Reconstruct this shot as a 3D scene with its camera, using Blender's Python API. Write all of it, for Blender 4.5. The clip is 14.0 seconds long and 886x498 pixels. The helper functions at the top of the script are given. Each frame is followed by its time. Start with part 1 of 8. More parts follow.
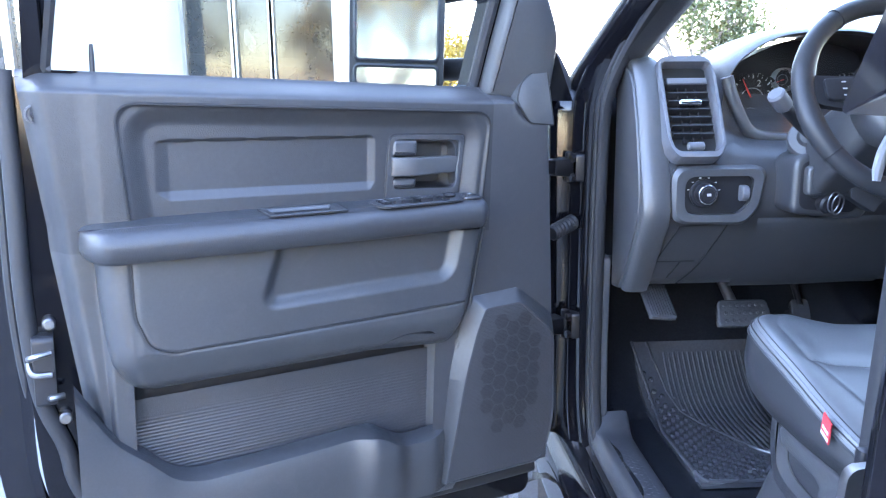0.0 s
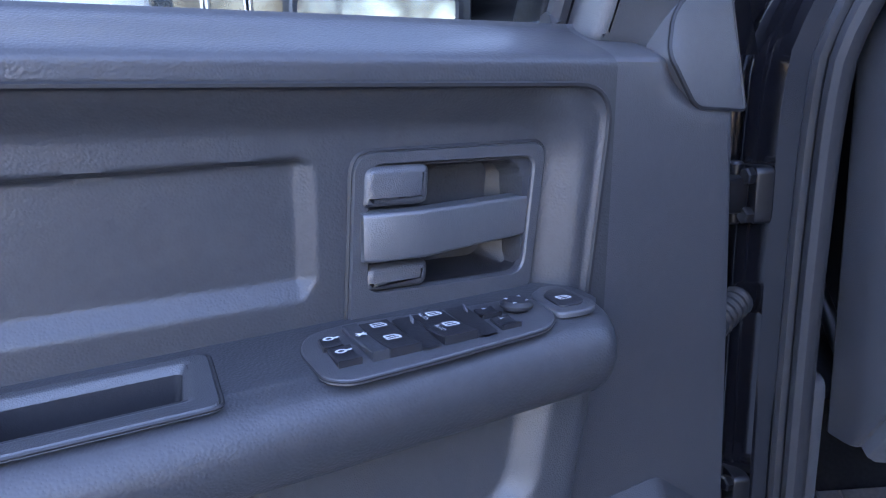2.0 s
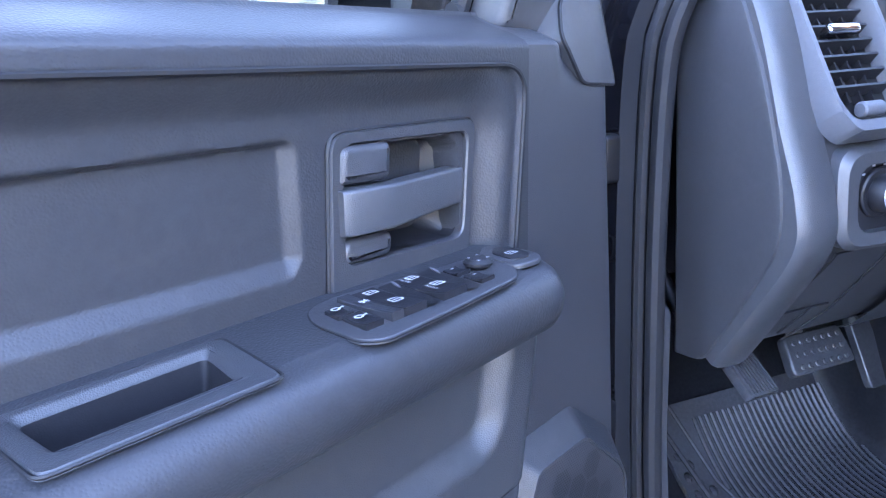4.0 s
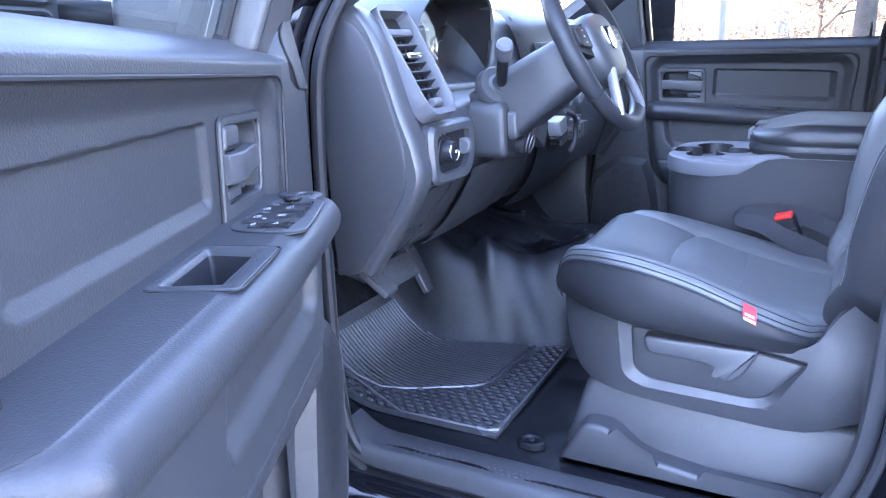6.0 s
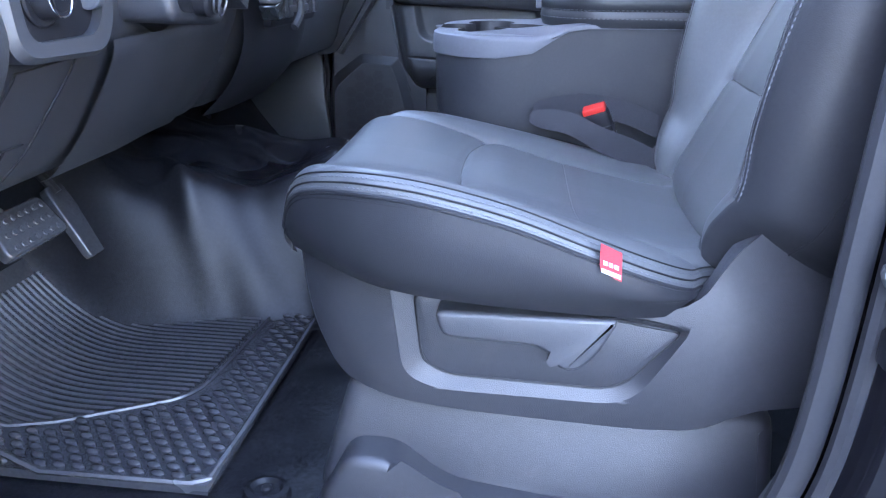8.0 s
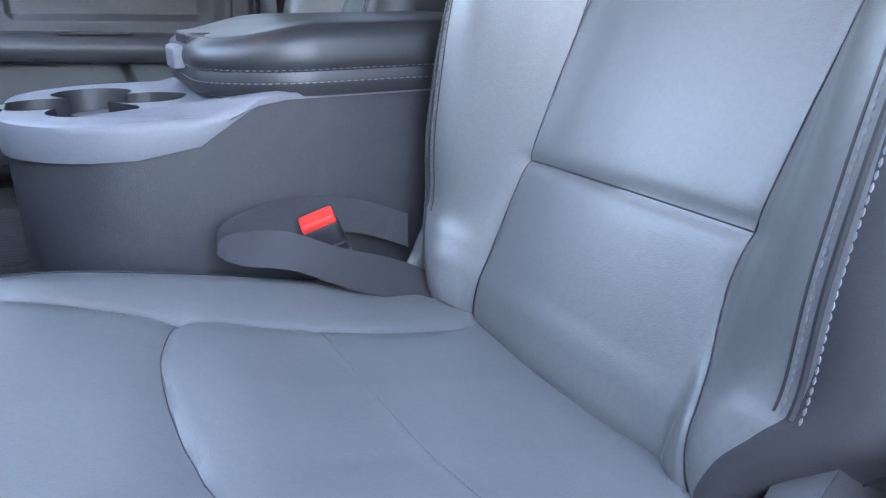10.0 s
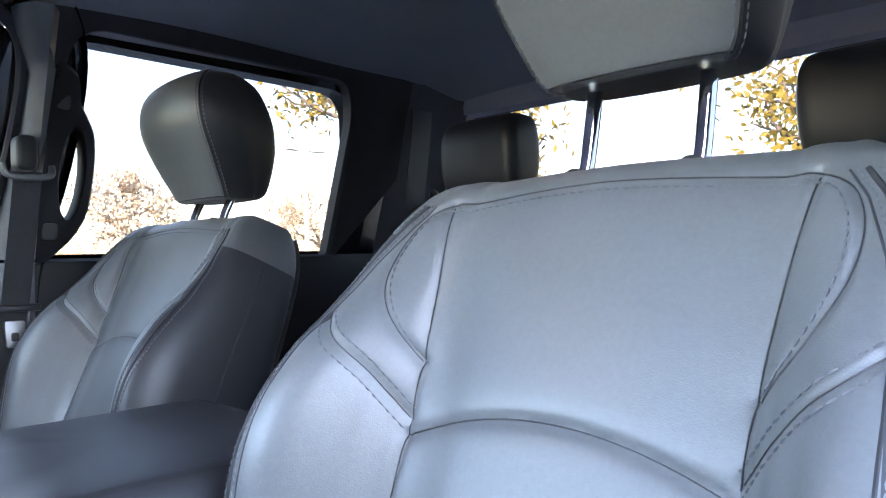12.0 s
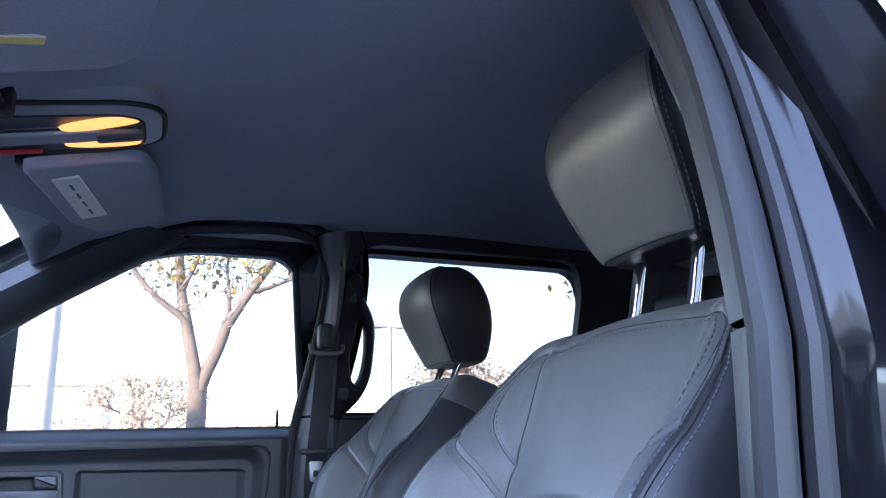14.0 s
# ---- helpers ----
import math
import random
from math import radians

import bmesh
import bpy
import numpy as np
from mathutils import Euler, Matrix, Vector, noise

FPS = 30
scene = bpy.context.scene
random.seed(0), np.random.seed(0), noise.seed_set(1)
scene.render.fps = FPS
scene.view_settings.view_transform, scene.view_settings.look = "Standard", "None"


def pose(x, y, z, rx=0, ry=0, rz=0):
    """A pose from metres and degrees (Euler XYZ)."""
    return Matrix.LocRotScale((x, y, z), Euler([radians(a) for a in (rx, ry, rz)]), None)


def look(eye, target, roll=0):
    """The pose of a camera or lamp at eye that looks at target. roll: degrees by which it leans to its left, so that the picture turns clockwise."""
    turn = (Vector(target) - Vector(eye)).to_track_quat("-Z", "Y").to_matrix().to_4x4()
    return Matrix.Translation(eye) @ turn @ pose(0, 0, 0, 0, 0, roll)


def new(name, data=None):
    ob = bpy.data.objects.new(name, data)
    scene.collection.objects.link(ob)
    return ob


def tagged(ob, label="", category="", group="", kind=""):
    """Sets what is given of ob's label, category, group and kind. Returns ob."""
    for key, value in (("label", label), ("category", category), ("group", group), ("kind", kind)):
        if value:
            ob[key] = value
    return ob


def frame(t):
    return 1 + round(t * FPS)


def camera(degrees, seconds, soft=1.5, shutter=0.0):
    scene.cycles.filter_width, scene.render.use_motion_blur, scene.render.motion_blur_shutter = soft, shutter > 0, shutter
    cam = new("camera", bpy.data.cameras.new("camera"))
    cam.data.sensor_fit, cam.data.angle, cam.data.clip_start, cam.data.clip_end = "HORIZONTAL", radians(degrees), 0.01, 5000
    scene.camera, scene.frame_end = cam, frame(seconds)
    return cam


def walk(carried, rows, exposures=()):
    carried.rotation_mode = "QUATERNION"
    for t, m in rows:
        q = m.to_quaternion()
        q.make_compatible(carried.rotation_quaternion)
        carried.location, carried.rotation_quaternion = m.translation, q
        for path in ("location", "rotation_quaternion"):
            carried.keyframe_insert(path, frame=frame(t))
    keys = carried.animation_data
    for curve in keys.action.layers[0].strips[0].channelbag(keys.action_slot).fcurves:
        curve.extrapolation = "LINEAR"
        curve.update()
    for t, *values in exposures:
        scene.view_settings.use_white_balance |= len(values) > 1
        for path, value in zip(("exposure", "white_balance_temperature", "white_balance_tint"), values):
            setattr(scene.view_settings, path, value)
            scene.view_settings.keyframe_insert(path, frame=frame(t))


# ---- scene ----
cam = camera(61.7, 14.0, soft=1.2)
PATH = [
    (0, (-1.325, 0.026, 1.584), (-1.216, 1.977, 1.158), -0.5),
    (0.5, (-1.345, 0.222, 1.592), (-1.235, 2.173, 1.165), -0.7),
    (1, (-1.339, 0.43, 1.596), (-1.238, 2.376, 1.149), -1.0),
    (1.5, (-1.313, 0.686, 1.586), (-1.211, 2.628, 1.118), -1.4),
    (2, (-1.314, 0.926, 1.56), (-1.205, 2.859, 1.058), -1.9),
    (2.2, (-1.31, 0.994, 1.553), (-1.193, 2.922, 1.033), -2.1),
    (4.3, (-1.543, 0.854, 1.561), (-0.652, 2.56, 1.016), -2.7),
    (4.5, (-1.597, 0.811, 1.562), (-0.578, 2.443, 1.016), -2.5),
    (5, (-1.748, 0.735, 1.568), (-0.424, 2.136, 1.037), -2.8),
    (5.5, (-1.882, 0.758, 1.58), (-0.329, 1.898, 1.044), -2.1),
    (6, (-1.989, 0.821, 1.576), (-0.285, 1.716, 1.035), -1.6),
    (6.5, (-1.988, 0.86, 1.563), (-0.2, 1.554, 0.997), -1.0),
    (7, (-1.851, 0.916, 1.514), (-0.016, 1.427, 0.905), -0.3),
    (7.2, (-1.761, 0.94, 1.492), (0.084, 1.383, 0.86), -0.2),
    (9.3, (-1.073, 1.021, 1.334), (0.746, 0.794, 0.534), 0.0),
    (9.5, (-1.036, 1.047, 1.348), (0.771, 0.646, 0.59), 0.1),
    (10, (-0.928, 1.105, 1.403), (0.771, 0.277, 0.748), -0.3),
    (10.5, (-0.859, 1.117, 1.458), (0.696, -0.034, 0.952), -0.2),
    (11, (-0.813, 1.103, 1.498), (0.644, -0.225, 1.162), -0.2),
    (11.5, (-0.791, 1.081, 1.534), (0.612, -0.336, 1.379), -0.4),
    (12, (-0.792, 1.073, 1.565), (0.616, -0.347, 1.582), -1.3),
    (12.5, (-0.823, 1.062, 1.595), (0.669, -0.261, 1.751), -2.4),
    (13, (-0.931, 1.025, 1.597), (0.687, -0.109, 1.904), -2.8),
    (13.5, (-1.049, 1.011, 1.576), (0.685, 0.102, 1.985), -2.7),
    (14, (-1.175, 1.032, 1.503), (0.635, 0.345, 2.004), -1.4),
]
EXPOSURES = [(0, 5.22, 6800, 24), (1, 5.02, 6700, 27), (2.2, 4.58, 6450, 33), (4.3, 5.33, 6430, 31), (5, 5.46, 6470, 31), (6.5, 5.38, 6470, 32), (7, 5.28, 6440, 32), (9.5, 5.65, 7950, 23), (11, 5.6, 7950, 23), (12, 5.72, 7600, 23), (12.5, 5.62, 7250, 24), (13, 5.55, 6980, 25), (14, 4.92, 6550, 28)]
walk(cam, [(t, look(eye, target, roll)) for t, eye, target, roll in PATH], EXPOSURES)

# ---- world and light ----
SUN_AZ, SUN_EL = 38.0, 17.0        # degrees to the left of the truck's nose, degrees over the horizon
world = bpy.data.worlds.new("sky")
scene.world = world
world.use_nodes = True
wt = world.node_tree
sky = wt.nodes.new("ShaderNodeTexSky")
sky.sky_type, sky.sun_disc = "NISHITA", False
sky.sun_elevation, sky.sun_rotation = radians(SUN_EL), radians(-SUN_AZ)
sky.air_density, sky.dust_density, sky.ozone_density = 1.0, 0.4, 1.6
wt.nodes["Background"].inputs["Strength"].default_value = 0.15
wt.links.new(sky.outputs["Color"], wt.nodes["Background"].inputs["Color"])
sun = new("sun", bpy.data.lights.new("sun", "SUN"))
sun.data.energy, sun.data.angle, sun.data.color = 2.2, radians(0.6), (1.0, 0.83, 0.62)
sun_way = Vector((math.sin(radians(SUN_AZ)) * math.cos(radians(SUN_EL)), -math.cos(radians(SUN_AZ)) * math.cos(radians(SUN_EL)), -math.sin(radians(SUN_EL))))
sun.matrix_world = look((-40, 50, 25), Vector((-40, 50, 25)) + sun_way)


# ---- materials ----
def material(name, color, rough=0.5, metal=0.0, grain=0.0, bump=0.0, vary=0.12, patch=3.0, spec=0.5, coat=0.0, kind="noise", dust=0.0):
    """A surface with a fine relief (grain in bumps a metre), and a slow change of tone over patches."""
    m = bpy.data.materials.new(name)
    m.use_nodes = True
    t = m.node_tree
    n, l = t.nodes, t.links
    b = n["Principled BSDF"]
    b.inputs["Roughness"].default_value, b.inputs["Metallic"].default_value = rough, metal
    b.inputs["Specular IOR Level"].default_value, b.inputs["Coat Weight"].default_value = spec, coat
    b.inputs["Coat Roughness"].default_value = 0.04
    co = n.new("ShaderNodeTexCoord").outputs["Object"]

    def tex(scale, detail=3.0, dist=0.0):
        x = n.new("ShaderNodeTexNoise")
        x.inputs["Scale"].default_value, x.inputs["Detail"].default_value, x.inputs["Distortion"].default_value = scale, detail, dist
        l.new(co, x.inputs["Vector"])
        return x.outputs["Fac"]

    slow, fine = tex(patch, 4.0, 0.4), tex(max(grain * 0.25, 40.0), 2.0)
    add = n.new("ShaderNodeMath")
    add.operation = "ADD"
    l.new(slow, add.inputs[0]), l.new(fine, add.inputs[1])
    ramp = n.new("ShaderNodeMapRange")
    ramp.inputs["From Min"].default_value, ramp.inputs["From Max"].default_value = 0.6, 1.4
    ramp.inputs["To Min"].default_value, ramp.inputs["To Max"].default_value = 1.0 - vary, 1.0 + vary
    l.new(add.outputs[0], ramp.inputs["Value"])
    mix = n.new("ShaderNodeVectorMath")
    mix.operation = "SCALE"
    mix.inputs[0].default_value = color[:3]
    l.new(ramp.outputs[0], mix.inputs["Scale"])
    out = mix.outputs[0]
    if dust:
        spots = tex(patch * 9, 6.0, 1.0)
        cut = n.new("ShaderNodeMapRange")
        cut.inputs["From Min"].default_value, cut.inputs["From Max"].default_value = 0.52, 0.78
        cut.inputs["To Min"].default_value, cut.inputs["To Max"].default_value = 0.0, dust
        l.new(spots, cut.inputs["Value"])
        blend = n.new("ShaderNodeMix")
        blend.data_type = "RGBA"
        l.new(cut.outputs[0], blend.inputs["Factor"]), l.new(out, blend.inputs["A"])
        blend.inputs["B"].default_value = (0.22, 0.2, 0.18, 1)
        out = blend.outputs["Result"]
    l.new(out, b.inputs["Base Color"])
    gloss = n.new("ShaderNodeMapRange")
    gloss.inputs["To Min"].default_value, gloss.inputs["To Max"].default_value = max(rough - 0.08, 0.02), min(rough + 0.08, 1.0)
    l.new(slow, gloss.inputs["Value"]), l.new(gloss.outputs[0], b.inputs["Roughness"])
    if bump:
        bp = n.new("ShaderNodeBump")
        bp.inputs["Strength"].default_value, bp.inputs["Distance"].default_value = bump, 0.001
        if kind == "leather":
            v = n.new("ShaderNodeTexVoronoi")
            v.feature = "SMOOTH_F1"
            v.inputs["Scale"].default_value = grain
            l.new(co, v.inputs["Vector"])
            wr = tex(45, 3.0, 1.2)
            s = n.new("ShaderNodeMath")
            s.operation = "MULTIPLY_ADD"
            s.inputs[1].default_value = 0.22
            l.new(wr, s.inputs[0]), l.new(v.outputs["Distance"], s.inputs[2])
            l.new(s.outputs[0], bp.inputs["Height"])
        elif kind == "weave":
            w = n.new("ShaderNodeTexWave")
            w.bands_direction = "Z"
            w.inputs["Scale"].default_value = grain
            l.new(co, w.inputs["Vector"]), l.new(w.outputs["Fac"], bp.inputs["Height"])
        elif kind == "brushed":
            l.new(tex(grain, 1.0, 2.0), bp.inputs["Height"])
        else:
            v = n.new("ShaderNodeTexVoronoi")
            v.inputs["Scale"].default_value = grain
            l.new(co, v.inputs["Vector"]), l.new(v.outputs["Distance"], bp.inputs["Height"])
        l.new(bp.outputs[0], b.inputs["Normal"])
    return m


def emitter(name, color, strength):
    m = bpy.data.materials.new(name)
    m.use_nodes = True
    b = m.node_tree.nodes["Principled BSDF"]
    b.inputs["Base Color"].default_value = (*color, 1)
    b.inputs["Emission Color"].default_value, b.inputs["Emission Strength"].default_value = (*color, 1), strength
    return m


def glass(name, tint=(1, 1, 1), rough=0.0):
    m = bpy.data.materials.new(name)
    m.use_nodes = True
    t = m.node_tree
    n, l = t.nodes, t.links
    n.remove(n["Principled BSDF"])
    clear, shine, mixer, fres = n.new("ShaderNodeBsdfTransparent"), n.new("ShaderNodeBsdfGlossy"), n.new("ShaderNodeMixShader"), n.new("ShaderNodeLayerWeight")
    rise, scale = n.new("ShaderNodeMath"), n.new("ShaderNodeMath")
    clear.inputs["Color"].default_value = (*tint, 1)
    shine.inputs["Roughness"].default_value = rough
    fres.inputs["Blend"].default_value = 0.5
    rise.operation, scale.operation = "POWER", "MULTIPLY_ADD"
    rise.inputs[1].default_value = 4.0
    scale.inputs[1].default_value, scale.inputs[2].default_value = 0.85, 0.045
    l.new(fres.outputs["Facing"], rise.inputs[0]), l.new(rise.outputs[0], scale.inputs[0])
    l.new(scale.outputs[0], mixer.inputs[0]), l.new(clear.outputs[0], mixer.inputs[1]), l.new(shine.outputs[0], mixer.inputs[2])
    l.new(mixer.outputs[0], n["Material Output"].inputs["Surface"])
    return m


def perforated(name, solid, hole, pitch, size):
    """A dark sheet with a close grid of small round holes, pitch holes a metre in y and z."""
    m = material(name, solid, 0.5, spec=0.5, vary=0.08)
    n, l = m.node_tree.nodes, m.node_tree.links
    b = n["Principled BSDF"]
    base = b.inputs["Base Color"].links[0].from_socket
    sep = n.new("ShaderNodeSeparateXYZ")
    l.new(n.new("ShaderNodeTexCoord").outputs["Object"], sep.inputs[0])

    def op(kind, a, c=None):
        x = n.new("ShaderNodeMath")
        x.operation = kind
        for k, v in enumerate((a, c)):
            if v is None:
                continue
            if isinstance(v, float):
                x.inputs[k].default_value = v
            else:
                l.new(v, x.inputs[k])
        return x.outputs[0]
    row = op("MULTIPLY", sep.outputs["Z"], pitch * 1.1547)
    shift = op("MULTIPLY", op("MODULO", op("FLOOR", row), 2.0), 0.5)
    u = op("SUBTRACT", op("FRACT", op("ADD", op("MULTIPLY", sep.outputs["Y"], pitch), shift)), 0.5)
    v = op("SUBTRACT", op("FRACT", row), 0.5)
    r = op("SQRT", op("ADD", op("MULTIPLY", u, u), op("MULTIPLY", v, v)))
    mask = op("LESS_THAN", r, size)
    mix = n.new("ShaderNodeMix")
    mix.data_type = "RGBA"
    l.new(mask, mix.inputs["Factor"]), l.new(base, mix.inputs["A"])
    mix.inputs["B"].default_value = (*hole, 1)
    l.new(mix.outputs["Result"], b.inputs["Base Color"])
    return m


PLASTIC = material("grained_dark_plastic", (0.05, 0.0515, 0.057), 0.4, grain=900, bump=0.25, vary=0.12, spec=0.85, dust=0.05)
PLASTIC_SOFT = material("soft_touch_plastic", (0.031, 0.0318, 0.0358), 0.44, grain=520, bump=0.3, vary=0.12, spec=0.42, kind="leather", dust=0.03)
# grained plastic again, darkened to stand in for weaker light on the doors
PLASTIC_SHADED = material("shaded_door_plastic", (0.038, 0.0392, 0.0435), 0.42, grain=900, bump=0.25, vary=0.12, spec=0.6, dust=0.05)
PLASTIC_LIGHT = material("mid_grey_plastic", (0.105, 0.108, 0.122), 0.48, grain=900, bump=0.2, vary=0.08)
PLASTIC_MID = material("charcoal_plastic", (0.037, 0.0375, 0.0425), 0.4, grain=900, bump=0.25, vary=0.12, spec=0.7, dust=0.04)
PLASTIC_BLACK = material("satin_black_plastic", (0.03, 0.0308, 0.0355), 0.45, grain=900, bump=0.2, vary=0.12, spec=0.35, dust=0.03)
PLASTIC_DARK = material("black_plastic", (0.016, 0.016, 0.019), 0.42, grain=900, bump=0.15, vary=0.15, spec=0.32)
PLASTIC_SILVER = material("satin_silver_plastic", (0.34, 0.34, 0.36), 0.35, metal=0.3, vary=0.06)
LEATHER = material("dark_grey_leather", (0.094, 0.099, 0.102), 0.39, grain=900, bump=0.12, vary=0.1, spec=0.62, kind="leather")
LEATHER_BLACK = material("black_leather", (0.026, 0.0268, 0.0305), 0.42, grain=900, bump=0.12, vary=0.12, spec=0.34, kind="leather")
LEATHER_LID = material("black_lid_leather", (0.02, 0.0205, 0.023), 0.42, grain=900, bump=0.12, vary=0.12, spec=0.4, kind="leather")
THREAD_MID = material("mid_grey_thread", (0.13, 0.136, 0.148), 0.7, grain=3000, bump=0.3, vary=0.1)
THREAD_DARK = material("dark_grey_thread", (0.1, 0.105, 0.115), 0.7, grain=3000, bump=0.3, vary=0.1)
SEAM = material("black_seam", (0.01, 0.01, 0.012), 0.6, vary=0.1)
RUBBER = material("black_rubber", (0.05, 0.051, 0.057), 0.25, grain=700, bump=0.2, vary=0.2, spec=0.9, dust=0.05)
VINYL = material("black_vinyl_floor", (0.011, 0.0115, 0.014), 0.25, grain=700, bump=0.2, vary=0.3, spec=0.22, dust=0.015)
SEAL = material("weather_strip_rubber", (0.022, 0.0225, 0.026), 0.55, grain=900, bump=0.1, vary=0.15, spec=0.35)
PAINT = material("gloss_black_paint", (0.006, 0.006, 0.008), 0.1, vary=0.2, spec=0.4, dust=0.02)
PAINT_WORN = material("satin_black_paint", (0.01, 0.01, 0.012), 0.35, vary=0.3, spec=0.35, dust=0.03)
STEEL = material("zinc_plated_steel", (0.22, 0.22, 0.23), 0.45, metal=1.0, vary=0.15, patch=30)
CHROME = material("chrome", (0.8, 0.8, 0.82), 0.08, metal=1.0, vary=0.05)
FABRIC = material("charcoal_headliner_fabric", (0.34, 0.342, 0.4), 0.9, grain=1400, bump=0.4, vary=0.15)
WEBBING = material("seat_belt_webbing", (0.04, 0.04, 0.045), 0.6, grain=1200, bump=0.5, vary=0.15, spec=0.3, kind="weave")
RED = material("red_plastic", (0.75, 0.04, 0.03), 0.35, vary=0.05)
RED_CLOTH = material("red_woven_tag", (0.62, 0.04, 0.05), 0.7, grain=900, bump=0.4, vary=0.1, kind="weave")
PAPER = material("label_paper", (0.22, 0.22, 0.215), 0.6, vary=0.08)
LABEL_WHITE = material("white_label_paper", (0.78, 0.78, 0.76), 0.6, vary=0.05)
WHITE = material("white_print", (0.5, 0.5, 0.5), 0.6, vary=0.05)
YELLOW = material("yellow_label_paper", (0.75, 0.6, 0.18), 0.6, vary=0.06)
BLACK = material("black_print", (0.01, 0.01, 0.01), 0.6, vary=0.05)
SPEAKER = perforated("speaker_mesh", (0.042, 0.042, 0.047), (0.012, 0.012, 0.014), 300.0, 0.26)
SPEAKER_OPEN = perforated("open_speaker_mesh", (0.034, 0.034, 0.038), (0.005, 0.005, 0.006), 300.0, 0.36)
GLASS = glass("window_glass", (0.8, 0.85, 0.84))
DOOR_GLASS = glass("door_glass", (0.45, 0.48, 0.475))
PASSENGER_GLASS = glass("tinted_door_glass", (0.15, 0.16, 0.164))
TINTED = glass("privacy_glass", (0.068, 0.073, 0.077))
MIRROR = material("mirror_glass", (0.42, 0.44, 0.45), 0.02, metal=1.0, vary=0.02)
CLEAR = glass("gauge_lens", (0.95, 0.95, 0.95))
AMBER = emitter("amber_display", (1.0, 0.42, 0.03), 2.0)
LAMP = emitter("lit_dome_lens", (1.0, 0.45, 0.13), 0.055)
CONCRETE = material("light_concrete", (0.15, 0.148, 0.144), 0.85, grain=120, bump=0.6, vary=0.16, patch=0.6, dust=0.2)
ASPHALT = material("grey_asphalt", (0.06, 0.06, 0.062), 0.85, grain=150, bump=0.8, vary=0.2, patch=0.4)
STUCCO = material("white_painted_stucco", (0.56, 0.565, 0.56), 0.8, grain=200, bump=0.4, vary=0.06, patch=0.5)
BARK = material("grey_brown_bark", (0.24, 0.205, 0.18), 0.9, grain=60, bump=1.0, vary=0.35, patch=6)
LEAF = material("yellow_green_leaf", (0.34, 0.25, 0.04), 0.6, vary=0.35, patch=1.5)
LEAF_GREEN = material("olive_green_leaf", (0.07, 0.085, 0.02), 0.6, vary=0.4, patch=1.5)
SCRUB = material("dry_brush", (0.62, 0.49, 0.38), 0.9, vary=0.25, patch=1.0)
GRASS = material("dry_grass", (0.34, 0.27, 0.12), 0.9, grain=60, bump=0.8, vary=0.3, patch=0.3)
FACADE = material("pale_far_facade", (0.7, 0.68, 0.64), 0.8, vary=0.06)
DARKGLASS = material("dark_shop_glass", (0.02, 0.024, 0.026), 0.03, vary=0.1, spec=0.6, coat=0.4)
ALU = material("anodised_aluminium", (0.45, 0.45, 0.46), 0.35, metal=0.8, vary=0.06)


# ---- building helpers ----
BASE = {}


def thing(name, base, label, category, group="", kind=""):
    """The Empty of a top-level thing, at its base."""
    ob = new(name)
    ob.location = base
    ob.empty_display_size = 0.05
    BASE[ob] = Vector(base)
    return tagged(ob, label, category, group, kind)


def part(name, bm, mat, parent=None, label="", sharp=38, flip=False):
    """Links a bmesh, built in world places, as one mesh under a thing or part."""
    bmesh.ops.remove_doubles(bm, verts=bm.verts, dist=1e-5)
    bmesh.ops.recalc_face_normals(bm, faces=bm.faces)
    if flip:
        bmesh.ops.reverse_faces(bm, faces=bm.faces)
    for f in bm.faces:
        f.smooth = True
    lim = radians(sharp)
    for e in bm.edges:
        if len(e.link_faces) == 2 and e.calc_face_angle(0) > lim:
            e.smooth = False
    me = bpy.data.meshes.new(name)
    bm.to_mesh(me)
    bm.free()
    me.materials.append(mat)
    ob = new(name, me)
    if parent is not None:
        ob.parent = parent
        if parent in BASE:
            ob.matrix_parent_inverse = Matrix.Translation(-BASE[parent])
    if label:
        ob["label"] = label
    return ob


def B():
    return bmesh.new()


def spline(ctrl, n, closed=False):
    """n points on a smooth curve through the control points (any dimension)."""
    c = np.array(ctrl, float)
    k = len(c)
    segs = k if closed else k - 1
    out = []
    for t in np.linspace(0, segs, n, endpoint=not closed):
        i = min(int(t), segs - 1)
        f = t - i
        if closed:
            p = [c[(i + j - 1) % k] for j in range(4)]
        else:
            p = [c[min(max(i + j - 1, 0), k - 1)] for j in range(4)]
        out.append(0.5 * (2 * p[1] + (p[2] - p[0]) * f + (2 * p[0] - 5 * p[1] + 4 * p[2] - p[3]) * f * f + (3 * p[1] - p[0] - 3 * p[2] + p[3]) * f ** 3))
    return np.array(out)


def rounded(pts, r, n=5):
    """A 2D polygon with its corners rounded; r is one radius or one for each corner."""
    out, k = [], len(pts)
    for i in range(k):
        a, b, c = (np.array(pts[(i + j) % k], float) for j in (-1, 0, 1))
        ri = r[i] if isinstance(r, (list, tuple)) else r
        u, v = a - b, c - b
        lu, lv = np.linalg.norm(u), np.linalg.norm(v)
        d = min(ri, 0.48 * lu, 0.48 * lv)
        if d < 1e-6:
            out.append(b)
            continue
        s, e = b + u / lu * d, b + v / lv * d
        for t in np.linspace(0, 1, n):
            out.append((1 - t) ** 2 * s + 2 * t * (1 - t) * b + t * t * e)
    return [tuple(p) for p in out]


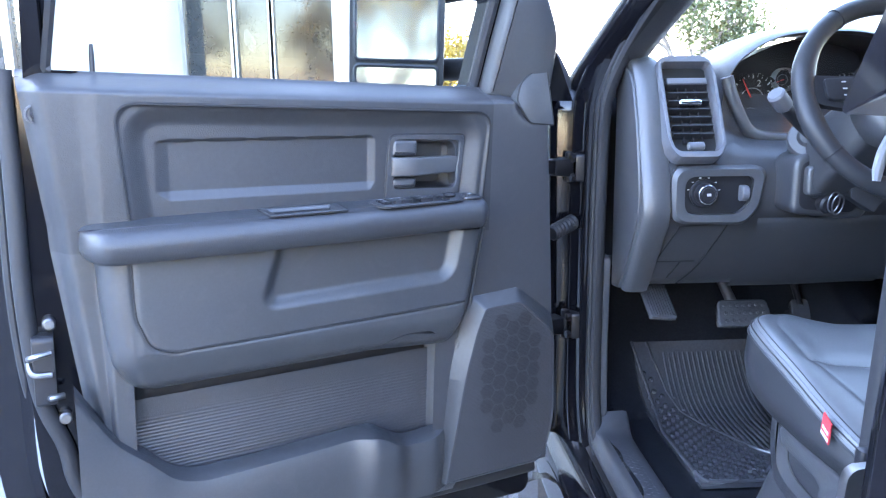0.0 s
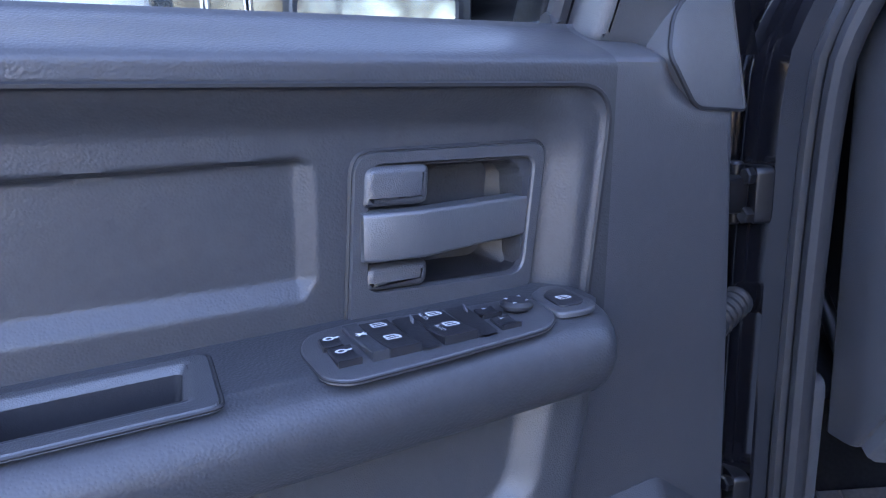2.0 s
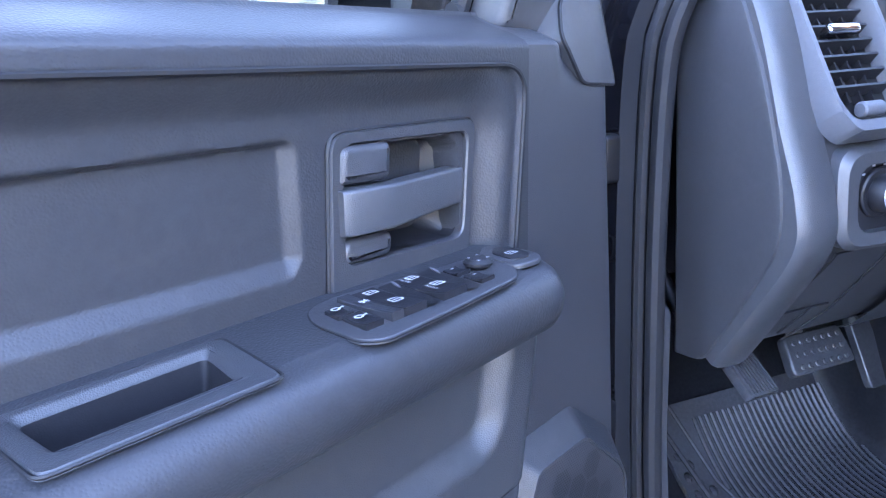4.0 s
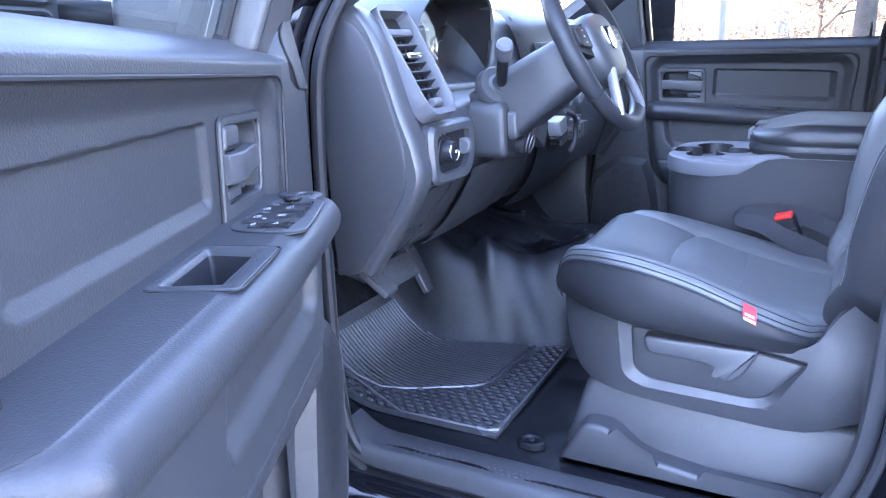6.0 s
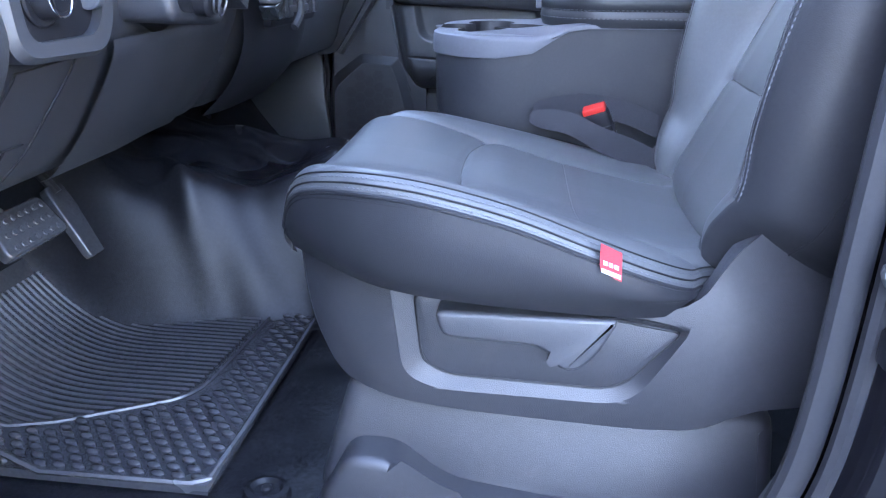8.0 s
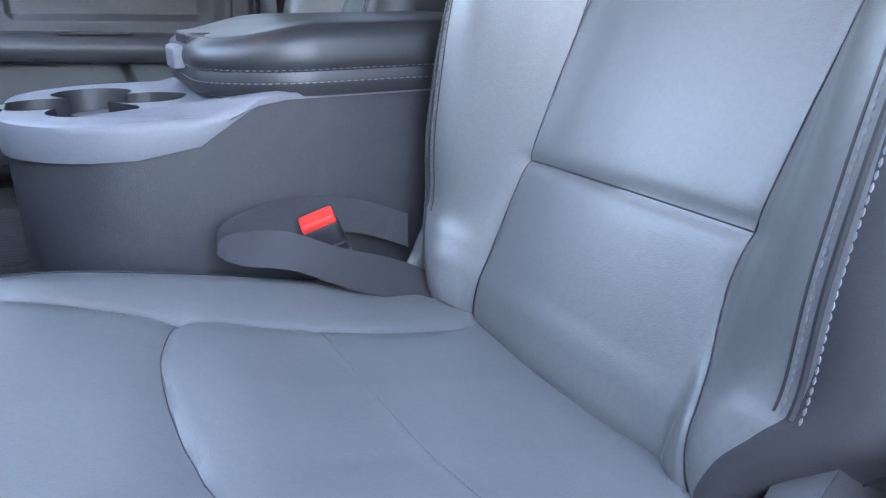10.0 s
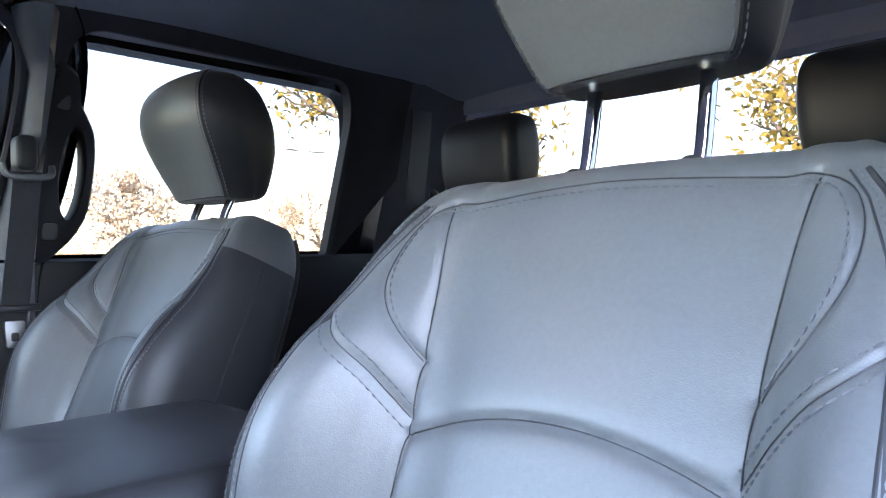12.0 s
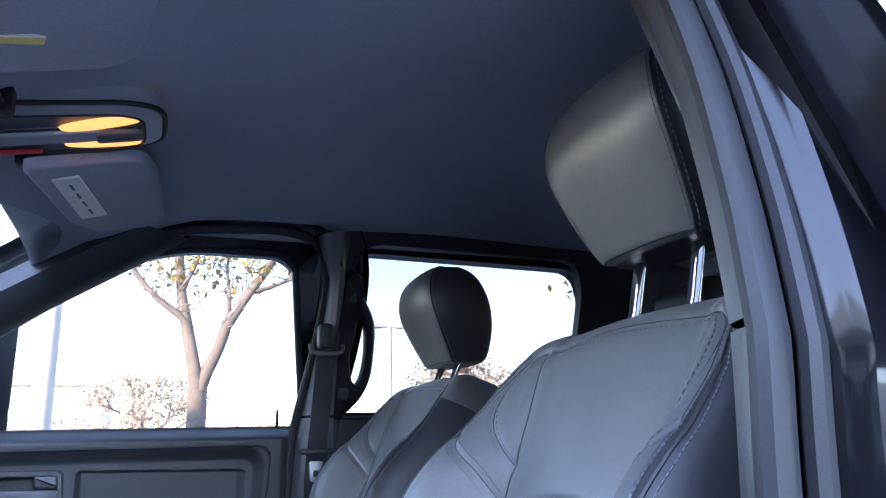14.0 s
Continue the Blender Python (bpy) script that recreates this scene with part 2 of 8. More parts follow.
def loft(bm, rings, closed=True, caps=True):
    rows = [[bm.verts.new(p) for p in ring] for ring in rings]
    n = len(rows[0])
    for a, b in zip(rows, rows[1:]):
        for i in range(n if closed else n - 1):
            j = (i + 1) % n
            bm.faces.new((a[i], a[j], b[j], b[i]))
    if caps and closed:
        bm.faces.new(rows[0][::-1]), bm.faces.new(rows[-1])
    return bm


def prism(bm, pts, at, d0, d1, edge=0.0, n=2):
    """A polygon drawn out from d0 to d1, at(u, v, d) giving the place, its d1 rim softened."""
    pts = [np.array(p, float) for p in pts]
    c = sum(pts) / len(pts)
    rings = [[at(p[0], p[1], d0) for p in pts]]
    if edge:
        sgn = 1 if d1 > d0 else -1
        nrm = []
        k = len(pts)
        for i in range(k):
            t = pts[(i + 1) % k] - pts[i - 1]
            m = np.array((t[1], -t[0])) / (np.linalg.norm(t) + 1e-9)
            nrm.append(m if m @ (pts[i] - c) > 0 else -m)
        for a in np.linspace(0, math.pi / 2, n + 1):
            rings.append([at(*(p - m * edge * (1 - math.cos(a))), d1 - sgn * edge * (1 - math.sin(a))) for p, m in zip(pts, nrm)])
    else:
        rings.append([at(p[0], p[1], d1) for p in pts])
    return loft(bm, rings)


def tube(bm, pts, r, n=8, closed=False, flat=1.0):
    """A round (or flattened) rod along a line of points."""
    pts = [Vector([float(c) for c in p]) for p in pts]
    k = len(pts)
    rings, up = [], None
    for i in range(k):
        a = pts[(i - 1) % k] if closed else pts[max(i - 1, 0)]
        b = pts[(i + 1) % k] if closed else pts[min(i + 1, k - 1)]
        t = (b - a).normalized()
        if up is None:
            up = t.orthogonal().normalized()
        up = (up - t * up.dot(t)).normalized()
        s = t.cross(up)
        rr = float(r[i] if isinstance(r, (list, tuple, np.ndarray)) else r)
        rings.append([pts[i] + rr * (math.cos(q) * up + flat * math.sin(q) * s) for q in (2 * math.pi * j / n for j in range(n))])
    if closed:
        rings.append(rings[0])
    return loft(bm, rings, caps=not closed)


def cylinder(bm, a, b, r, n=20, edge=0.0, r2=None):
    """A rod with softened ends from a to b."""
    a, b = Vector(a), Vector(b)
    t = (b - a)
    ln = t.length
    t.normalize()
    u = t.orthogonal().normalized()
    s = t.cross(u)
    r2 = r if r2 is None else r2
    prof = [(0, r - edge), (edge, r), (ln - edge, r2), (ln, r2 - edge)] if edge else [(0, r), (ln, r2)]
    return loft(bm, [[a + t * d + q * (math.cos(w) * u + math.sin(w) * s) for w in (2 * math.pi * j / n for j in range(n))] for d, q in prof])


def box(bm, lo, hi, edge=0.0):
    x0, y0, z0 = lo
    x1, y1, z1 = hi
    poly = rounded([(x0, y0), (x1, y0), (x1, y1), (x0, y1)], edge, 4) if edge else [(x0, y0), (x1, y0), (x1, y1), (x0, y1)]
    if not edge:
        return prism(bm, poly, lambda u, v, d: (u, v, d), z0, z1)
    cx, cy = (x0 + x1) / 2, (y0 + y1) / 2

    def ring(z, s):
        fx, fy = 1 - 2 * s / max(x1 - x0, 1e-6), 1 - 2 * s / max(y1 - y0, 1e-6)
        return [(cx + (u - cx) * fx, cy + (v - cy) * fy, z) for u, v in poly]
    e = min(edge, (z1 - z0) / 2.05)
    return loft(bm, [ring(z0, e * 0.7), ring(z0 + 0.3 * e, e * 0.15), ring(z0 + e, 0), ring(z1 - e, 0), ring(z1 - 0.3 * e, e * 0.15), ring(z1, e * 0.7)])


def sheet(bm, P):
    """A grid of points (rows, columns, 3) as a surface."""
    rows = [[bm.verts.new(p) for p in r] for r in P]
    for a, b in zip(rows, rows[1:]):
        for i in range(len(a) - 1):
            bm.faces.new((a[i], a[i + 1], b[i + 1], b[i]))
    return bm


def away(P, line):
    """The distance of each 2D point from a broken line."""
    P, line = np.asarray(P, float), np.asarray(line, float)
    best = np.full(P.shape[:-1], 9.0)
    for a, b in zip(line, line[1:]):
        ab = b - a
        t = np.clip(((P - a) @ ab) / (ab @ ab + 1e-12), 0, 1)
        best = np.minimum(best, np.linalg.norm(P - a - t[..., None] * ab, axis=-1))
    return best


def step(x, a, b):
    t = np.clip((np.asarray(x, float) - a) / (b - a), 0, 1)
    return t * t * (3 - 2 * t)


def inside(Y, Z, y0, y1, z0, z1, r, soft):
    """1 within a rounded rectangle, falling to 0 over soft metres outside its edge."""
    cy, cz, hy, hz = (y0 + y1) / 2, (z0 + z1) / 2, (y1 - y0) / 2 - r, (z1 - z0) / 2 - r
    dy, dz = np.maximum(np.abs(Y - cy) - hy, 0), np.maximum(np.abs(Z - cz) - hz, 0)
    d = np.hypot(dy, dz) - r
    return 1 - step(d, 0, soft)


def stitches(bm, line, gap=0.0075, length=0.0052, r=0.0009, lift=None):
    """Short threads along a line of 3D points."""
    line = [Vector(p) for p in line]
    acc = 0.0
    for a, b in zip(line, line[1:]):
        ln = (b - a).length
        if ln < 1e-6:
            continue
        t = (b - a) / ln
        pos = -acc % gap if acc else 0.0
        while pos < ln:
            p = a + t * pos
            q = p + t * length
            u = t.orthogonal().normalized()
            s = t.cross(u)
            rings = [[w + k * r * (math.cos(x) * u + math.sin(x) * s) for x in (0, 1.57, 3.14, 4.71)] for w, k in ((p, 0.4), (p.lerp(q, 0.5), 1.1), (q, 0.4))]
            loft(bm, rings)
            pos += gap
        acc += ln
    return bm


# ---- the truck's cab ----
truck = thing("pickup_truck", (0, 0.6, 0.4), "gloss black crew cab pickup truck with its driver's door open", "truck")


def side_x(z):
    """Half width of the cab's inner side at height z."""
    return 0.865 if z < 1.55 else 0.865 - 0.165 * ((z - 1.55) / 0.46) ** 1.15


# front door opening, as (y, z) along its seal
OPENING = [(1.30, 0.752), (1.52, 0.752), (1.598, 0.768), (1.638, 0.83), (1.655, 0.95), (1.66, 1.15), (1.66, 1.35), (1.648, 1.53), (1.60, 1.66), (1.48, 1.775), (1.33, 1.875), (1.18, 1.97), (1.05, 2.015), (0.9, 2.028),
           (0.76, 2.03), (0.682, 2.005), (0.647, 1.94), (0.652, 1.80), (0.675, 1.66), (0.698, 1.54), (0.709, 1.40), (0.716, 1.22), (0.721, 1.05), (0.733, 0.95), (0.765, 0.865), (0.835, 0.785), (0.93, 0.757), (1.1, 0.752)]


def tuck(y):
    """How far the opening's edge lies further in at the centre pillar."""
    return 0.045 * float(step(y, 1.25, 0.80))


loop = spline(OPENING, 150, closed=True)


def seal(m, grow, dx, r, n=8, flat=1.0):
    c = np.array((1.2, 1.35))
    pts = []
    k = len(loop)
    for i, (y, z) in enumerate(loop):
        t = loop[(i + 1) % k] - loop[i - 1]
        nr = np.array((t[1], -t[0])) / np.linalg.norm(t)
        if nr @ (np.array((y, z)) - c) < 0:
            nr = -nr
        y, z = y + nr[0] * grow, z + nr[1] * grow
        pts.append((m * (side_x(z) + dx - tuck(y)), y, z))
    return pts


for m in (-1, 1):
    bm = B()
    tube(bm, seal(m, 0.0, 0.012, 0.012), 0.0125, 10, closed=True, flat=1.3)
    part("door_seal", bm, SEAL, truck, "black rubber door seal")
    bm = B()
    tube(bm, seal(m, 0.024, 0.02, 0.008), 0.009, 8, closed=True)
    part("outer_seal", bm, SEAL, truck)
    # painted jamb, a stepped band round the opening
    bm = B()
    bands = [seal(m, g, d, 0) for g, d in ((-0.004, 0.0), (0.018, 0.008), (0.034, 0.010), (0.042, 0.016), (0.047, 0.03), (0.052, 0.038), (0.064, 0.041), (0.071, 0.044), (0.076, 0.05), (0.081, 0.056), (0.09, 0.06), (0.108, 0.06), (0.116, 0.054), (0.118, 0.03))]
    loft(bm, bands, caps=False)
    part("door_jamb", bm, PAINT, truck, "gloss black painted door jamb")

# outer skin ahead of the doors, behind them and over the roof
for m in (-1, 1):
    bm = B()
    prism(bm, rounded([(1.765, 0.55), (1.765, 1.55), (1.80, 1.60), (3.1, 1.50), (3.1, 0.75), (2.75, 0.75), (2.6, 0.98), (2.2, 0.98), (2.0, 0.62)], 0.04), lambda u, v, d: (m * (d - 0.05 * abs((v - 1.1) / 0.5) ** 2), u, v), 0.9, 1.01, 0.02, 3)
    part("fender", bm, PAINT, truck)
    bm = B()
    zs = np.linspace(0.68, 1.56, 14)
    sheet(bm, [[(m * (0.94 - 0.03 * abs((z - 1.15) / 0.45) ** 2 + dxx), y, z) for y, dxx in ((0.612, -0.07), (0.608, -0.028), (0.595, -0.012), (0.57, -0.003), (0.5, 0), (0.1, 0.01), (-0.25, 0.01), (-0.33, 0.01), (-0.36, 0), (-0.365, -0.06))] for z in zs])
    part("rear_door_skin", bm, PAINT, truck)
    bm = B()
    sheet(bm, [[(m * (0.95 - 0.03 * abs((z - 1.15) / 0.45) ** 2 + dxx), y, z) for y, dxx in ((-0.372, -0.08), (-0.376, -0.01), (-0.40, 0), (-0.62, 0), (-0.64, -0.02), (-0.645, -0.3))] for z in np.linspace(0.68, 1.60, 14)])
    part("rear_quarter", bm, PAINT, truck)
    # rocker under the opening
    bm = B()
    prism(bm, rounded([(0.86, 0.74), (0.935, 0.735), (0.975, 0.70), (0.985, 0.60), (0.95, 0.52), (0.86, 0.52)], 0.02, 4), lambda u, v, d: (m * u, d, v), -0.4, 1.8)
    part("rocker", bm, PAINT, truck)
    # rear door window frame
    bm = B()
    fr = rounded([(0.63, 1.56), (0.63, 2.04), (-0.26, 2.04), (-0.36, 1.75), (-0.37, 1.56)], [0.01, 0.06, 0.1, 0.1, 0.01], 6)
    inner = rounded([(0.572, 1.585), (0.572, 2.005), (-0.14, 1.995), (-0.20, 1.80), (-0.20, 1.585)], [0.01, 0.07, 0.07, 0.06, 0.01], 6)
    fx = lambda z, d: m * (side_x(z) + d)
    loft(bm, [[(fx(v, 0.098), u, v) for u, v in fr], [(fx(v, 0.085), u, v) for u, v in inner], [(fx(v, 0.03), u, v) for u, v in inner], [(fx(v, 0.03), u, v) for u, v in fr]], caps=False)
    part("rear_window_frame", bm, PAINT, truck)
    bm = B()
    bm.faces.new([bm.verts.new((fx(v, 0.045), u, v)) for u, v in inner])
    g = part("rear_side_glass", bm, TINTED, truck)
    g.visible_shadow = False
    # inner lining round that window, and the rear door's lining
    bm = B()
    inner2 = rounded([(0.565, 1.576), (0.565, 2.022), (-0.10, 2.012), (-0.135, 1.93), (-0.135, 1.576)], [0.01, 0.08, 0.06, 0.05, 0.01], 10)
    cc = np.array((0.19, 1.79))
    lin = []
    for p in inner2:
        d = np.array(p) - cc
        k = min(abs(0.412 / d[0]) if d[0] > 0 else abs(0.69 / d[0]), abs(0.275 / d[1]) if d[1] > 0 else abs(0.22 / d[1]))
        lin.append(tuple(cc + d * k))
    loft(bm, [[(fx(v, 0.028), u, v) for u, v in inner2], [(fx(v, -0.004), u, v) for u, v in inner2], [(fx(v, -0.012), cc[0] + (u - cc[0]) * 1.03, cc[1] + (v - cc[1]) * 1.03) for u, v in inner2], [(fx(v, -0.006), u, v) for u, v in lin]], caps=False)
    part("rear_window_lining", bm, PLASTIC_BLACK, truck)
    bm = B()
    zz = np.linspace(0.78, 1.575, 16)
    sheet(bm, [[(m * (0.862 - 0.02 * math.sin((z - 0.78) * 4)), y, z) for y in np.linspace(0.60, -0.48, 12)] for z in zz])
    part("rear_door_lining", bm, PLASTIC_DARK, truck)
    # centre pillar lining: upper and lower cover with the joint between
    for z0, z1, mat, nm in ((1.575, 2.02, PLASTIC, "pillar_cover"), (0.80, 1.569, PLASTIC, "lower_pillar_cover")):
        bm = B()
        rows = []
        for z in np.linspace(z0, z1, 18):
            s = side_x(z)
            y1 = float(np.interp(z, [0.80, 0.87, 0.95, 1.05, 1.4, 1.54, 1.66, 1.8, 1.92, 2.0], [0.835, 0.765, 0.733, 0.721, 0.709, 0.698, 0.675, 0.652, 0.647, 0.682]))
            rows.append([(m * (s - 0.035), y1 - 0.004, z), (m * (s - 0.06), y1 - 0.007, z), (m * (s - 0.085), y1 - 0.018, z), (m * (s - 0.1), y1 - 0.036, z), (m * (s - 0.1), 0.625, z), (m * (s - 0.06), 0.604, z), (m * (s - 0.01), 0.59, z), (m * (s + 0.02), 0.588, z)])
        sheet(bm, rows)
        part(nm, bm, mat, truck, "grained grey pillar cover")
    # windscreen pillar lining
    bm = B()
    rows = []
    for t in np.linspace(0, 1, 16):
        y, z = 1.78 - 0.72 * t, 1.56 + 0.445 * t ** 0.9
        s = side_x(min(z, 2.0))
        rows.append([(m * (s + 0.02), y - 0.075, z + 0.0), (m * (s - 0.02), y - 0.06, z - 0.005), (m * (s - 0.05), y - 0.02, z), (m * (s - 0.06), y + 0.04, z + 0.01), (m * (s - 0.03), y + 0.09, z + 0.03)])
    sheet(bm, rows)
    part("windscreen_pillar_lining", bm, PLASTIC_BLACK, truck)
    bm = B()
    tube(bm, [(m * (0.90 - 0.19 * t), 1.86 - 0.76 * t, 1.545 + 0.50 * t ** 0.92) for t in np.linspace(0, 1, 16)], 0.042, 12)
    part("windscreen_pillar", bm, PAINT, truck)
    # kick panel
    bm = B()
    prism(bm, rounded([(1.64, 0.77), (1.662, 1.0), (1.662, 1.2), (2.0, 1.2), (2.0, 0.77)], 0.02), lambda u, v, d: (m * d, u, v), 0.875, 0.845, 0.008, 2)
    part("kick_panel", bm, PLASTIC, truck)
    if m > 0:
        bm = B()
        box(bm, (0.88, 1.6515, 0.6), (0.96, 1.79, 1.56), 0.002)
        part("hinge_pillar", bm, PAINT, truck)
    # sill plate with its raised tread
    bm = B()
    prof = [(0.80, 0.775), (0.806, 0.79), (0.815, 0.793), (0.872, 0.791), (0.884, 0.786), (0.892, 0.772), (0.894, 0.757), (0.885, 0.745)]
    ys = spline([(0.80, 0.02), (0.86, 0.006), (0.95, 0), (1.2, 0), (1.52, 0), (1.60, 0.006), (1.655, 0.03)], 24)
    sheet(bm, [[(m * (x - dz * 0.3), y, z + dz) for x, z in prof] for y, dz in ys])
    sill = part("sill_plate", bm, PLASTIC_MID, truck, "black plastic sill plate with raised tread")
    if m < 0:
        bm = B()
        for i in range(46):
            for j in range(4):
                y, x = 0.97 + i * 0.0135 + (j % 2) * 0.0067, 0.826 + j * 0.0115
                q = 0.6 if (i + j) % 2 else -0.6
                c, s_ = math.cos(q), math.sin(q)
                ring = [[(-(x + k * (a * c - b * s_)), y + k * (a * s_ + b * c), z) for a, b in ((-0.004, 0), (0, 0.0014), (0.004, 0), (0, -0.0014))] for k, z in ((1, 0.7915), (0.6, 0.7926))]
                loft(bm, ring)
        part("tread", bm, PLASTIC_MID, sill)

# floor covering: one moulded sheet with tunnel and toe board
bm = B()
xs, ys = np.linspace(-0.862, 0.862, 190), np.concatenate([np.linspace(-0.48, 1.2, 20), np.linspace(1.22, 2.0, 60)])
rows = []
for y in ys:
    r = []
    for x in xs:
        z = 0.772
        lift = max(0.0, 1.95 - max(y, 1.0)) / 0.95
        w = 0.10 * float(step(y, 1.38, 1.78)) * (x < 0)
        z += 0.27 * (1 - float(step(abs(x), 0.11 + w * 1.3, 0.27 + w))) * (0.45 + 0.55 * float(step(y, 0.9, 1.4)))
        fold = float(step(abs(x), 0.30, 0.2)) * float(step(y, 1.2, 1.4))
        z += fold * (0.05 * noise.noise((x * 8, y * 5, 7)) + 0.026 * math.exp(-((y - 1.56 - 0.9 * (x + 0.28)) / 0.03) ** 2) * float(step(abs(x), 0.1, 0.2)))
        z += fold * 0.02 * noise.noise((x * 13, y * 10, 2)) + 0.02 * float(step(abs(x), 0.80, 0.86))
        if y > 1.62:
            z += 0.9 * float(step(y, 1.62, 2.04)) * (y - 1.62)
        z += 0.004 * noise.noise((x * 6, y * 6, 0)) + 0.0025 * noise.noise((x * 17, y * 13, 3))
        r.append((x, y, z))
    rows.append(r)
sheet(bm, rows)
part("floor_covering", bm, VINYL, truck, "black moulded vinyl floor covering")
bm = B()
box(bm, (-0.9, -0.55, 0.55), (0.9, 2.02, 0.745), 0.02)
part("floor_pan", bm, PAINT_WORN, truck)
bm = B()
sheet(bm, [[(x, 2.0 - 0.04 * math.cos(x * 3), z) for x in np.linspace(-0.9, 0.9, 9)] for z in np.linspace(0.75, 1.6, 8)])
part("bulkhead", bm, PLASTIC_DARK, truck)
# headliner, roof, rear wall
bm = B()
rows = []
for y in np.concatenate([np.linspace(-0.52, 1.22, 30), np.linspace(1.24, 1.33, 6)]):
    r = []
    for x in np.linspace(-0.73, 0.73, 31):
        e = abs(x) / 0.73
        z = 2.06 - 0.03 * e ** 6 + 0.012 * math.exp(-((y - 0.35) / 0.3) ** 2)
        z -= 0.45 * max(0.0, y - 1.22)
        z -= 0.07 * float(step(y, 0.95, 1.25)) + 0.05 * float(step(y, -0.3, -0.52))
        r.append((x, y, z))
    rows.append(r)
sheet(bm, rows)
part("headliner", bm, FABRIC, truck, "charcoal woven headliner")
bm = B()
rows = []
for y in np.linspace(-0.66, 1.25, 20):
    rows.append([(x, y, 2.115 - 0.06 * (abs(x) / 0.82) ** 3 - 0.05 * float(step(y, 1.0, 1.25)) - 0.03 * float(step(y, -0.4, -0.66))) for x in np.linspace(-0.80, 0.80, 21)])
sheet(bm, rows)
part("roof", bm, PAINT, truck)
for m in (-1, 1):
    bm = B()
    tube(bm, [(m * 0.755, y, 2.052 - 0.05 * float(step(y, 0.95, 1.25))) for y in np.linspace(-0.6, 1.2, 12)], 0.042, 10)
    part("roof_rail", bm, PAINT, truck)
    bm = B()
    tube(bm, [(m * 0.715, y, 2.036 - 0.06 * float(step(y, 1.0, 1.2))) for y in np.linspace(-0.5, 1.12, 14)], 0.022, 10)
    part("rail_lining", bm, FABRIC, truck)
bm = B()
wall = rounded([(-0.86, 0.76), (-0.86, 1.55), (-0.74, 2.05), (0.74, 2.05), (0.86, 1.55), (0.86, 0.76)], 0.02, 3)
hole = rounded([(-0.735, 1.60), (-0.70, 1.965), (0.70, 1.965), (0.735, 1.60)], 0.05, 6)
cc = np.array((0, 1.78))


def ray_out(p):
    d = np.array(p) - cc
    best = 9
    for a, b in zip(wall, wall[1:] + wall[:1]):
        a, b = np.array(a) - cc, np.array(b) - cc
        den = d[0] * (b - a)[1] - d[1] * (b - a)[0]
        if abs(den) > 1e-9:
            k = (a[0] * (b - a)[1] - a[1] * (b - a)[0]) / den
            w = (a[0] * d[1] - a[1] * d[0]) / den
            if k > 0 and 0 <= w <= 1:
                best = min(best, k)
    return cc + d * best


hole = [tuple(p) for p in spline(hole, 96, closed=True)]
outp = [ray_out(p) for p in hole]
loft(bm, [[(u, -0.56, v) for u, v in hole], [(u, -0.485, v) for u, v in hole], [(u, -0.475, v) for u, v in outp], [(u, -0.62, v) for u, v in outp]], caps=False)
part("rear_wall", bm, FABRIC, truck)
bm = B()
bm.faces.new([bm.verts.new((u, -0.545, v)) for u, v in hole])
part("rear_glass", bm, TINTED, truck).visible_shadow = False
# windscreen
bm = B()
sheet(bm, [[(x * (0.86 - 0.15 * t), 1.93 - 0.78 * t + 0.06 * (1 - x * x), 1.545 + 0.47 * t ** 0.95) for x in np.linspace(-1, 1, 13)] for t in np.linspace(0, 1, 9)])
part("windscreen", bm, GLASS, truck).visible_shadow = False
# bonnet and cargo bed, seen only past the edges
bm = B()
sheet(bm, [[(x, y, 1.50 + 0.03 * math.cos(x * 1.6) - 0.05 * float(step(y, 2.2, 3.2))) for x in np.linspace(-0.95, 0.95, 13)] for y in np.linspace(1.95, 3.15, 9)])
part("bonnet", bm, PAINT, truck)
bm = B()
box(bm, (-0.99, -2.6, 0.75), (0.99, -0.68, 1.45), 0.04)
part("cargo_bed", bm, PAINT, truck)
for y in (2.4, -1.6):
    for m in (-1, 1):
        bm = B()
        cylinder(bm, (m * 0.72, y, 0.40), (m * 0.99, y, 0.40), 0.40, 36, 0.05)
        wheel = part("wheel", bm, RUBBER, truck)
        bm = B()
        cylinder(bm, (m * 0.80, y, 0.40), (m * 0.995, y, 0.40), 0.23, 28, 0.02)
        part("rim", bm, STEEL, wheel)

# striker, labels and clips on the driver's jamb
bm = B()
prism(bm, rounded([(-0.862, 1.225), (-0.902, 1.222), (-0.907, 1.13), (-0.882, 1.105), (-0.857, 1.12)], 0.015), lambda u, v, d: (u, d, v), 0.652, 0.666, 0.003, 2)
strk = part("striker_plate", bm, STEEL, truck, "bright steel door striker")
bm = B()
tube(bm, spline([(-0.88, 0.664, 1.19), (-0.868, 0.69, 1.188), (-0.858, 0.703, 1.178), (-0.868, 0.694, 1.163), (-0.884, 0.668, 1.155)], 20), 0.0058, 8)
part("striker_loop", bm, STEEL, strk)
for z in (1.205, 1.128):
    bm = B()
    cylinder(bm, (-0.882, 0.664, z), (-0.882, 0.676, z), 0.013, 6, 0.002)
    part("bolt", bm, STEEL, strk)
bm = B()
prism(bm, rounded([(-0.844, 1.345), (-0.864, 1.342), (-0.872, 1.228), (-0.854, 1.222)], 0.004), lambda u, v, d: (u, d, v), 0.66, 0.671)
lab = part("jamb_label", bm, PAPER, truck, "white and yellow jamb label with bars of small print")
bm = B()
prism(bm, [(-0.860, 1.338), (-0.8635, 1.338), (-0.8705, 1.232), (-0.866, 1.232)], lambda u, v, d: (u, d, v), 0.6712, 0.672)
part("label_edge", bm, YELLOW, lab)
